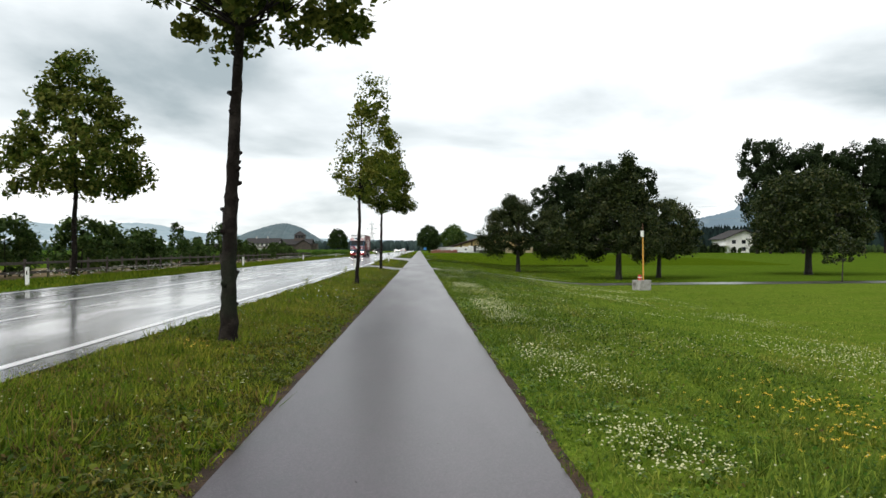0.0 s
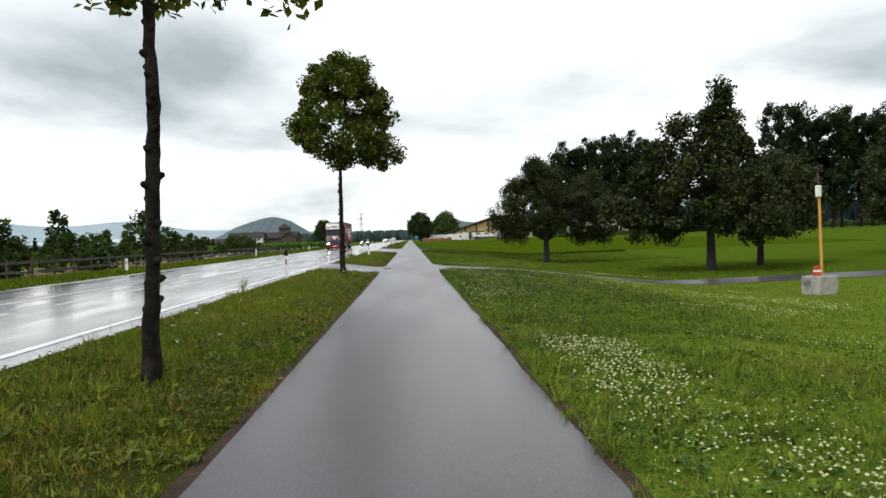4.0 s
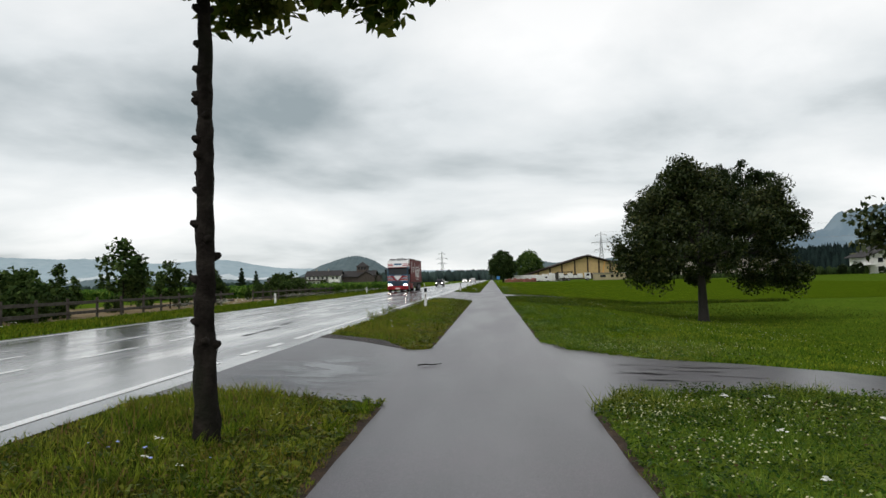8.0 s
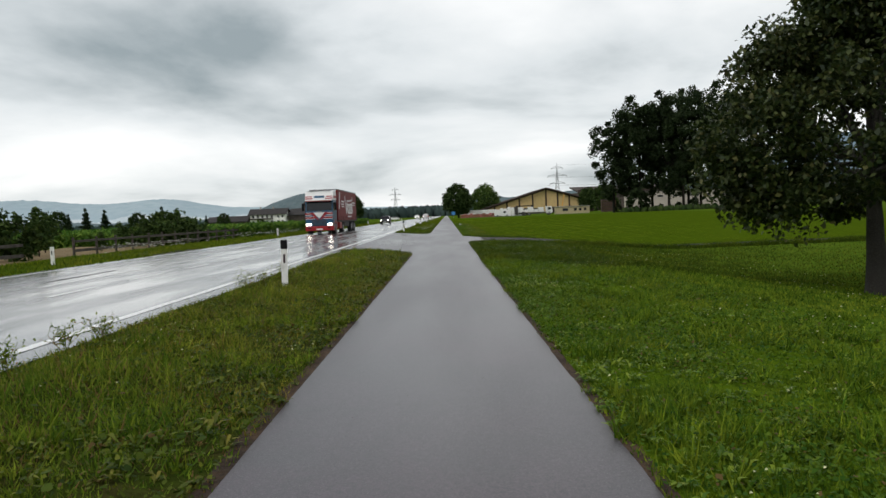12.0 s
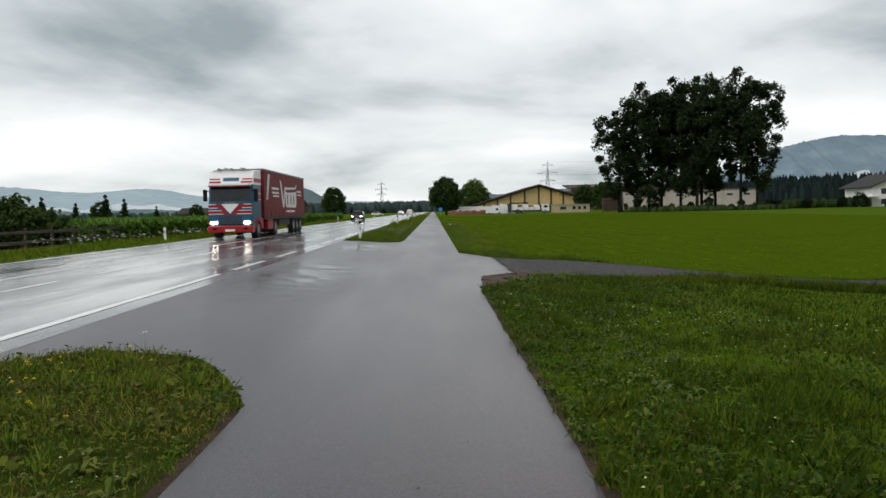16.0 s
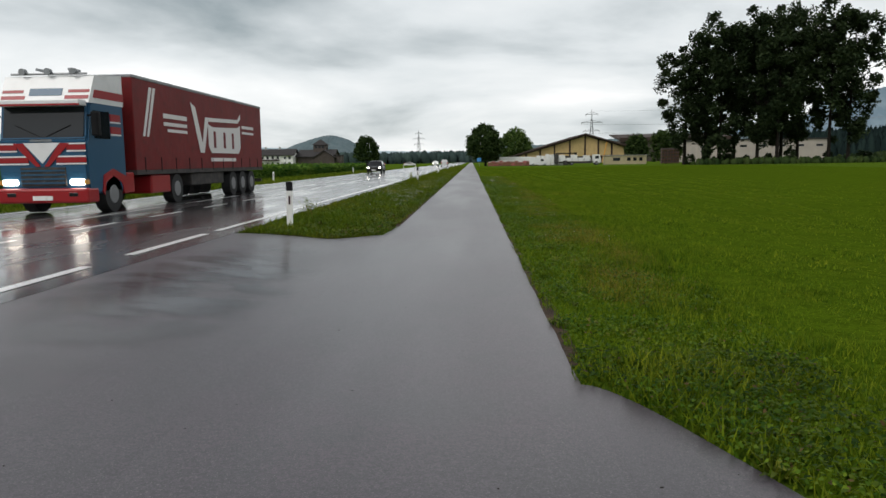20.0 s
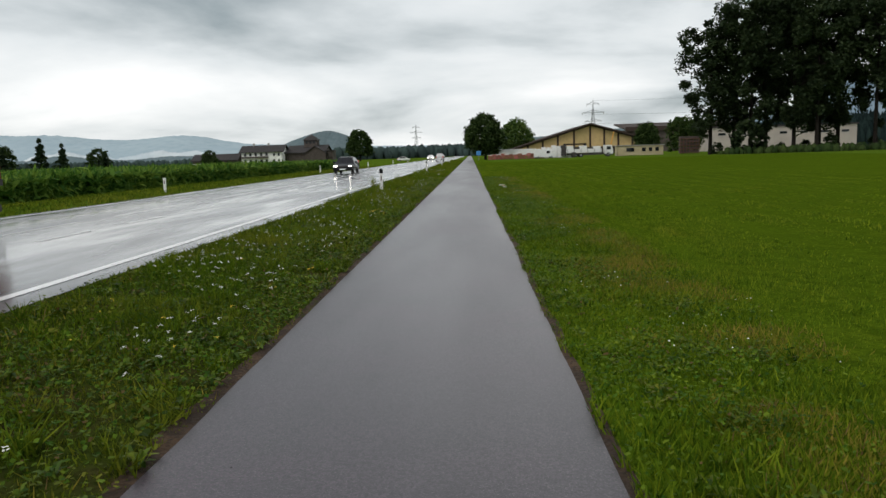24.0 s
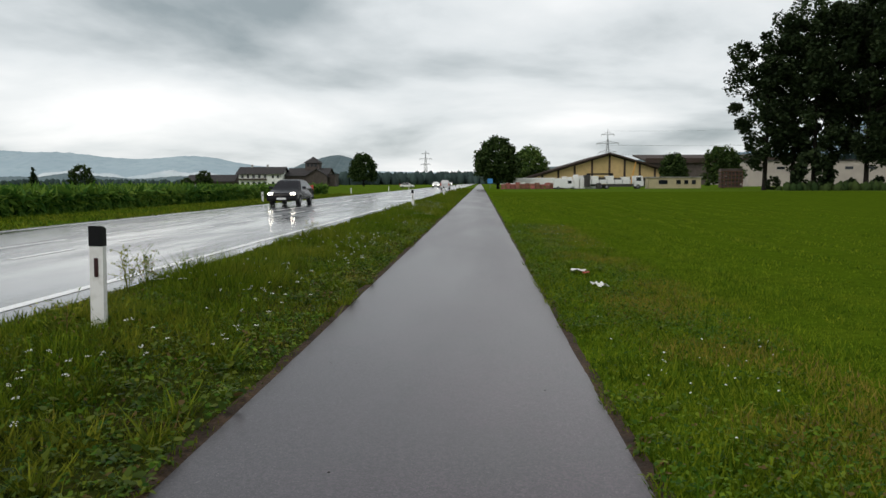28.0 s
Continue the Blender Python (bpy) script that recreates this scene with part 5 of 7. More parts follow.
for x, w in ((-3.6, 2.0), (0.4, 1.0), (2.2, 0.9), (3.9, 0.9)):
    window(so, x, x + w, 1.15, 2.1, 0, M_SITE)
rk = thing("steel_rack", 57.6, 322, -0.1, 0, "rusty steel storage rack stacked full", "rack")
for k in range(7):
    part("upright", box(-2.5 + k * 0.8, -2.36 + k * 0.8, 0, 0.15, 0, 4.1), M_RUST, rk)
for k in range(5):
    part("shelf_beam", box(-2.5, 2.44, -0.04, 2.0, 0.3 + k * 0.9, 0.45 + k * 0.9), M_RUST, rk)
    part("stored_timber", box(-2.4, 2.3, 0.2, 1.9, 0.46 + k * 0.9, 1.0 + k * 0.9), M_BARN, rk)
for k in range(13):
    x = 5.6 + k * 1.12
    hgt = (1.3, 1.5, 1.3, 1.7, 1.3, 1.5, 1.4, 1.6, 1.2, 1.6, 1.5, 1.3, 1.4)[k]
    pl = thing("pallet_stack", x, 320.5 + (k % 3) * 0.6, -0.1, rr.uniform(-4, 4), "pallet stacked with reddish bricks, partly under white sheet", "pallet", "yard brick pallets")
    part("pallet", box(-0.55, 0.55, -0.5, 0.5, 0, 0.14), M_WOOD, pl)
    for r in range(4):
        part("brick_course", box(-0.5, 0.5, -0.45, 0.45, 0.145 + r * (hgt - 0.2) / 4, 0.13 + (r + 1) * (hgt - 0.2) / 4, 0.02), M_RED, pl, "course of red bricks")
    if k % 4 != 1:
        part("cover_sheet", box(-0.53, 0.53, -0.48, 0.48, hgt - 0.06, hgt + (0.05, 0.3, 0.12)[k % 3], 0.04), M_PLASTIC, pl, "white plastic cover sheet")
for k in range(14):
    x = 18.6 + (k % 7) * 1.32
    wp = thing("wrapped_pallet", x, 322.6 + (k // 7) * 1.6, -0.1, rr.uniform(-3, 3), "tall pallet of building blocks wrapped in white film", "pallet", "white wrapped pallets")
    part("pallet", box(-0.6, 0.6, -0.5, 0.5, 0, 0.14), M_WOOD, wp)
    tall_ = (1.9, 2.3, 2.2, 2.7, 2.5, 2.6, 2.4)[k % 7] + 0.5 * (k // 7)
    mid_h = 0.15 + tall_ * 0.52
    part("lower_wrap", box(-0.58, 0.58, -0.5, 0.5, 0.145, mid_h - 0.03, 0.05), M_PLASTIC, wp, "white film wrap")
    part("upper_wrap", box(-0.56, 0.56, -0.48, 0.48, mid_h, 0.15 + tall_, 0.06), M_PLASTIC, wp, "white film wrap")
for k, x in enumerate((17.6, 27.4)):
    bn = thing("dark_bin", x, 320.2 + k, -0.1, 4 * k, "dark rubbish container between the pallets", "container")
    part("bin_body", box(-0.5, 0.5, -0.5, 0.5, 0.05, 1.3, 0.06), M_CHASSIS, bn)
    part("bin_lid", box(-0.53, 0.53, -0.53, 0.53, 1.302, 1.4, 0.03), M_BLACK, bn)
yt = thing("yard_trailer", 12.5, 330, -0.1, 2, "low white trailer loaded with tarpaulin", "trailer")
part("load", box(-6, 6, 0, 2.4, 1.1, 2.7, 0.12), M_PLASTIC, yt)
part("bed", box(-6.2, 6.2, -0.1, 2.5, 0.8, 1.1), M_RED, yt)
for x in (-4.5, -3.4, 4.2):
    part("wheel", rod((x, -0.05, 0.45), (x, 0.3, 0.45), 0.45, n=18), M_TYRE, yt)
sg = thing("blue_sign", 2.6, 318, 0, 0, "small blue sign on a post", "sign")
part("sign_post", rod((0, 0, -0.1), (0, 0, 2.4), 0.04, n=8), M_STEEL, sg)
part("sign_plate", box(-0.6, 0.6, -0.06, -0.04, 1.3, 2.4, 0.008), M_BLUES, sg)
cr = thing("crane_mast", 61, 452, 0, 0, "slanting orange crane boom beside the hall", "crane")
part("boom", rod((0, 0, 0), (2.0, 0, 9.5), 0.35, 0.25, 8), M_ORANGE, cr)


# ---- vehicles ----
def wheel(parent, x, y, r, w, side):
    wh = part("wheel", rod((x - side * w, y, r), (x, y, r), r, n=22), M_TYRE, parent, "black tyre")
    part("rim", rod((x - side * 0.02, y, r), (x + side * 0.015, y, r), r * 0.56, r * 0.5, 16), M_RIM, wh)


def bars(parent, name, material, x, rows):
    """Plain bars on a side wall at x; rows of (y0, y1, z0, z1)."""
    for y0, y1, z0, z1 in rows:
        part(name, box(x - 0.006, x + 0.006, y0, y1, z0, z1), material, parent)


def articulated_truck(x, y, z):
    root = thing("articulated_truck", x, y, z, 0, "red curtain-sided articulated truck with blue white cab, headlamps lit", "truck")
    # cab
    prof = [(0.05, 0.55), (0.0, 1.1), (0.0, 1.95), (0.12, 2.05), (0.28, 2.95), (0.42, 3.05), (0.75, 3.72), (2.2, 3.85), (2.2, 0.55)]
    bm = prism(prof, "x", -1.22, 1.22)
    bmesh.ops.bevel(bm, geom=list(bm.edges), offset=0.06, segments=2, affect="EDGES")
    cab = part("cab", bm, M_TBLUE, root, "steel blue cab")
    ro = prism([(0.24, 3.0), (0.62, 3.74), (2.18, 3.9), (2.18, 3.0)], "x", -1.235, 1.235)
    part("roof_fairing", ro, M_TWHITE, root, "white high roof fairing")
    part("windscreen", prism([(0.085, 2.05), (0.25, 2.9), (0.28, 2.9), (0.2, 2.05)], "x", -1.1, 1.1), M_GLASS, root)
    part("sun_visor", box(-1.15, 1.15, -0.12, 0.3, 2.9, 3.06, 0.03), M_TWHITE, root)
    part("bumper", box(-1.24, 1.24, -0.12, 0.5, 0.32, 0.72, 0.06), M_TREDP, root, "red front bumper")
    part("number_plate", box(-0.27, 0.27, -0.135, -0.118, 0.4, 0.52), M_PLASTIC, root)
    part("grille", box(-0.62, 0.62, -0.03, 0.1, 0.78, 1.28, 0.02), M_CHASSIS, root)
    for k in range(4):
        part("grille_bar", box(-0.6, 0.6, -0.045, -0.028, 0.84 + k * 0.11, 0.88 + k * 0.11), M_TBLUE, root)
    for s in (-1, 1):
        part("headlamp", box(s * 0.92 - 0.2, s * 0.92 + 0.2, -0.06, 0.1, 0.8, 0.96, 0.04), M_LAMP, root, "lit headlamp")
        part("side_window", box(s * 1.225 - 0.012, s * 1.225 + 0.012, 0.45, 1.3, 2.05, 2.8), M_GLASS, root)
        mi = part("wing_mirror", box(s * 1.42 - 0.1, s * 1.42 + 0.1, 0.1, 0.3, 2.1, 2.75, 0.04), M_BLACK, root)
        part("mirror_arm", box(min(s * 1.2, s * 1.36), max(s * 1.2, s * 1.36), 0.17, 0.23, 2.62, 2.68), M_BLACK, mi)
        part("roof_stripe", prism([(0.5, 3.2), (0.58, 3.36), (2.19, 3.36), (2.19, 3.14), (0.47, 3.14)], "x", s * 1.24 - 0.01, s * 1.24 + 0.01), M_TREDP, root)
        part("chevron", prism([(s * 0.05, 1.3), (s * 0.18, 1.3), (s * 0.78, 1.92), (s * 0.5, 1.92)], "y", -0.03, -0.004), M_TREDP, root, "red chevron stripe")
        for z0, xi in ((1.4, 0.38), (1.74, 0.68)):
            part("front_stripe", box(min(s * xi, s * 1.2), max(s * xi, s * 1.2), -0.025, -0.004, z0, z0 + 0.14), M_TREDP, root)
            for dz in (-0.05, 0.145):
                part("stripe_edge", box(min(s * xi, s * 1.2), max(s * xi, s * 1.2), -0.024, -0.004, z0 + dz, z0 + dz + 0.04), M_TWHITE, root)
        for dz in (3.1, 3.37):
            part("stripe_edge", box(s * 1.24 - 0.009, s * 1.24 + 0.009, 0.6, 2.17, dz, dz + 0.035), M_TWHITE, root)
        for z0 in (2.2, 2.55):
            part("door_stripe", box(s * 1.232 - 0.014, s * 1.232 + 0.014, 1.36, 1.95, z0, z0 + 0.2), M_TREDP, root)
            part("stripe_edge", box(s * 1.231 - 0.014, s * 1.231 + 0.014, 1.36, 1.95, z0 - 0.05, z0 - 0.005), M_TWHITE, root)
        part("wheel_arch", prism([(0.7, 0.6), (0.8, 1.05), (1.35, 1.22), (1.9, 1.05), (2.2, 0.95), (2.2, 0.5), (1.95, 0.5), (1.85, 0.8), (1.35, 1.02), (0.9, 0.85), (0.8, 0.5)], "x", s * 1.225 - 0.02, s * 1.225 + 0.02), M_TREDP, root, "red wheel arch")
        part("cab_step", box(min(s * 0.95, s * 1.2), max(s * 0.95, s * 1.2), 2.2, 2.72, 0.5, 1.1, 0.04), M_TREDP, root)
    part("chevron_white", prism([(-0.5, 1.93), (0.5, 1.93), (0.0, 1.38)], "y", -0.02, -0.003), M_TWHITE, root)
    part("roof_lettering", prism([(0.33, 3.2), (0.43, 3.4), (0.5, 3.4), (0.4, 3.2)], "x", -0.45, 0.45), M_TBLUE, root, "plain dark lettering bar")
    slope = lambda z: 0.24 + 0.5135 * (z - 3.0)
    for s in (-1, 1):
        for z0, z1, xi in ((3.1, 3.2, 0.55), (3.28, 3.36, 0.62)):
            part("fairing_stripe", prism([(slope(z0) - 0.014, z0), (slope(z1) - 0.014, z1), (slope(z1) + 0.03, z1), (slope(z0) + 0.03, z0)], "x", min(s * xi, s * 1.2), max(s * xi, s * 1.2)), M_TREDP, root, "red fairing stripe")
        part("fog_lamp", box(s * 0.85 - 0.12, s * 0.85 + 0.12, -0.135, -0.11, 0.5, 0.6, 0.01), M_GLASS, root)
        part("wiper", rod((s * 0.1, 0.085, 2.1), (s * 0.75, 0.14, 2.4), 0.012, n=6), M_BLACK, root)
        part("indicator", box(s * 1.16 - 0.05, s * 1.16 + 0.05, -0.05, 0.08, 0.82, 0.94, 0.01), M_ORANGE, root)
        part("air_horn", rod((s * 0.45, 0.8, 3.95), (s * 0.45, 1.35, 3.95), 0.035, 0.05, 8), M_STEEL, root)
    part("visor_edge", box(-1.16, 1.16, -0.13, -0.11, 2.9, 2.95), M_TREDP, root)
    part("badge_plate", box(-0.3, 0.3, -0.034, -0.02, 1.96, 2.02), M_STEEL, root)
    part("windscreen_frame", prism([(0.075, 2.02), (0.085, 2.07), (0.12, 2.07), (0.11, 2.02)], "x", -1.15, 1.15), M_BLACK, root)
    for s in (-0.7, 0.0, 0.7):
        part("roof_lamp", rod((s, 0.5, 3.86), (s, 0.64, 3.86), 0.09, n=12), M_STEEL, root)
    part("light_bar", rod((-1.05, 0.6, 3.8), (1.05, 0.6, 3.8), 0.03, n=8), M_STEEL, root)
    # trailer
    L0, L1 = 2.75, 16.2
    bm = box(-1.27, 1.27, L0, L1, 1.15, 3.98, 0.03)
    part("curtain_box", bm, M_TRED, root, "dark red curtain-sided trailer body")
    part("roof_rail", box(-1.29, 1.29, L0 - 0.01, L1 + 0.01, 3.93, 4.03, 0.02), M_STEEL, root)
    part("trailer_sill", box(-1.28, 1.28, L0, L1, 1.02, 1.16), M_CHASSIS, root)
    part("chassis", box(-0.5, 0.5, 0.6, L1, 0.65, 1.02), M_CHASSIS, root)
    part("pallet_box", box(-1.15, 1.15, 7.4, 10.9, 0.55, 1.0, 0.04), M_CHASSIS, root, "dark underrun guard")
    part("red_side_tank", box(-1.2, 1.2, 3.9, 5.4, 0.4, 1.0, 0.06), M_TREDP, root)
    part("rear_bumper", box(-1.2, 1.2, L1 - 0.15, L1, 0.45, 0.6), M_CHASSIS, root)
    part("rear_door", box(-1.2, 1.2, L1 + 0.001, L1 + 0.04, 1.2, 3.9), M_TRED, root)
    for k in range(11):
        yy = L0 + 0.6 + k * 1.2
        part("curtain_strap", box(1.272, 1.284, yy, yy + 0.05, 1.1, 1.55), M_BLACK, root)
    X = 1.275
    # plain shapes in place of the firm's lettering
    part("logo_shape", prism([(7.3, 3.55), (7.75, 3.4), (8.35, 2.1), (8.75, 3.1), (9.1, 3.1), (8.5, 1.75), (8.1, 1.75)], "x", X, X + 0.012), M_GREYP, root, "pale slanting logo shape")
    part("logo_shape", prism([(9.0, 2.0), (9.3, 1.75), (12.6, 1.75), (12.9, 2.0), (12.9, 2.95), (12.5, 2.85), (9.5, 2.75), (9.0, 2.85)], "x", X, X + 0.012), M_GREYP, root, "pale block logo shape")
    part("logo_shape", prism([(9.1, 3.1), (12.6, 3.2), (13.0, 3.45), (13.0, 3.25), (12.6, 3.05), (9.1, 2.95)], "x", X, X + 0.012), M_GREYP, root)
    for p, q in ((9.55, 9.8), (10.7, 10.95), (11.75, 12.0)):
        part("logo_gap", box(X + 0.004, X + 0.018, p, q, 1.95, 2.6), M_TRED, root)
    bars(root, "lettering_bar", M_GREYP, X, [(4.9, 6.9, 2.85, 3.0), (4.9, 6.9, 2.6, 2.72), (5.2, 6.9, 2.4, 2.5), (13.2, 14.9, 2.85, 2.98), (13.2, 14.9, 2.62, 2.72), (9.2, 12.2, 1.42, 1.56)])
    for dy in (0.0, 0.28):
        part("slant_stripe", prism([(3.3 + dy, 2.2), (3.45 + dy, 2.2), (4.1 + dy, 3.75), (3.9 + dy, 3.75)], "x", X, X + 0.01), M_GREYP, root)
    for yy in (1.35, 5.9):
        for s in (-1, 1):
            wheel(root, s * 1.22, yy, 0.5, 0.34, s)
    for yy in (11.9, 13.2, 14.5):
        for s in (-1, 1):
            wheel(root, s * 1.22, yy, 0.5, 0.36, s)
    return root


articulated_truck(-10.95, 127.5, float(road_top(-10.95)) - 0.005)


def narrow(bm):
    """The upper body leans in."""
    for v in bm.verts:
        v.co.x *= 1 - 0.3 * max(0.0, min(1.0, (v.co.z - 0.92) / 0.6))
    return bm


def saloon(name, x, y, rz, paint, label, tall=1.5, long=4.3, van=False, lamps=True):
    """A small car; its front looks along -y before rz."""
    z = float(road_top(x)) - 0.005
    root = thing(name, x, y, z, rz, label, "car")
    h, l = tall, long
    if van:
        prof = [(0, 0.35), (0.0, 0.85), (0.75, 1.0), (1.35, h - 0.12), (1.7, h), (l - 0.3, h), (l, h - 0.55), (l, 0.35)]
        glass = [(0.95, 1.02), (1.4, h - 0.14), (l - 0.35, h - 0.12), (l - 0.12, 1.0)]
    else:
        prof = [(0, 0.32), (0.0, 0.72), (0.95, 0.92), (1.7, h - 0.06), (2.1, h), (3.2, h - 0.03), (l - 0.15, 0.98), (l, 0.9), (l, 0.35)]
        glass = [(1.12, 0.95), (1.78, h - 0.09), (3.15, h - 0.09), (3.85, 0.97)]
    bm = prism(prof, "x", -0.86, 0.86)
    narrow(bm)
    bmesh.ops.bevel(bm, geom=list(bm.edges), offset=0.07, segments=3, affect="EDGES")
    part("body", bm, paint, root)
    part("glasshouse", narrow(prism(glass, "x", -0.868, 0.868)), M_GLASS, root, "dark side windows")
    p, q = glass[0], glass[1]
    part("windscreen", prism([(p[0] - 0.05, p[1] + 0.02), (q[0] - 0.03, q[1]), (q[0] + 0.1, q[1]), (p[0] + 0.1, p[1])], "x", -0.6, 0.6), M_GLASS, root)
    p, q = glass[3], glass[2]
    part("rear_window", prism([(p[0] + 0.12, p[1] + 0.05), (q[0] + 0.1, q[1]), (q[0], q[1]), (p[0], p[1] + 0.05)], "x", -0.58, 0.58), M_GLASS, root)
    part("bumper", box(-0.84, 0.84, -0.06, 0.2, 0.28, 0.5, 0.05), M_BLACK, root)
    part("rear_bumper", box(-0.84, 0.84, l - 0.2, l + 0.05, 0.3, 0.52, 0.05), M_BLACK if not van else paint, root)
    part("number_plate", box(-0.26, 0.26, -0.075, -0.058, 0.36, 0.47), M_PLASTIC, root)
    part("grille", box(-0.42, 0.42, -0.03, 0.1, 0.56, 0.68, 0.02), M_CHASSIS, root)
    part("rear_plate", box(-0.26, 0.26, l + 0.045, l + 0.065, 0.62, 0.73), M_PLASTIC, root)
    for s in (-1, 1):
        part("headlamp", box(s * 0.64 - 0.13, s * 0.64 + 0.13, -0.02, 0.2, 0.62, 0.75, 0.04), M_LAMP if lamps else M_GLASS, root, "lit headlamp" if lamps else "")
        part("tail_lamp", box(s * 0.74 - 0.1, s * 0.74 + 0.1, l - 0.1, l + 0.012, 0.75, 1.15, 0.02), M_REDP, root, "red tail lamp")
        part("wing_mirror", box(s * 0.98 - 0.1, s * 0.98 + 0.1, 1.25, 1.37, 0.95, 1.1, 0.03), paint, root)
        for yy in (0.85, l - 0.85):
            wheel(root, s * 0.86, yy, 0.31, 0.2, s)
    return root


saloon("dark_car", -10.75, 192.4, 0, M_CARD, "dark saloon car with lit headlamps on the wet road")
saloon("white_van", -6.2, 292.0, 180, M_SILVER, "pale compact van on the wet road", 1.75, 4.2, True, False)
saloon("white_car", -10.8, 335, 0, M_TWHITE, "white car with lit headlamps far along the road")
saloon("silver_car", -10.8, 420, 0, M_SILVER, "silver car with lit headlamps far along the road")
saloon("parked_car", -19.5, 372, 90, M_TWHITE, "white car waiting at a side lane", lamps=False)


def parked_truck(x, y, label, tip, rz=90):
    root = thing("tipper_truck", x, y, -0.1, rz, label, "truck")
    part("cab", prism([(0, 0.6), (0.0, 1.5), (0.25, 2.7), (1.9, 2.7), (1.9, 0.6)], "x", -1.15, 1.15), M_TWHITE, root, "white cab")
    part("windscreen", prism([(-0.02, 1.55), (0.2, 2.5), (0.26, 2.5), (0.06, 1.55)], "x", -1.0, 1.0), M_GLASS, root)
    for s in (-1, 1):
        part("side_window", box(s * 1.155 - 0.01, s * 1.155 + 0.01, 0.5, 1.5, 1.65, 2.4), M_GLASS, root)
        for yy in (1.1, 7.4, 8.7):
            wheel(root, s * 1.15, yy, 0.5, 0.32, s)
    part("chassis", box(-0.5, 0.5, 1.0, 10.6, 0.65, 1.0), M_CHASSIS, root)
    part("tipper_bed", box(-1.22, 1.22, 2.6, 10.8, 1.05, 1.95, 0.04), tip, root, "drop-side tipper bed")
    for k in range(6):
        part("bed_rib", box(-1.26, 1.26, 2.7 + k * 1.55, 2.8 + k * 1.55, 1.05, 1.95), M_STEEL, root)
    part("crane_column", box(-0.35, 0.35, 10.85, 11.4, 0.9, 3.1), M_BLACK, root, "black folded loading crane")
    part("crane_arm", box(-0.2, 0.2, 6.4, 11.3, 2.95, 3.25, 0.03), M_BLACK, root)
    part("crane_elbow", box(-0.28, 0.28, 6.0, 6.6, 2.2, 3.3, 0.05), M_BLACK, root)
    part("rear_guard", box(-1.2, 1.2, 10.82, 11.9, 0.5, 2.9, 0.05), M_CHASSIS, root)
    for k, (p, q, t_, mt) in enumerate(((2.8, 4.4, 2.5, M_PLASTIC), (4.5, 5.9, 2.3, M_CHASSIS), (6.0, 7.6, 2.7, M_PLASTIC), (7.7, 9.0, 2.45, M_CHASSIS), (9.1, 10.6, 2.65, M_PLASTIC))):
        part("load_crate", box(-1.0, 1.0, p, q, 1.952, t_, 0.06), mt, root)
    part("side_skirt", box(-1.1, 1.1, 2.4, 7.0, 0.5, 0.98), M_CHASSIS, root)
    part("bumper", box(-1.15, 1.15, -0.08, 0.3, 0.4, 0.75, 0.04), M_BLACK, root)
    return root


lorry = parked_truck(37.6, 322.5, "white drop-side lorry with crane parked in the yard", M_TWHITE)
lorry.scale = (1.12, 1.12, 1.12)
wv2 = thing("parked_van", 22.3, 319.5, -0.1, 90, "white delivery van parked in the yard", "van")
part("van_body", prism([(0, 0.4), (0, 1.05), (0.9, 1.25), (1.5, 2.25), (5.2, 2.35), (5.3, 0.4)], "x", -0.95, 0.95), M_TWHITE, wv2)
part("side_window", box(-0.96, -0.945, 1.35, 2.2, 1.3, 1.95), M_GLASS, wv2)
for s in (-1, 1):
    for yy in (1.0, 4.3):
        wheel(wv2, s * 0.95, yy, 0.34, 0.22, s)


# ---- pylons ----
def pylon(x, y, h, rz):
    root = thing("power_pylon", x, y, 0, rz, "tall grey steel lattice power pylon", "pylon", "power pylons")
    bm = bmesh.new()
    w = h * 0.07
    for sx in (-1, 1):
        for sy in (-1, 1):
            rod((sx * w, sy * w, -0.5), (sx * 0.5, sy * 0.5, h * 0.82), 0.28, 0.2, 4, bm)
            rod((sx * 0.5, sy * 0.5, h * 0.82), (0, 0, h), 0.2, 0.12, 4, bm)
    part("legs", bm, M_STEEL, root)
    bm = bmesh.new()
    n = 12
    for k in range(n):
        z0, z1 = h * 0.82 * k / n, h * 0.82 * (k + 1) / n
        a0, a1 = w + (0.5 - w) * k / n, w + (0.5 - w) * (k + 1) / n
        for sy in (-1, 1):
            rod((-a0, sy * a0, z0), (a1, sy * a1, z1), 0.1, 0.1, 4, bm)
            rod((a0, sy * a0, z0), (-a1, sy * a1, z1), 0.1, 0.1, 4, bm)
    part("lattice", bm, M_STEEL, root)
    for zz, half in ((0.58, h * 0.16), (0.74, h * 0.21), (0.9, h * 0.12)):
        bm = rod((-half, 0, h * zz), (half, 0, h * zz), 0.25, 0.25, 4)
        rod((-half, 0, h * zz), (0, 0, h * (zz + 0.045)), 0.15, 0.15, 4, bm)
        rod((half, 0, h * zz), (0, 0, h * (zz + 0.045)), 0.15, 0.15, 4, bm)
        part("cross_arm", bm, M_STEEL, root)
        for s in (-1, 1):
            part("insulator", rod((s * half * 0.95, 0, h * zz), (s * half * 0.95, 0, h * zz - 1.8), 0.16, 0.16, 6), M_CONC, root)


pylon(128, 899, 54.5, -20)
pylon(-80, 1230, 49, -20)
wires = bmesh.new()
for off, zz in ((-11, 30), (-9, 39), (9, 39), (11, 30), (0, 53)):
    last = None
    for i in range(17):
        s = i / 16
        pnt = (128 + off + 420 * s, 899 - 260 * s, zz - 0.5 - 30 * s * (1 - s) + 6 * s)
        if last:
            rod(last, pnt, 0.07, 0.07, 3, wires, False)
        last = pnt
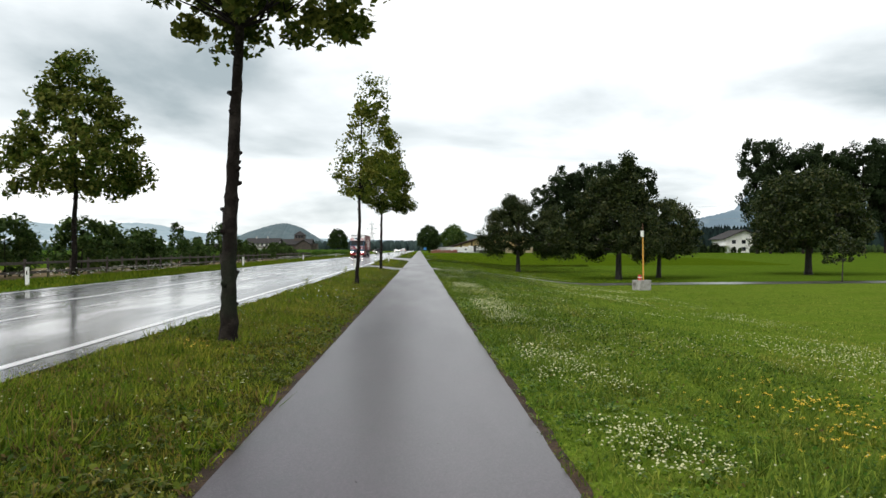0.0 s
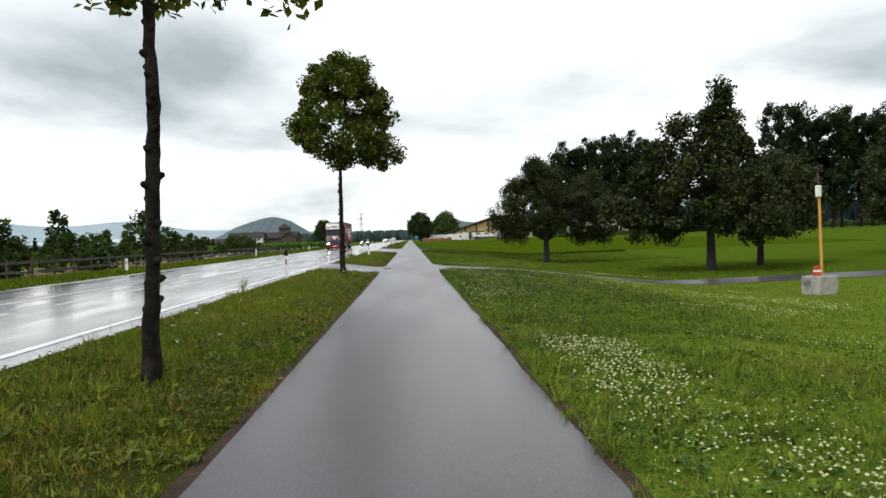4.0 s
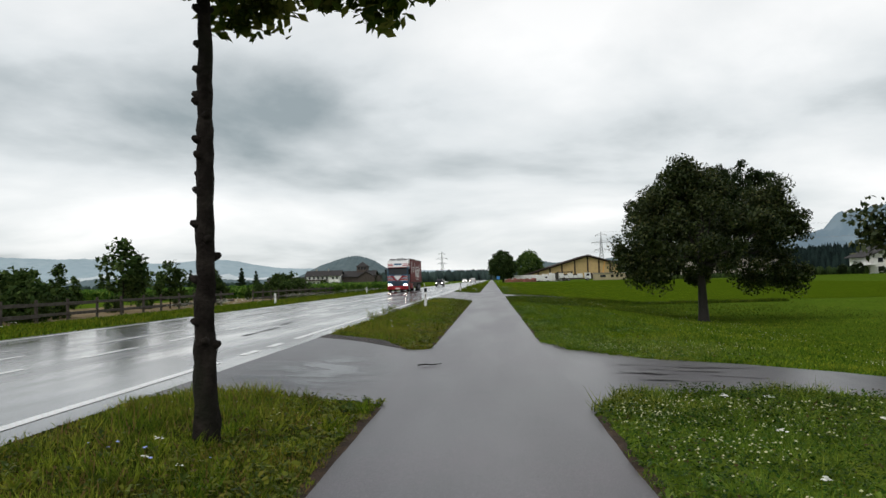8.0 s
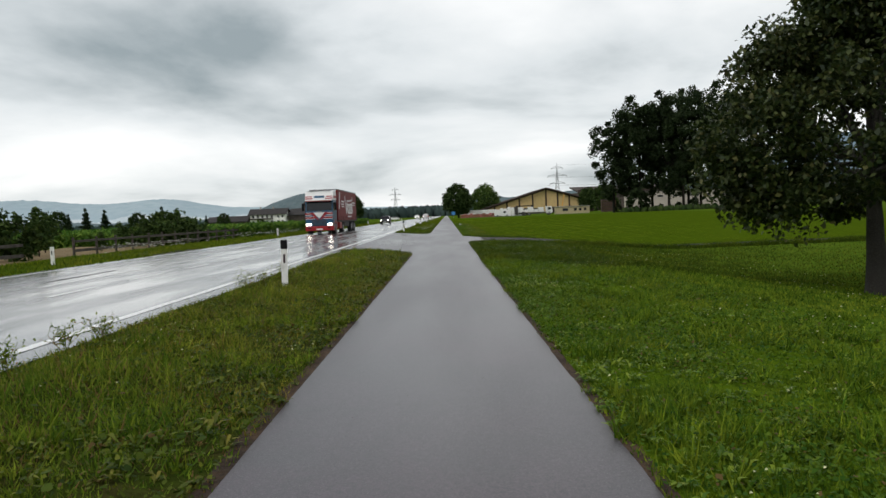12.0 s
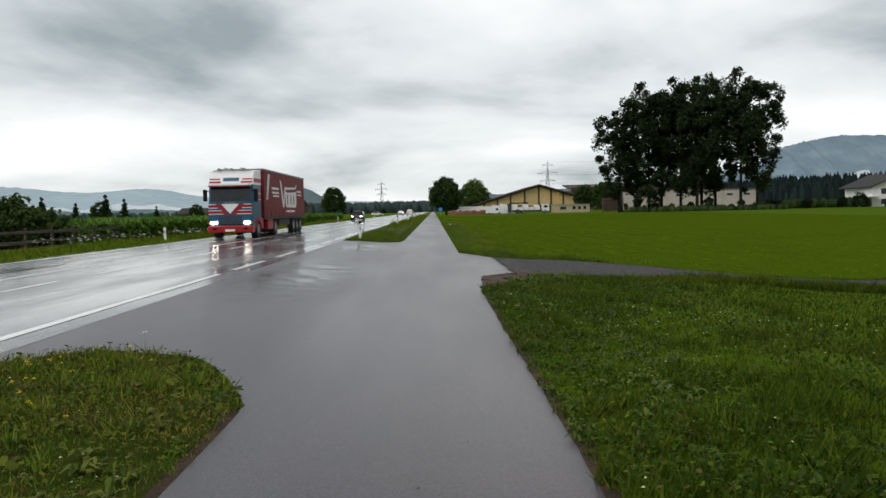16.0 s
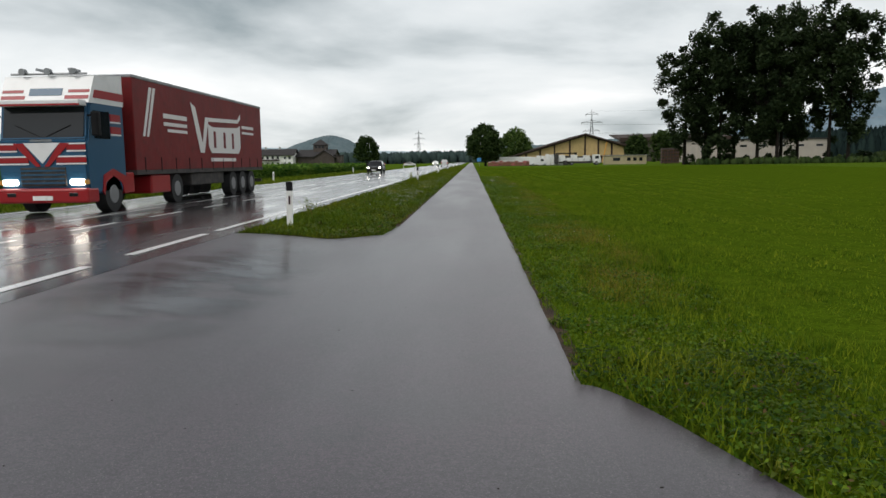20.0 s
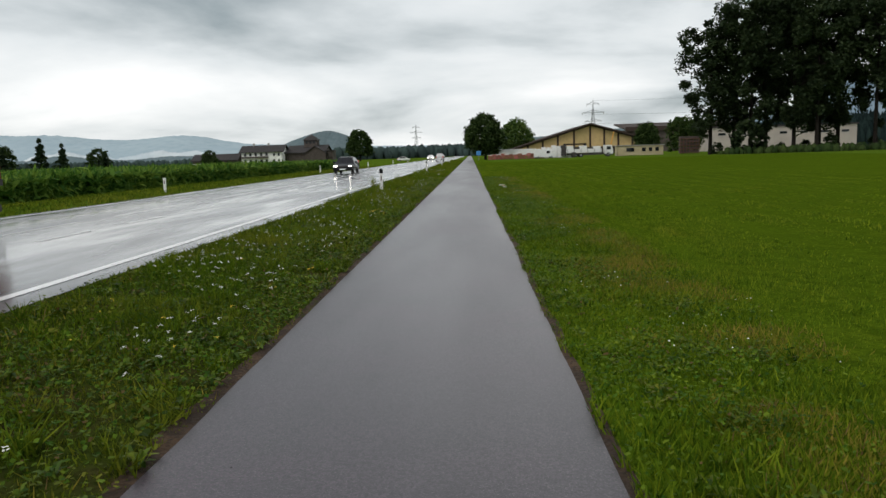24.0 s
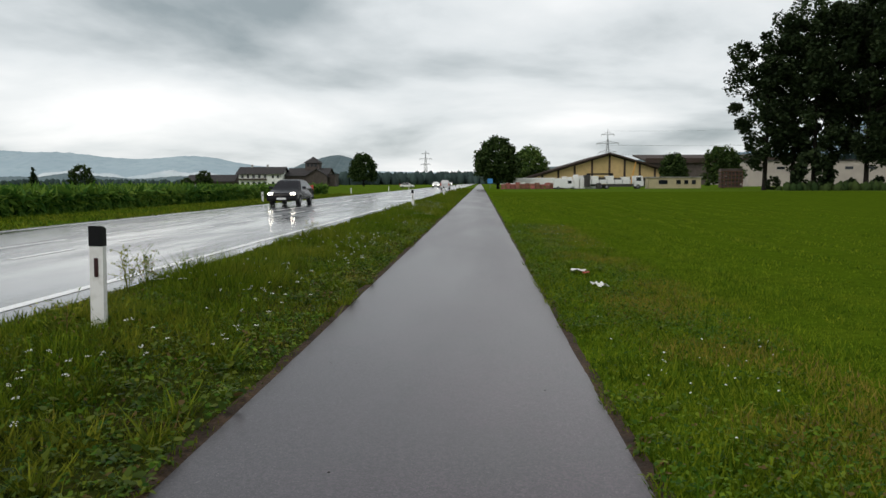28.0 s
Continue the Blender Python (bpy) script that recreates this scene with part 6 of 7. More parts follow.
pw = thing("power_lines", 0, 0, 0, 0, "thin sagging overhead power lines", "power lines")
part("wire", wires, M_STEEL, pw)


# ---- white house ----
wh_, a, b = gable_house("white_house", 128, 144, 298, 312, 6.2, 9.6, M_WHITE, M_TILE, "white rendered house with broad dark gabled roof", along="y", over=1.3)
for x in (-5.2, -1.0, 3.2):
    window(wh_, x, x + 1.5, 1.0, 2.4, 0, M_BEAM)
    window(wh_, x, x + 1.5, 4.0, 5.4, 0, M_BEAM)
part("porch_roof", box(-10.5, -6.5, -3, 4, 3.0, 3.3), M_WHITE, wh_)
for x, y, s in ((121, 292, 0.6), (117, 294, 0.5), (146, 290, 0.8), (108, 296, 0.45), (100, 297, 0.4), (135, 289, 0.3), (152, 291, 0.7), (128, 290, 0.35)):
    ob = copy_thing(bushy, pose(x, y, -0.1, 0, 0, x * 31))
    tagged(ob, "dark garden bush in front of the house", group="garden bushes")
    ob.scale = (s, s, s)


# ---- hills, woods, mountains ----
def ridge(name, pts, depth, material, label, seed, rough=0.04, kind="structure", lift=-3.0, layers=9, soften=9, crag=0.0):
    """A range of hills: crest heights over a line of (x, y, height) with noise, falling to the front and the back."""
    rng = np.random.default_rng(seed)
    p = np.array(pts, float)
    s = np.linspace(0, 1, 320)
    t_ = (p[:, 0] - p[0, 0]) / (p[-1, 0] - p[0, 0])
    cx_, cy_, ch_ = (np.interp(s, t_, p[:, c]) for c in range(3))
    sm = np.convolve(np.pad(ch_, soften // 2, mode="edge"), np.ones(soften) / soften, "valid")
    wob = sum(rng.normal(0, 1) * np.sin(s * math.tau * fq + rng.random() * 6) / fq ** 0.7 for fq in (3, 5, 8, 13, 21, 34, 55))
    ch_ = np.maximum(sm * (1 + rough * wob + crag * rng.normal(0, 1, len(s))), 0.5)
    d = np.stack([np.gradient(cx_), np.gradient(cy_)], -1)
    d /= np.linalg.norm(d, axis=1)[:, None]
    nx_, ny_ = d[:, 1], -d[:, 0]
    rows = []
    for k in range(layers):
        u = k / (layers - 1) * 2 - 1
        prof = (1 - abs(u)) ** 0.8
        jit = 1 + 0.018 * rng.normal(0, 1, len(s)) * (abs(u) < 0.95) * (abs(u) > 0.05)
        rows.append(np.stack([cx_ + nx_ * depth * u, cy_ + ny_ * depth * u, lift + (ch_ - lift) * prof * jit], -1))
    v = np.stack(rows, 0)
    idx = np.arange(v.shape[0] * v.shape[1]).reshape(v.shape[:2])
    f = np.stack([idx[:-1, :-1], idx[1:, :-1], idx[1:, 1:], idx[:-1, 1:]], -1).reshape(-1, 4)
    return tagged(raw(name, v.reshape(-1, 3), f, material, smooth=True), label, "hills", kind=kind)


def bearing(px_, dist):
    """A place at a bearing (share of the distance to the side) and a distance ahead."""
    return px_ * dist, dist


def crest(rows, dist, eye=1.5, y0=75):
    return [(tx * dist, y0 + dist, eye + up_ * dist) for tx, up_ in rows]


# far ranges: their haze lies in the bluish base colours
ridge("backdrop_mountains", crest([(-1.3, 0.05), (-0.9, 0.054), (-0.72, 0.05), (-0.62, 0.044), (-0.56, 0.043), (-0.52, 0.037), (-0.46, 0.033), (-0.41, 0.037), (-0.37, 0.037), (-0.33, 0.028), (-0.29, 0.022), (-0.25, 0.021), (-0.15, 0.016), (0.0, 0.012), (0.1, 0.011)], 4300), 700, M_FAR, "long distant mountain range, haze put into its pale blue colour", 71, 0.035, crag=0.008, layers=13)
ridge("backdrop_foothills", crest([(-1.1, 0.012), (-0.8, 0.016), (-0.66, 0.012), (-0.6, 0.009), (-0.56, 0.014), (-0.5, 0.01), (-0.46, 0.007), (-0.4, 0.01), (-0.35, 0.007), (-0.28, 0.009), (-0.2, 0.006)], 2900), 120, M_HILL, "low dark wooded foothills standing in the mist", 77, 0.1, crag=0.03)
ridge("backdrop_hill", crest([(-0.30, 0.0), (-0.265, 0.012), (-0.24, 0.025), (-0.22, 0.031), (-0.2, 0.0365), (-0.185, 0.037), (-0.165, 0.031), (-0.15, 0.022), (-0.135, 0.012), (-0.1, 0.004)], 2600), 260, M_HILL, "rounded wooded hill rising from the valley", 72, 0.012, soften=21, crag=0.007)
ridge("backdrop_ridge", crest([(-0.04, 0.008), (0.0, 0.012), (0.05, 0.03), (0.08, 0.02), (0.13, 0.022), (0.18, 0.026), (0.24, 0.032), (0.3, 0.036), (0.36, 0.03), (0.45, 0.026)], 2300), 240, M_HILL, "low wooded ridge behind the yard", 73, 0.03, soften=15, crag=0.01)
ridge("backdrop_cliff", crest([(0.3, 0.035), (0.40, 0.044), (0.435, 0.052), (0.452, 0.058), (0.458, 0.07), (0.468, 0.079), (0.475, 0.075), (0.5, 0.082), (0.53, 0.086), (0.56, 0.091), (0.62, 0.09), (0.7, 0.086), (0.85, 0.09), (1.1, 0.08)], 3900), 520, M_ROCK, "mountain with a steep cliff end, coloured blue-grey for haze", 74, 0.012, soften=3, crag=0.008, layers=15)
# mist built as low solid ridges in a hazy white colour
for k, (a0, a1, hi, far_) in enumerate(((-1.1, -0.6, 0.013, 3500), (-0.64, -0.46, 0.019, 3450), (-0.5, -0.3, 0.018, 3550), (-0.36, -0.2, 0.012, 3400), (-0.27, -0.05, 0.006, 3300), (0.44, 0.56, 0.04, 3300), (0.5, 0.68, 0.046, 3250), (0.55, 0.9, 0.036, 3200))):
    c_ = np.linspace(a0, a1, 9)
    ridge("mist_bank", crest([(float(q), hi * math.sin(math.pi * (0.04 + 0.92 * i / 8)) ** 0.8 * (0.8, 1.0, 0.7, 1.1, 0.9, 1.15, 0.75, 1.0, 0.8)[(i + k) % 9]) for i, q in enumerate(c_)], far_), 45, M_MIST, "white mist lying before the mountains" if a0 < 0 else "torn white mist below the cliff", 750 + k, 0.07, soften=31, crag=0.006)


def wood(name, pts, n, h, leaf, label, seed, depth=40, spiky=True, rise=0.0):
    """Far woods: many small conical or rounded crowns, one object."""
    rng = np.random.default_rng(seed)
    p = np.array(pts, float)
    s = rng.random(n)
    t_ = np.linspace(0, 1, len(p))
    back = rng.random(n)
    x_, y_ = np.interp(s, t_, p[:, 0]), np.interp(s, t_, p[:, 1]) + back * depth
    hh = h * ((0.75 + 0.35 * rng.random(n) ** 2) if spiky else (0.7 + 0.5 * rng.random(n))) * np.interp(s, t_, p[:, 2])
    vs, fs = [], []
    m_ = 7
    for i in range(n):
        r_ = hh[i] * (0.7 + 0.7 * rng.random()) * (0.2 if spiky else 0.36)
        rings = ((0.0, 1.0), (0.4, 0.9), (0.7, 0.55), (1.0, 0.04)) if spiky else ((0.0, 0.7), (0.35, 1.0), (0.75, 0.8), (1.0, 0.1))
        base = len(rings) * m_ * i
        a = np.arange(m_) / m_ * math.tau + rng.random() * 6
        for zz, rs in rings:
            q_ = r_ * rs * (0.75 + 0.5 * rng.random(m_))
            vs.append(np.stack([x_[i] + np.cos(a) * q_, y_[i] + np.sin(a) * q_, np.full(m_, zz * hh[i] - 0.3 + rise * back[i]) + rng.normal(0, 0.03 * hh[i], m_)], -1))
        for k in range(len(rings) - 1):
            for j in range(m_):
                fs.append((base + k * m_ + j, base + k * m_ + (j + 1) % m_, base + (k + 1) * m_ + (j + 1) % m_, base + (k + 1) * m_ + j))
    return tagged(raw(name, np.concatenate(vs), fs, leaf), label, "woods", kind="stuff")


wood("conifer_wood", [(215, 600, 0.9), (260, 580, 1.0), (320, 540, 1.05), (420, 480, 1.1), (620, 430, 1.0)], 3600, 15, M_WOODS, "dark conifer forest along the valley side", 81, 90, rise=8.0)
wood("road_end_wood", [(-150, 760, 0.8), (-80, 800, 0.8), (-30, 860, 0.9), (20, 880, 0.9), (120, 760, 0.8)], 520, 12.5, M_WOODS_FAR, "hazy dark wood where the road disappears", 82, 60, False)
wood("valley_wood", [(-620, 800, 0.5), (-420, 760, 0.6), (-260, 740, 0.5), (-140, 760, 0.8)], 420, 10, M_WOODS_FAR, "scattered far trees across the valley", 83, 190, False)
wood("hedge_line", [(96, 296, 0.7), (110, 300, 0.9), (150, 296, 1.0), (230, 290, 1.0)], 320, 3.0, M_OAK, "dark hedge along the far edge of the meadow", 84, 8, False)
wood("yard_hedge", [(52, 277, 0.9), (70, 276, 1.0), (95, 280, 0.9)], 240, 1.7, M_OAK, "low dark growth under the poplars", 85, 5, False)


# ---- small things on the ground ----
def soil_edge(name, x0, side, y0, y1, seed):
    ys = np.arange(y0, y1, 0.22)
    w_ = 0.035 + 0.07 * field(ys * 0 + seed, ys, 0.5) ** 2 + 0.04 * field(ys * 0 + seed * 2, ys, 1.7) ** 2 + 0.06 * field(ys * 0 + seed * 3, ys, 5) ** 3
    inn = x0 - side * 0.06
    a_ = np.stack([np.full_like(ys, inn), ys, np.full_like(ys, 0.0)], -1)
    b_ = np.stack([x0 + side * w_, ys, height(x0 + side * w_, ys) + 0.006], -1)
    v = np.concatenate([a_, b_])
    n = len(ys)
    f = [(i, n + i, n + i + 1, i + 1) for i in range(n - 1)]
    tagged(raw(name, v, f, M_SOIL), "crumbled bare soil along the asphalt edge", "soil edge", kind="structure")


for y0, y1 in ((-12, 50.6), (59.0, 92.5), (125.5, 300)):
    soil_edge("soil_edge", PATH_L, -1, y0, y1, 5)
for y0, y1 in ((-12, 50.0), (60.0, 101.0), (113.6, 300)):
    soil_edge("soil_edge", PATH_R, 1, y0, y1, 8)

gp = np.random.default_rng(91)
v, f = between(lambda x: drive_2(x, False) - 0.25 + 0.3 * (field(x, x * 0, 0.3) - 0.5), lambda x: mouth_2(x) + 0.12 + 0.3 * (field(x, x * 0 + 9, 0.25) - 0.3), 1.3, 3.5, 60, 46, on_ground(0.013))
v[:, 2] += 0.035 * (field(v[:, 0] + 0.4 * v[:, 1], v[:, 1] * 0.35, 0.11) - 0.5)
v[:, 2] += 0.02 * (field(v[:, 0], v[:, 1], 0.5) - 0.5)
tagged(raw("mud_patch", v, f, M_MUD, smooth=True), "rutted brown mud at the mouth of the gravel track", "mud", kind="structure")

stick = thing("fallen_stick", -1.0, 54.7, 0.03, 8, "thin dark broken twig lying on the asphalt", "stick")
v, f = tube([(-0.21, 0, 0.0), (-0.08, 0.015, 0.01), (0.06, -0.008, 0.0), (0.22, 0.02, 0.012)], [0.012, 0.014, 0.011, 0.006], 6)
raw("twig", v, f, M_BARK, stick)


def litter(name, x, y, s, material, label, seed, parent_label="litter"):
    rng = np.random.default_rng(seed)
    n = 5
    gx_, gy_ = np.meshgrid(np.linspace(-s, s, n), np.linspace(-s * 0.6, s * 0.6, n), indexing="ij")
    zz = 0.03 + rng.random((n, n)) * s * 0.5
    idx = np.arange(n * n).reshape(n, n)
    f = np.stack([idx[:-1, :-1], idx[1:, :-1], idx[1:, 1:], idx[:-1, 1:]], -1).reshape(-1, 4)
    ob = thing(name, x, y, gz(x, y) + 0.02, seed * 40, label, parent_label)
    raw("crumpled_sheet", np.stack([gx_, gy_, zz], -1).reshape(-1, 3), f, material, ob)


litter("paper_litter", 2.1, 162.3, 0.13, M_PAPER, "crumpled white paper lying in the meadow grass", 3)
litter("packet_litter", 2.0, 163.9, 0.12, M_PAPER, "white and red crumpled packet in the meadow grass", 4)
litter("packet_litter", 2.12, 163.8, 0.07, M_REDP, "torn red packet in the meadow grass", 6)
litter("paper_litter", -1.85, 144.6, 0.035, M_PAPER, "pale crumpled paper in the verge grass", 5)

# loose stones on the gravel
def stones(name, x, y, r, label, seed, material=M_STONE, lift=0.006):
    rng = np.random.default_rng(seed)
    n = len(x)
    z = height(x, y) + lift
    dirs = np.array([(1, 0, 0), (0, 1, 0), (-1, 0, 0), (0, -1, 0), (0, 0, 1), (0, 0, -1)], float)
    rad = r[:, None] * (0.6 + 0.7 * rng.random((n, 6)))
    v = np.stack([x, y, z], -1)[:, None] + dirs[None] * rad[..., None] * np.array([1, 1, 0.6])
    a = rng.random(n) * math.tau
    dx, dy = v[..., 0] - x[:, None], v[..., 1] - y[:, None]
    v[..., 0], v[..., 1] = x[:, None] + dx * np.cos(a)[:, None] - dy * np.sin(a)[:, None], y[:, None] + dx * np.sin(a)[:, None] + dy * np.cos(a)[:, None]
    tri = np.array([(0, 1, 4), (1, 2, 4), (2, 3, 4), (3, 0, 4), (1, 0, 5), (2, 1, 5), (3, 2, 5), (0, 3, 5)])
    f = (np.arange(n)[:, None, None] * 6 + tri[None]).reshape(-1, 3)
    tagged(raw(name, v.reshape(-1, 3), f, material), label, "stones", kind="stuff")


sx_, sy_ = gp.uniform(1.5, 10, 70000), gp.uniform(102.5, 112.5, 70000)
ok = (sy_ > drive_2(sx_, False)) & (sy_ < drive_2(sx_, True)) & (gp.random(70000) < (1.1 - 0.06 * sx_) * (0.06 + 0.94 * smooth01(sx_, 2.05, 2.5)))
stones("track_stones", sx_[ok], sy_[ok], (0.006 + 0.013 * gp.random(ok.sum()) ** 2) * (0.45 + 0.55 * smooth01(sx_[ok], 2.15, 2.5)), "loose wet stones on the gravel track", 151, M_STONE, 0.012)
sx_, sy_ = gp.uniform(1.33, 3.4, 5200), gp.uniform(101.4, 105.2, 5200)
ok = (sy_ > drive_2(sx_, False) - 0.2) & (sy_ < mouth_2(sx_) + 0.15) & (gp.random(5200) < smooth01(field(sx_, sy_, 0.35), 0.35, 0.7))
stones("mud_clods", sx_[ok], sy_[ok], 0.008 + 0.026 * gp.random(ok.sum()) ** 2, "clods of wet brown mud at the track mouth", 157, M_MUD, 0.016)
sx_, sy_ = gp.uniform(-4.15, -1.75, 9000), gp.uniform(57.4, 62.0, 9000)
ok = (sy_ > bay_far_1(sx_)) & (sy_ < stony(sx_) + 0.1)
stones("verge_stones", sx_[ok], sy_[ok], 0.005 + 0.016 * gp.random(ok.sum()) ** 2, "loose wet stones at the verge tip", 153)

# tar seams in the far lane
for k, (x0, ya, yb) in enumerate(((-10.4, 4, 22), (-10.6, 26, 40), (-10.1, 70, 79), (-9.9, 81.5, 86), (-10.3, 100, 108), (-6.3, 60, 63.5), (-6.5, 64.6, 66.2))):
    ys = np.arange(ya, yb, 0.35)
    mid_ = x0 + 0.25 * (field(ys * 0 + k * 7, ys, 3) - 0.5)
    hw = 0.02 + 0.09 * field(ys * 0 + k * 13, ys, 1.2)
    v = np.concatenate([np.stack([mid_ - hw, ys, road_top(mid_ - hw) - 0.001], -1), np.stack([mid_ + hw, ys, road_top(mid_ + hw) - 0.001], -1)])
    n = len(ys)
    tagged(raw("tar_seam", v, [(i, n + i, n + i + 1, i + 1) for i in range(n - 1)], M_TAR), "black tar seam on the wet road", "tar seam", group="tar seams", kind="structure")

for k, (x0, x1, yy, wd) in enumerate(((2.2, 4.6, 55.1, 0.16), (2.6, 4.2, 54.5, 0.22), (2.0, 3.2, 53.9, 0.1), (3.4, 5.2, 55.5, 0.12), (2.3, 3.9, 53.2, 0.13), (3.0, 4.8, 54.0, 0.08))):
    xs_ = np.linspace(x0, x1, 26)
    mid_ = yy + 0.1 * (xs_ - x0) + 0.25 * (field(xs_, xs_ * 0 + k * 5, 0.6) - 0.5)
    hw = wd * (0.1 + field(xs_, xs_ * 0 + k * 9, 0.3)) * np.sin(np.linspace(0.05, math.pi - 0.05, 26))
    v = np.concatenate([np.stack([xs_, mid_ - hw, height(xs_, mid_ - hw) + 0.006], -1), np.stack([xs_, mid_ + hw, height(xs_, mid_ + hw) + 0.006], -1)])
    tagged(raw("tyre_smear", v, [(i, 26 + i, 27 + i, i + 1) for i in range(25)], M_SMEAR), "dark damp tyre smear on the asphalt", "stain", group="tyre smears", kind="structure")

# shallow rainwater standing on the aprons beside the road
for x0, x1, y0, y1 in ((-4.0, -1.5, 112.5, 121.5), (-4.0, -1.4, 98.0, 110.0), (-4.0, -1.4, 50.2, 57.0)):
    nx, ny = 12, 30
    px_, py_ = np.meshgrid(np.linspace(x0, x1, nx), np.linspace(y0, y1, ny), indexing="ij")
    px_, py_ = px_.ravel(), py_.ravel()
    v = np.stack([px_, py_, height(px_, py_) + 0.007], -1)
    f = [(i * ny + j, (i + 1) * ny + j, (i + 1) * ny + j + 1, i * ny + j + 1) for i in range(nx - 1) for j in range(ny - 1)]
    tagged(raw("rain_puddle", v, f, M_FILM), "shallow film of rainwater on the asphalt", "puddle", group="rain puddles", kind="structure")

# fallen crumbs of soil and leaves on the asphalt
cxs = np.concatenate([gp.uniform(-1.1, 1.15, 220), gp.uniform(-3.4, 1.9, 520)])
cys = np.concatenate([gp.uniform(-2, 220, 220), gp.normal(103, 5, 520).clip(95.6, 121)])
v, f = leaf_cards(np.stack([cxs, cys, height(cxs, cys) + 0.025], -1), 0.016, gp, 0.0, 1.5)
v[:, 2] = height(v[:, 0], v[:, 1]) + 0.016
tagged(raw("soil_crumbs", v, f, M_BARK), "scattered dark soil crumbs and leaf bits on asphalt", "debris", kind="stuff")


# ---- grass ----
def blades(name, x, y, h, w, material, seed, label, lean=0.95):
    """A bent blade of one triangle at each place; one object."""
    rng = np.random.default_rng(seed)
    n = len(x)
    z = height(x, y) - 0.015
    a = rng.random(n) * math.tau
    ux, uy = np.cos(a) * w / 2, np.sin(a) * w / 2
    b = rng.random(n) * math.tau
    r = h * lean * rng.random(n) ** 0.7
    p0 = np.stack([x - ux, y - uy, z], -1)
    p1 = np.stack([x + ux, y + uy, z], -1)
    p2 = np.stack([x + np.cos(b) * r, y + np.sin(b) * r, z + h * (0.75 + 0.5 * rng.random(n))], -1)
    v = np.stack([p0, p1, p2], 1).reshape(-1, 3)
    return tagged(raw(name, v, np.arange(3 * n).reshape(-1, 3), material), label, "grass", kind="stuff")


def scatter(x0, x1, y0, y1, per_m2, rng, fade=None):
    n = int((x1 - x0) * (y1 - y0) * per_m2)
    x, y = rng.uniform(x0, x1, n), rng.uniform(y0, y1, n)
    keep = ~paved(x, y, 0.03 + 0.12 * (field(x, y, 0.16) - 0.6))
    if fade is not None:
        keep &= rng.random(n) < fade(x, y)
    return x[keep], y[keep]


g = np.random.default_rng(101)
x, y = scatter(ROAD_R - 0.1, PATH_L + 0.05, -4, 185, 1500, g, lambda x, y: 0.35 + 0.65 * field(x, y, 0.7))
tall = smooth01(-x, 1.3, 2.8) * (1 - 0.6 * smooth01(-x, 3.3, 4.1))
patch = field(x, y, 1.7)
h = (0.03 + 0.025 * tall + 0.065 * patch ** 2 * (0.25 + tall)) * (0.6 + 0.8 * g.random(len(x)))
h *= 1 + (0.3 * smooth01(y, 120, 140) + 0.9 * smooth01(y, 141, 153)) * tall + 0.45 * (1 - smooth01(y, 66, 84)) * (0.3 + 0.7 * tall)
h *= 0.55 + 1.15 * field(x, y, 0.33) ** 1.4
w = 0.011 + 0.012 * g.random(len(x))
late = y > 108 + 8 * (field(x, y, 3) - 0.5)
blades("verge_grass", x[~late], y[~late], h[~late], w[~late], M_BLADE_V, 102, "uneven yellowing wild grass on the verge between path and road")
blades("verge_grass_lush", x[late], y[late], h[late], w[late], M_BLADE_L, 108, "lush dark wild grass on the verge between path and road")
x, y = scatter(ROAD_R - 0.1, PATH_L, 185, 320, 90, g)
blades("verge_grass_far", x, y, 0.2 * (0.6 + 0.8 * g.random(len(x))), np.full(len(x), 0.05), M_BLADE_L, 103, "wild grass on the verge further along the road")
x, y = scatter(1.2, 4.6, -4, 178, 1250, g, lambda x, y: (0.4 + 0.6 * field(x, y, 0.6)) * (1.0 - 0.6 * smooth01(x, 2.3, 4.6)))
h = (0.035 + 0.11 * field(x, y, 0.9) ** 2) * (0.6 + 0.8 * g.random(len(x))) * (1 - 0.25 * smooth01(y, 112, 125))
h *= np.where(y > 111, 0.85 + 0.5 * field(x, y, 0.4), 0.45 + 1.3 * field(x, y, 0.33) ** 1.4)
w = 0.012 + 0.012 * g.random(len(x))
late = y > 63 + 6 * (field(x, y, 3) - 0.5)
blades("meadow_grass", x[~late], y[~late], h[~late], w[~late], M_BLADE, 104, "short lush meadow grass beside the path")
mid = (y > 63) & (y < 111)
deep = y > 86 + 7 * (field(x, y, 2.5) - 0.5)
part_1, part_2 = late & mid & ~deep, late & mid & deep
blades("clover_meadow_grass", x[part_1], y[part_1], h[part_1], w[part_1], M_BLADE_C, 111, "short grass between the clover beside the path")
blades("dark_clover_grass", x[part_2], y[part_2], h[part_2] * 1.15, w[part_2], M_BLADE_D, 112, "dark lush grass between the clover beside the path")
late &= ~mid
blades("mown_grass", x[late], y[late], h[late], w[late], M_BLADE_M, 110, "dark short meadow grass beside the path")
x, y = scatter(4.2, 26, -4, 235, 120, g, lambda x, y: (1.0 - 0.9 * smooth01(x, 6, 27)) * (1 - 0.8 * smooth01(y, 165, 235)))
h = (0.04 + 0.05 * field(x, y, 1.5)) * (0.6 + 0.8 * g.random(len(x)))
w = 0.03 + 0.02 * g.random(len(x))
late = y > 109
hay = y < drive_1(x, False)
blades("meadow_grass_mid", x[hay], y[hay], h[hay], w[hay], M_BLADE, 105, "short lush meadow grass in the field")
orchard = ~hay & ~late
near_t = orchard & (y < 86)
blades("orchard_grass_mid", x[near_t], y[near_t], h[near_t], w[near_t], M_BLADE_C, 106, "short grass round the fruit trees")
near_t = orchard & (y >= 86)
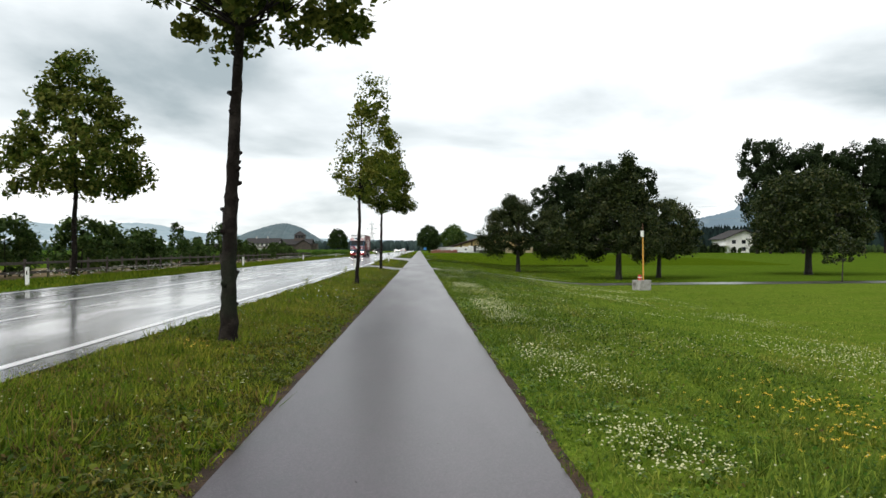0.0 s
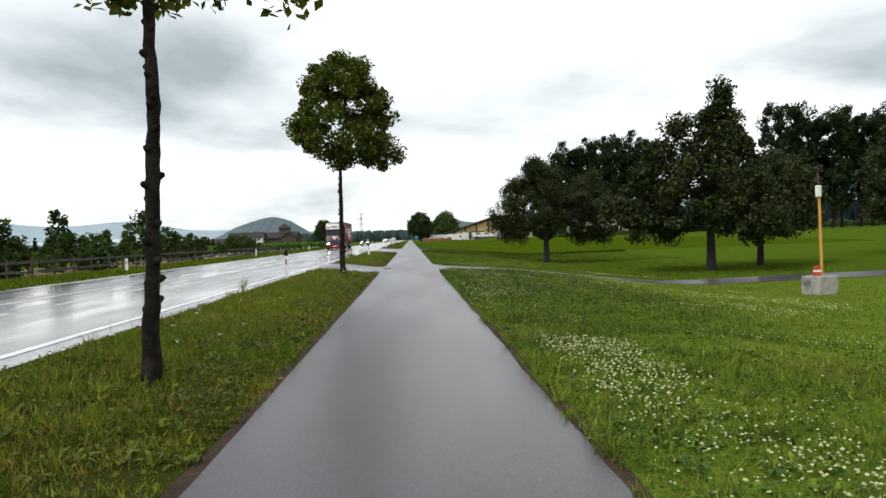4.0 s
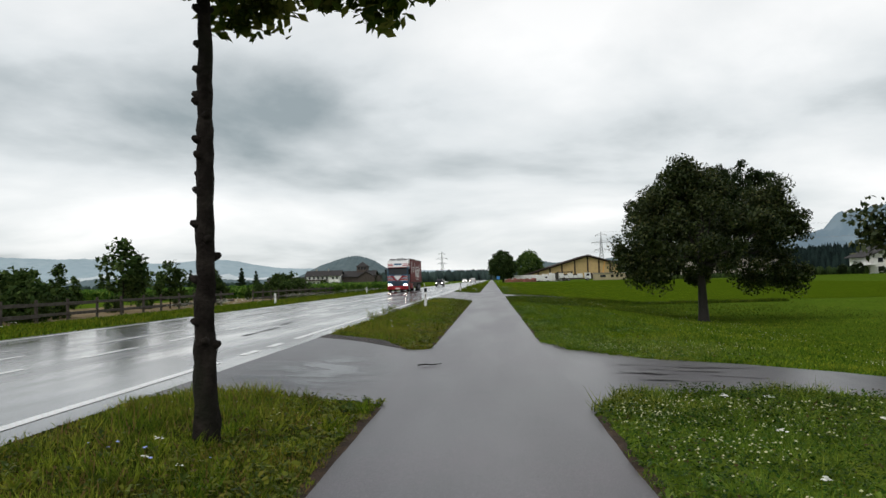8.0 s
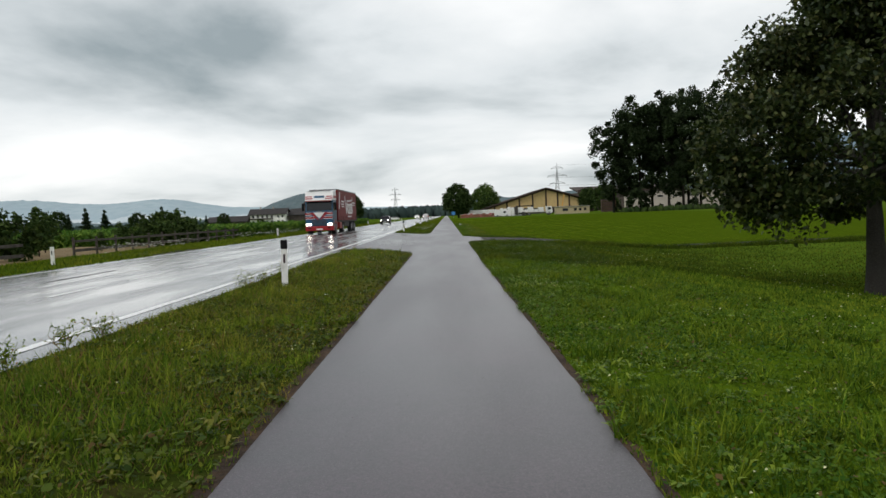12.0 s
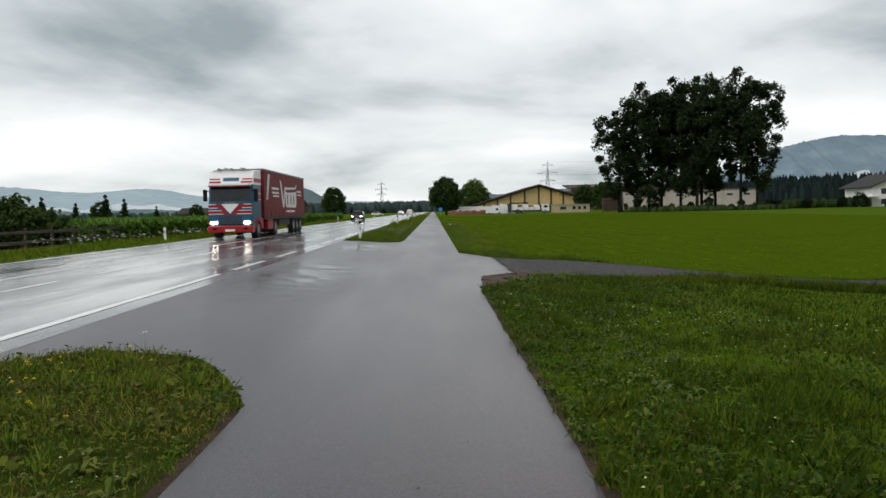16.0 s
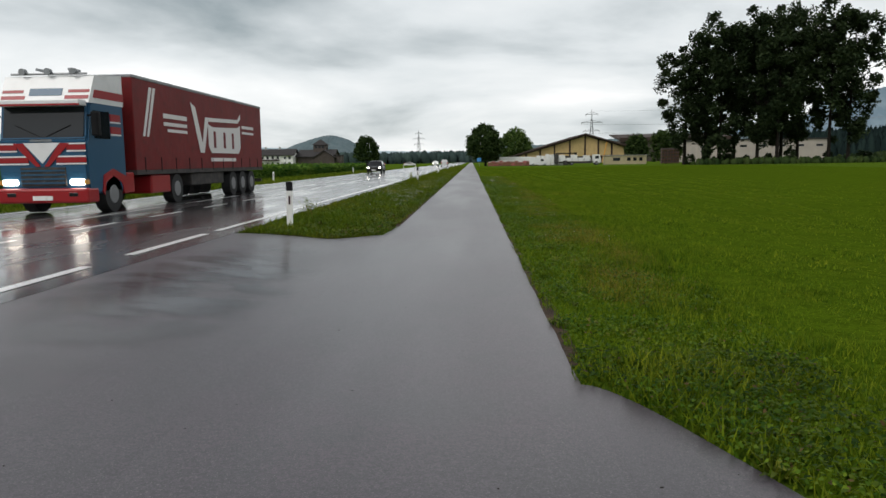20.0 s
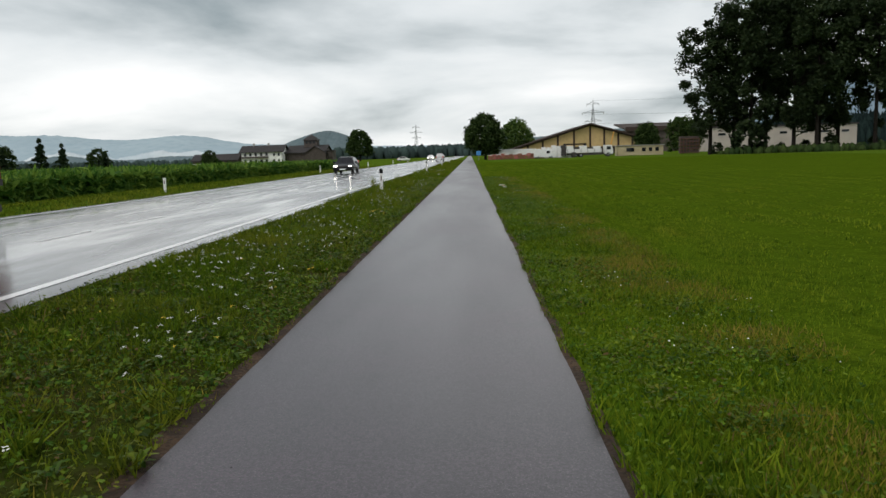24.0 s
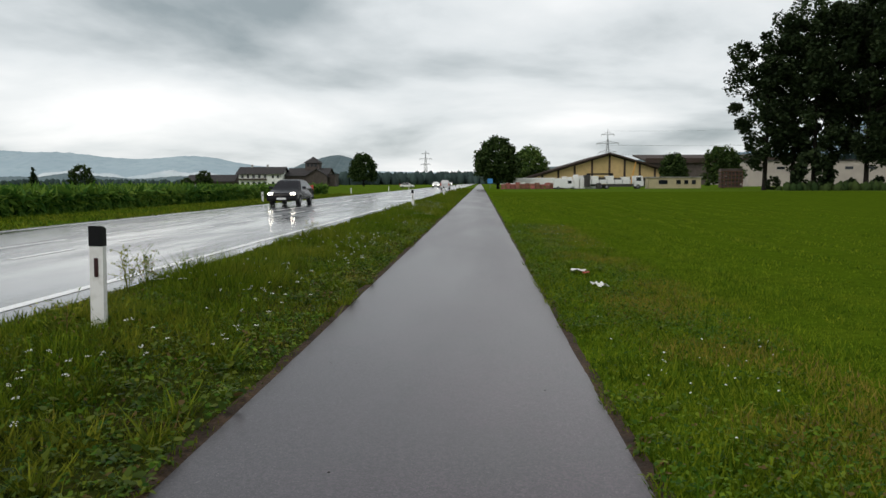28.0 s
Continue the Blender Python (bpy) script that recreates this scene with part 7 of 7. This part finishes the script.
blades("dark_meadow_mid", x[near_t], y[near_t], h[near_t] * 1.2, w[near_t], M_BLADE_D, 115, "dark lush grass before the gravel track")
blades("mown_grass_mid", x[late], y[late], h[late] * (0.75 + 0.5 * np.sin((x[late] + 0.8 * field(x[late] * 0, y[late], 9)) * math.tau / 1.9)), w[late], M_BLADE_M, 113, "dark mown meadow grass in the field")
x, y = scatter(1.2, 6.0, 112, 178, 760, g, lambda x, y: 1.0 - 0.7 * smooth01(x, 3.0, 6.0))
blades("mown_grass_dense", x, y, (0.035 + 0.045 * field(x, y, 0.5)) * (0.6 + 0.8 * g.random(len(x))), 0.008 + 0.008 * g.random(len(x)), M_BLADE_M, 120, "dense short meadow grass beside the path")
x, y = scatter(1.2, 6, 176, 230, 40, g)
blades("meadow_grass_far", x, y, 0.06 * (0.6 + 0.8 * g.random(len(x))), np.full(len(x), 0.04), M_BLADE_M, 109, "short meadow grass further along the path")
x, y = scatter(-20.5, ROAD_L + 0.1, 6, 240, 48, g)
blades("far_verge_grass", x, y, (0.07 + 0.1 * field(x, y, 2)) * (0.6 + 0.8 * g.random(len(x))), np.full(len(x), 0.065), M_BLADE_L, 107, "long grass on the verge across the road")



def tufts(name, x, y, n, h, material, label, seed):
    """Clumps of longer blades that fan out from one foot."""
    rng = np.random.default_rng(seed)
    k = len(x)
    size = np.repeat(0.55 + 0.9 * rng.random(k), n)
    bx, by = np.repeat(x, n) + rng.normal(0, 0.035, k * n) * size, np.repeat(y, n) + rng.normal(0, 0.035, k * n) * size
    blades(name, bx, by, h * size * (0.5 + 0.7 * rng.random(k * n)), 0.012 + 0.014 * rng.random(k * n), material, seed + 1, label, 1.3)


x, y = scatter(ROAD_R + 0.15, PATH_L - 0.02, -4, 105, 7, g, lambda x, y: smooth01(field(x, y, 1.1), 0.25, 0.75) * (1 - 0.8 * smooth01(x, -2.6, -1.5)))
tufts("verge_tufts", x, y, 24, 0.15, M_BLADE_V, "coarse yellowing grass tufts on the verge", 141)
x, y = scatter(ROAD_R + 0.15, PATH_L - 0.05, -4, 92, 6, g, lambda x, y: smooth01(field(x + 50, y, 0.8), 0.45, 0.75))
tufts("dark_verge_tufts", x, y, 24, 0.14, M_BLADE_C, "dark green grass clumps on the verge", 155)
x, y = scatter(ROAD_R + 0.15, PATH_L - 0.02, 122, 190, 9, g, lambda x, y: smooth01(field(x, y, 1.1), 0.25, 0.75))
tufts("verge_tufts_lush", x, y, 30, 0.16, M_BLADE_L, "coarse dark grass tufts on the verge", 143)
x, y = scatter(PATH_R + 0.04, 7, -4, 112, 9, g, lambda x, y: smooth01(field(x, y, 0.9), 0.35, 0.7))
far_t = y > 86
mid_t = (y > 62) & ~far_t
tufts("clover_tufts", x[mid_t], y[mid_t], 24, 0.15, M_BLADE_C, "grass tufts between the clover", 149)
tufts("dark_clover_tufts", x[far_t], y[far_t], 24, 0.17, M_BLADE_D, "dark grass tufts between the clover", 151)
x, y = x[y <= 62], y[y <= 62]
tufts("meadow_tufts", x, y, 24, 0.15, M_BLADE, "thicker grass tufts in the meadow", 145)
x, y = scatter(PATH_R + 0.04, 3.2, 112, 180, 4, g, lambda x, y: smooth01(field(x, y, 1.4), 0.3, 0.8))
tufts("mown_tufts", x, y, 26, 0.11, M_BLADE_M, "thicker grass tufts along the mown meadow", 147)

dry_band = lambda x, y: smooth01(field(x, y, 1.1), 0.3, 0.7) * smooth01(x, 1.7, 2.3) * (1 - smooth01(x, 2.9, 3.7))
x, y = scatter(1.7, 3.7, 116, 178, 1500, g, dry_band)
blades("dry_meadow_grass", x, y, 0.045 + 0.05 * g.random(len(x)), 0.009 + 0.009 * g.random(len(x)), M_DRY, 116, "yellow brown dry grass strip in the meadow")
x, y = scatter(ROAD_R + 0.1, PATH_L, -4, 176, 260, g, lambda x, y: smooth01(field(x + 30, y, 0.8), 0.42, 0.7) * (1 - 0.7 * smooth01(y, 100, 125)))
blades("dry_verge_grass", x, y, 0.05 + 0.07 * g.random(len(x)), 0.01 + 0.01 * g.random(len(x)), M_DRY, 117, "dry brown grass bits among the verge weeds")

# clover and broad leaves: a low carpet
def carpet(name, x, y, size, lift, material, label, category, seed, tilt=0.38):
    """Small blunt leaves lying almost flat over the turf."""
    rng = np.random.default_rng(seed)
    n = len(x)
    a, up_ = rng.random(n) * math.tau, rng.normal(0.1, tilt, n)
    ahead = np.stack([np.cos(a) * np.cos(up_), np.sin(a) * np.cos(up_), np.sin(up_)], -1)
    side = np.stack([-np.sin(a), np.cos(a), rng.normal(0, tilt, n)], -1)
    s = (size * (0.6 + 0.8 * rng.random(n)))[:, None]
    c = np.stack([x, y, height(x, y) + lift * (0.3 + 1.0 * rng.random(n))], -1)
    v = np.stack([c - ahead * s * 0.6 - side * s * 0.16, c - ahead * s * 0.6 + side * s * 0.16, c + side * s * 0.5 + ahead * s * 0.1, c + ahead * s * 0.55 + side * s * 0.22, c + ahead * s * 0.55 - side * s * 0.22, c - side * s * 0.5 + ahead * s * 0.1], 1)
    if size < 0.045:
        v = v[:, (0, 2, 3, 5)]
    k = v.shape[1]
    return tagged(raw(name, v.reshape(-1, 3), np.arange(k * n).reshape(-1, k), material), label, category, kind="stuff")


x, y = scatter(PATH_R, 3.1, -3, 114, 900, g, lambda x, y: 0.25 + 0.75 * smooth01(field(x, y, 0.8), 0.25, 0.6))
keep = g.random(len(x)) < 0.4 + 0.6 * smooth01(y, 48, 64)
x, y = x[keep], y[keep]
deep = y > 86 + 7 * (field(x, y, 2.5) - 0.5)
carpet("clover_carpet", x[~deep], y[~deep], 0.025, 0.07, M_CLOVER_M, "low dense clover in the meadow edge", "clover", 301)
carpet("dark_clover_carpet", x[deep], y[deep], 0.028, 0.08, M_CLOVER_D, "dark dense clover in the meadow edge", "clover", 307)
x, y = scatter(3.0, 6.0, -3, 112, 260, g, lambda x, y: 0.25 + 0.75 * smooth01(field(x, y, 1.2), 0.3, 0.65))
deep = y > 86 + 7 * (field(x, y, 2.5) - 0.5)
carpet("clover_patches", x[~deep], y[~deep], 0.032, 0.08, M_CLOVER_M, "patches of low clover in the meadow", "clover", 302)
carpet("dark_clover_patches", x[deep], y[deep], 0.034, 0.09, M_CLOVER_D, "patches of dark low clover in the meadow", "clover", 308)
x, y = scatter(ROAD_R + 0.1, PATH_L, -3, 172, 760, g, lambda x, y: 0.3 + 0.7 * smooth01(field(x, y, 0.7), 0.25, 0.6))
keep = g.random(len(x)) < 0.4 + 0.6 * smooth01(y, 64, 80) - 0.5 * smooth01(y, 112, 126)
x, y = x[keep], y[keep]
carpet("verge_weed_carpet", x, y, 0.027, 0.07, M_CLOVER, "low dark mixed weeds covering the verge", "weeds", 304)
x, y = scatter(ROAD_R + 0.2, PATH_L, -3, 172, 110, g, lambda x, y: (0.15 + 0.85 * smooth01(x, -2.8, -1.5)) * smooth01(field(x, y, 0.9), 0.35, 0.65))
carpet("plantain_leaves", x, y, 0.046, 0.08, M_CLOVER, "broad-leaved plantain rosettes along the path edge", "weeds", 305, 0.3)
x, y = scatter(PATH_R, 3.0, -3, 110, 60, g, lambda x, y: smooth01(field(x, y, 0.9), 0.4, 0.7))
carpet("dandelion_leaves", x, y, 0.032, 0.09, M_CLOVER_M, "broad dandelion leaves along the meadow edge", "weeds", 306, 0.35)
x, y = scatter(PATH_R, 3.4, 110, 178, 900, g, lambda x, y: (0.2 + 0.8 * smooth01(field(x, y, 0.7), 0.3, 0.6)) * (1 - 0.8 * smooth01(x, 2.0, 3.4)))
carpet("field_clover_carpet", x, y, 0.024, 0.075, M_CLOVER_M, "low clover leaves along the edge of the mown field", "clover", 303)
x, y = scatter(PATH_R, 7.5, 30, 54, 620, g, lambda x, y: (0.15 + 0.85 * smooth01(field(x + 11, y, 0.6), 0.35, 0.6)) * smooth01(y, 30, 42) * (1 - 0.6 * smooth01(x, 3.5, 7.5)))
ok = y < drive_1(x, False)
carpet("corner_clover_carpet", x[ok], y[ok], 0.03, 0.11, M_CLOVER_D, "dark clover and weeds on the meadow corner at the farm track", "clover", 320)
x, y = scatter(ROAD_R + 0.6, PATH_L, 112, 178, 420, g, lambda x, y: 0.25 + 0.75 * smooth01(field(x + 5, y, 0.6), 0.3, 0.6))
carpet("lush_verge_carpet", x, y, 0.03, 0.08, M_CLOVER_M, "fresh green low weeds on the verge along the field", "weeds", 322)


def rosettes(name, x, y, n, size, material, label, seed, rise=0.55):
    """Clumps of broad arching leaves fanning out from one foot."""
    rng = np.random.default_rng(seed)
    k = len(x)
    sz = np.repeat(size * (0.55 + 0.9 * rng.random(k)), n)
    a = np.repeat(rng.random(k) * math.tau, n) + np.tile(np.arange(n) / n * math.tau, k) + rng.normal(0, 0.35, k * n)
    bx, by = np.repeat(x, n) + rng.normal(0, 0.012, k * n), np.repeat(y, n) + rng.normal(0, 0.012, k * n)
    bz = height(bx, by) + 0.005
    u = np.stack([np.cos(a), np.sin(a), np.zeros(k * n)], -1)
    w = np.stack([-np.sin(a), np.cos(a), np.zeros(k * n)], -1) * (sz * (0.13 + 0.1 * rng.random(k * n)))[:, None]
    foot = np.stack([bx, by, bz], -1)
    up_ = np.zeros((k * n, 3))
    up_[:, 2] = sz * rise * (0.35 + 1.1 * rng.random(k * n))
    mid_ = foot + u * (sz * 0.5)[:, None] + up_
    tip_ = foot + u * (sz * (0.85 + 0.3 * rng.random(k * n)))[:, None] + up_ * (0.3 + 0.9 * rng.random(k * n))[:, None]
    v = np.stack([foot - w * 0.3, foot + w * 0.3, mid_ + w, mid_ - w, tip_ + w * 0.25, tip_ - w * 0.25], 1)
    q_ = np.array([(0, 1, 2, 3), (3, 2, 4, 5)])
    f = (np.arange(k * n)[:, None, None] * 6 + q_[None]).reshape(-1, 4)
    return tagged(raw(name, v.reshape(-1, 3), f, material), label, "weeds", kind="stuff")


x, y = g.uniform(1.9, 3.6, 700), g.uniform(101.2, 104.6, 700)
rim = drive_2(x, False) - y
ok = (rim > -0.45) & (rim < 0.9)
x, y = x[ok], y[ok]
WEEDY = (x, y)
near_path = lambda x, y: (1 - 0.85 * smooth01(np.abs(x), 1.6, 3.4)) * (0.15 + 0.85 * smooth01(field(x, y, 0.7), 0.3, 0.65))
x, y = scatter(PATH_R, 4.4, -3, 100, 44, g, near_path)
deep = y > 86
rosettes("meadow_edge_rosettes", x[~deep], y[~deep], 7, 0.062, M_ROSETTE, "broad green dandelion and plantain rosettes beside the path", 311)
rosettes("dark_edge_rosettes", x[deep], y[deep], 7, 0.066, M_ROSETTE_D, "dark green plantain rosettes beside the path", 319)
x, y = scatter(PATH_R, 3.2, 100, 178, 15, g, near_path)
rosettes("field_edge_rosettes", x, y, 8, 0.06, M_ROSETTE_F, "dark green plantain rosettes along the mown field", 312)
x, y = scatter(ROAD_R + 0.2, PATH_L, -3, 112, 17, g, lambda x, y: 0.2 + 0.8 * near_path(x, y))
rosettes("verge_rosettes", x, y, 8, 0.075, M_ROSETTE_V, "olive plantain and dock rosettes on the verge", 313)
x, y = scatter(ROAD_R + 0.2, PATH_L, 118, 180, 18, g, lambda x, y: 0.3 + 0.7 * near_path(x, y))
rosettes("lush_verge_rosettes", x, y, 8, 0.07, M_ROSETTE_D, "lush dark weed rosettes on the verge", 314, 0.6)
x, y = scatter(-2.7, PATH_L, -3, 112, 9, g, lambda x, y: smooth01(field(x + 77, y, 1.1), 0.55, 0.75))
rosettes("withered_rosettes", x, y, 7, 0.06, M_WITHER, "withered rust-brown weed leaves on the verge edge", 315)
x, y = scatter(PATH_R, 1.7, -3, 178, 8, g, lambda x, y: smooth01(field(x + 99, y, 1.3), 0.55, 0.75))
rosettes("withered_edge_leaves", x, y, 6, 0.042, M_WITHER, "withered brown leaves along the asphalt edge", 316)


rosettes("mud_rim_weeds", WEEDY[0][::2], WEEDY[1][::2], 8, 0.08, M_ROSETTE_D, "dark weeds growing over the rim of the mud", 317, 0.8)
rosettes("mud_rim_withered", WEEDY[0][1::3], WEEDY[1][1::3], 7, 0.06, M_WITHER, "brown withered weeds on the rim of the mud", 318, 0.7)


def heads(name, x, y, z, r, material, label, seed, flat=0.45):
    """Small flower heads: six-sided domes, one object."""
    rng = np.random.default_rng(seed)
    n, m_ = len(x), 6
    a = np.arange(m_) / m_ * math.tau
    rr_ = r * (0.6 + 0.8 * rng.random(n))
    ring = np.stack([x[:, None] + rr_[:, None] * np.cos(a), y[:, None] + rr_[:, None] * np.sin(a), np.repeat(z[:, None], m_, 1) + rng.normal(0, 0.2, (n, m_)) * rr_[:, None]], -1)
    tip_ = np.stack([x, y, z + rr_ * flat], -1)[:, None]
    v = np.concatenate([ring, tip_], 1).reshape(-1, 3)
    i = np.arange(n)[:, None] * (m_ + 1)
    k = np.arange(m_)[None]
    f = np.stack([i + k, i + (k + 1) % m_, np.broadcast_to(i + m_, (n, m_))], -1).reshape(-1, 3)
    return tagged(raw(name, v, f, material), label, "flowers", kind="stuff")


x, y = scatter(1.4, 14, -3, 100, 72, g, lambda x, y: smooth01(field(x, y, 1.6), 0.35, 0.85) * (1 - 0.88 * smooth01(y, 59, 62)) * (0.35 + 0.65 * (1 - smooth01(x, 2.2, 4.5))))
heads("clover_flowers", x, y, height(x, y) + 0.07 + 0.06 * g.random(len(x)), 0.0095 + 0.006 * smooth01(x, 3, 10), M_CREAM_FL, "cream white clover flowers sprinkled in the meadow", 111, 0.9)
x, y = scatter(1.55, 3.0, -2, 34, 240, g, lambda x, y: smooth01(field(x + 20, y, 1.0), 0.4, 0.7) * smooth01(x, 1.5, 1.8) * (1 - smooth01(x, 2.3, 3.0)))
heads("clover_flower_band", x, y, height(x, y) + 0.07 + 0.06 * g.random(len(x)), np.full(len(x), 0.0105), M_CREAM_FL, "band of cream clover flowers beside the path", 114, 0.9)
x, y = scatter(1.4, 6.5, 40, 54, 55, g, lambda x, y: smooth01(field(x + 40, y, 0.8), 0.42, 0.72) * smooth01(y, 40, 48) * (1 - 0.7 * smooth01(x, 3.0, 6.0)))
ok = y < drive_1(x, False) - 0.1
x, y = x[ok], y[ok]
heads("corner_clover_flowers", x, y, height(x, y) + 0.09 + 0.06 * g.random(len(x)), np.full(len(x), 0.012), M_CREAM_FL, "cream clover flowers on the meadow corner at the farm track", 321, 0.9)
x, y = scatter(1.4, 3.4, 122, 178, 8, g, lambda x, y: smooth01(field(x, y, 1.2), 0.45, 0.8))
heads("clover_flowers_sparse", x, y, height(x, y) + 0.07 + 0.04 * g.random(len(x)), np.full(len(x), 0.008), M_WHITE_FL, "few white clover flowers in the meadow", 112, 0.9)


x, y = scatter(ROAD_R + 0.1, PATH_L - 0.1, -4, 112, 14, g, lambda x, y: smooth01(field(x + 9, y, 1.9), 0.4, 0.8))
heads("verge_daisies", x, y, height(x, y) + 0.06 + 0.08 * g.random(len(x)), np.full(len(x), 0.009), M_CREAM_FL, "small white daisies sprinkled over the verge", 118, 0.5)
x, y = scatter(3.4, 26, 103.2, 109.0, 700, g)
gap_ = drive_2(x, False) - y
ok = (gap_ > -0.25) & (gap_ < 1.1)
x, y = x[ok], y[ok]
blades("track_edge_grass", x, y, (0.08 + 0.14 * smooth01(x, 4.5, 9)) * (0.6 + 0.8 * g.random(len(x))) * (0.6 + 0.8 * field(x, y, 0.8)), 0.02 + 0.016 * g.random(len(x)), M_BLADE_D, 119, "taller grass along the gravel track edge")


def umbels(name, x, y, hgt, r, material, label, seed):
    """Flower umbels on thin stalks."""
    rng = np.random.default_rng(seed)
    z = height(x, y)
    hh = hgt * (0.7 + 0.6 * rng.random(len(x)))
    reps = 7
    a = rng.random((len(x), reps)) * math.tau
    q_ = r * np.sqrt(rng.random((len(x), reps)))
    fx, fy = (x[:, None] + np.cos(a) * q_).ravel(), (y[:, None] + np.sin(a) * q_).ravel()
    fz = np.repeat(z + hh, reps) + rng.normal(0, 0.006, len(fx))
    heads(name, fx, fy, fz, np.full(len(fx), r * 0.3), material, label, seed + 1, 0.4)
    w_ = 0.003
    v = np.stack([np.stack([x - w_, y, z - 0.02], -1), np.stack([x + w_, y, z - 0.02], -1), np.stack([x + w_ * 0.6, y, z + hh], -1), np.stack([x - w_ * 0.6, y, z + hh], -1)], 1).reshape(-1, 3)
    tagged(raw(name + "_stalks", v, np.arange(len(v)).reshape(-1, 4), M_BLADE_L), "thin green flower stalks in the verge", "stalks", kind="stuff")


x, y = scatter(-4.1, -1.9, -3, 120, 1.6, g, lambda x, y: smooth01(field(x, y, 2.7), 0.45, 0.75))
umbels("white_umbels", x, y, 0.25, 0.03, M_WHITE_FL, "white wild flower umbels on the verge", 121)
x, y = scatter(-3.85, -1.7, 131, 200, 13.0, g, lambda x, y: smooth01(field(x, y, 1.7), 0.3, 0.7) * smooth01(-x, 1.4, 2.2))
umbels("white_umbels_dense", x, y, 0.14, 0.024, M_WHITE_FL, "many white wild flower umbels on the verge", 123)
x, y = scatter(-16.5, -13.6, 20, 140, 5, g, lambda x, y: smooth01(field(x, y, 3), 0.3, 0.7))
umbels("far_umbels", x, y, 0.45, 0.05, M_WHITE_FL, "white wild flower umbels across the road", 125)
x, y = scatter(-3.6, -1.6, 90, 152, 1.2, g, lambda x, y: smooth01(field(x + 60, y, 3.1), 0.6, 0.8))
x, y = np.concatenate([x, -1.95 + g.normal(0, 0.22, 34), -2.9 + g.normal(0, 0.3, 16), -3.0 + g.normal(0, 0.5, 30), -2.8 + g.normal(0, 0.15, 16)]), np.concatenate([y, 147.1 + g.normal(0, 0.35, 34), 150.5 + g.normal(0, 0.5, 16), 92.2 + g.normal(0, 0.9, 30), 6.6 + g.normal(0, 0.2, 16)])
umbels("yellow_flowers", x, y, 0.17, 0.02, M_YELLOW_FL, "yellow wild flowers in clumps on the verge", 127)
x, y = np.array([2.55, 2.62, 3.3, 2.2, 3.9, 2.9]), np.array([49.6, 48.2, 50.4, 46.5, 49.0, 44.2])
umbels("large_umbels", x, y, 0.24, 0.06, M_WHITE_FL, "large white umbels at the meadow corner", 133)
x, y = 4.3 + g.normal(0, 0.5, 150), 3.6 + g.normal(0, 1.0, 150)
umbels("yellow_meadow_flowers", x, y, 0.15, 0.022, M_YELLOW_FL, "yellow flowers in a patch of the meadow", 131)
x, y = -2.6 + g.normal(0, 0.3, 12), np.concatenate([17.5 + g.normal(0, 0.2, 6), 47.6 + g.normal(0, 0.4, 6)])
heads("blue_flowers", x, y, height(x, y) + 0.15, np.full(len(x), 0.014), M_BLUE_FL, "pale blue chicory flowers on the verge", 129)


def tall_weed(x, y, hgt, seed):
    rng = np.random.default_rng(seed)
    hgt *= 0.65
    root = thing("tall_weed", x, y, gz(x, y) - 0.02, 0, "tall branching dry weed at the road edge", "weed", "roadside weeds")
    pieces, tips = [], []
    for k in range(5):
        a = rng.random() * math.tau
        top = np.array([math.cos(a) * 0.22 * rng.random(), math.sin(a) * 0.22 * rng.random(), hgt * (0.6 + 0.4 * rng.random())])
        s = np.linspace(0, 1, 6)[:, None]
        c = s * top * np.array([[1, 1, 1]]) + (s * (1 - s)) * rng.normal(0, 0.05, 3)
        pieces.append(tube(c, 0.006 * (1 - 0.6 * s[:, 0]), 4))
        for j in range(6):
            z0 = c[2 + j % 4]
            e_ = z0 + np.array([rng.normal(0, 0.09), rng.normal(0, 0.09), 0.06 + 0.1 * rng.random()])
            pieces.append(tube(np.stack([z0, (z0 + e_) / 2, e_]), [0.003, 0.003, 0.002], 3))
            tips.append(e_)
            tips.append((z0 + e_) / 2)
    v, f = joined(pieces)
    raw("stem", v, f, M_BLADE_V, root)
    tips = np.repeat(np.array(tips), 3, 0) + rng.normal(0, 0.02, (len(tips) * 3, 3))
    v, f = leaf_cards(tips, 0.018, rng, 0, 2.2)
    raw("foliage", v, f, M_BLADE_V, root)


for k, (x, y, hh) in enumerate(((-3.95, 66.3, 0.5), (-3.9, 66.9, 0.42), (-3.95, 69.3, 0.52), (-3.9, 70.2, 0.45), (-3.98, 71.4, 0.5), (-3.92, 72.1, 0.42), (-3.4, 79.2, 0.6), (-3.55, 78.2, 0.5), (-3.7, 77.5, 0.6), (-3.4, 79.6, 0.55), (-3.3, 125.6, 0.75), (-3.5, 126.1, 0.65), (-3.8, 160.3, 0.8), (-3.9, 161.0, 0.7), (-3.95, 23.5, 0.55), (-4.0, 38.2, 0.5), (-3.6, 169, 0.6), (-3.2, 157.9, 0.55))):
    tall_weed(x, y, hh, 200 + k)
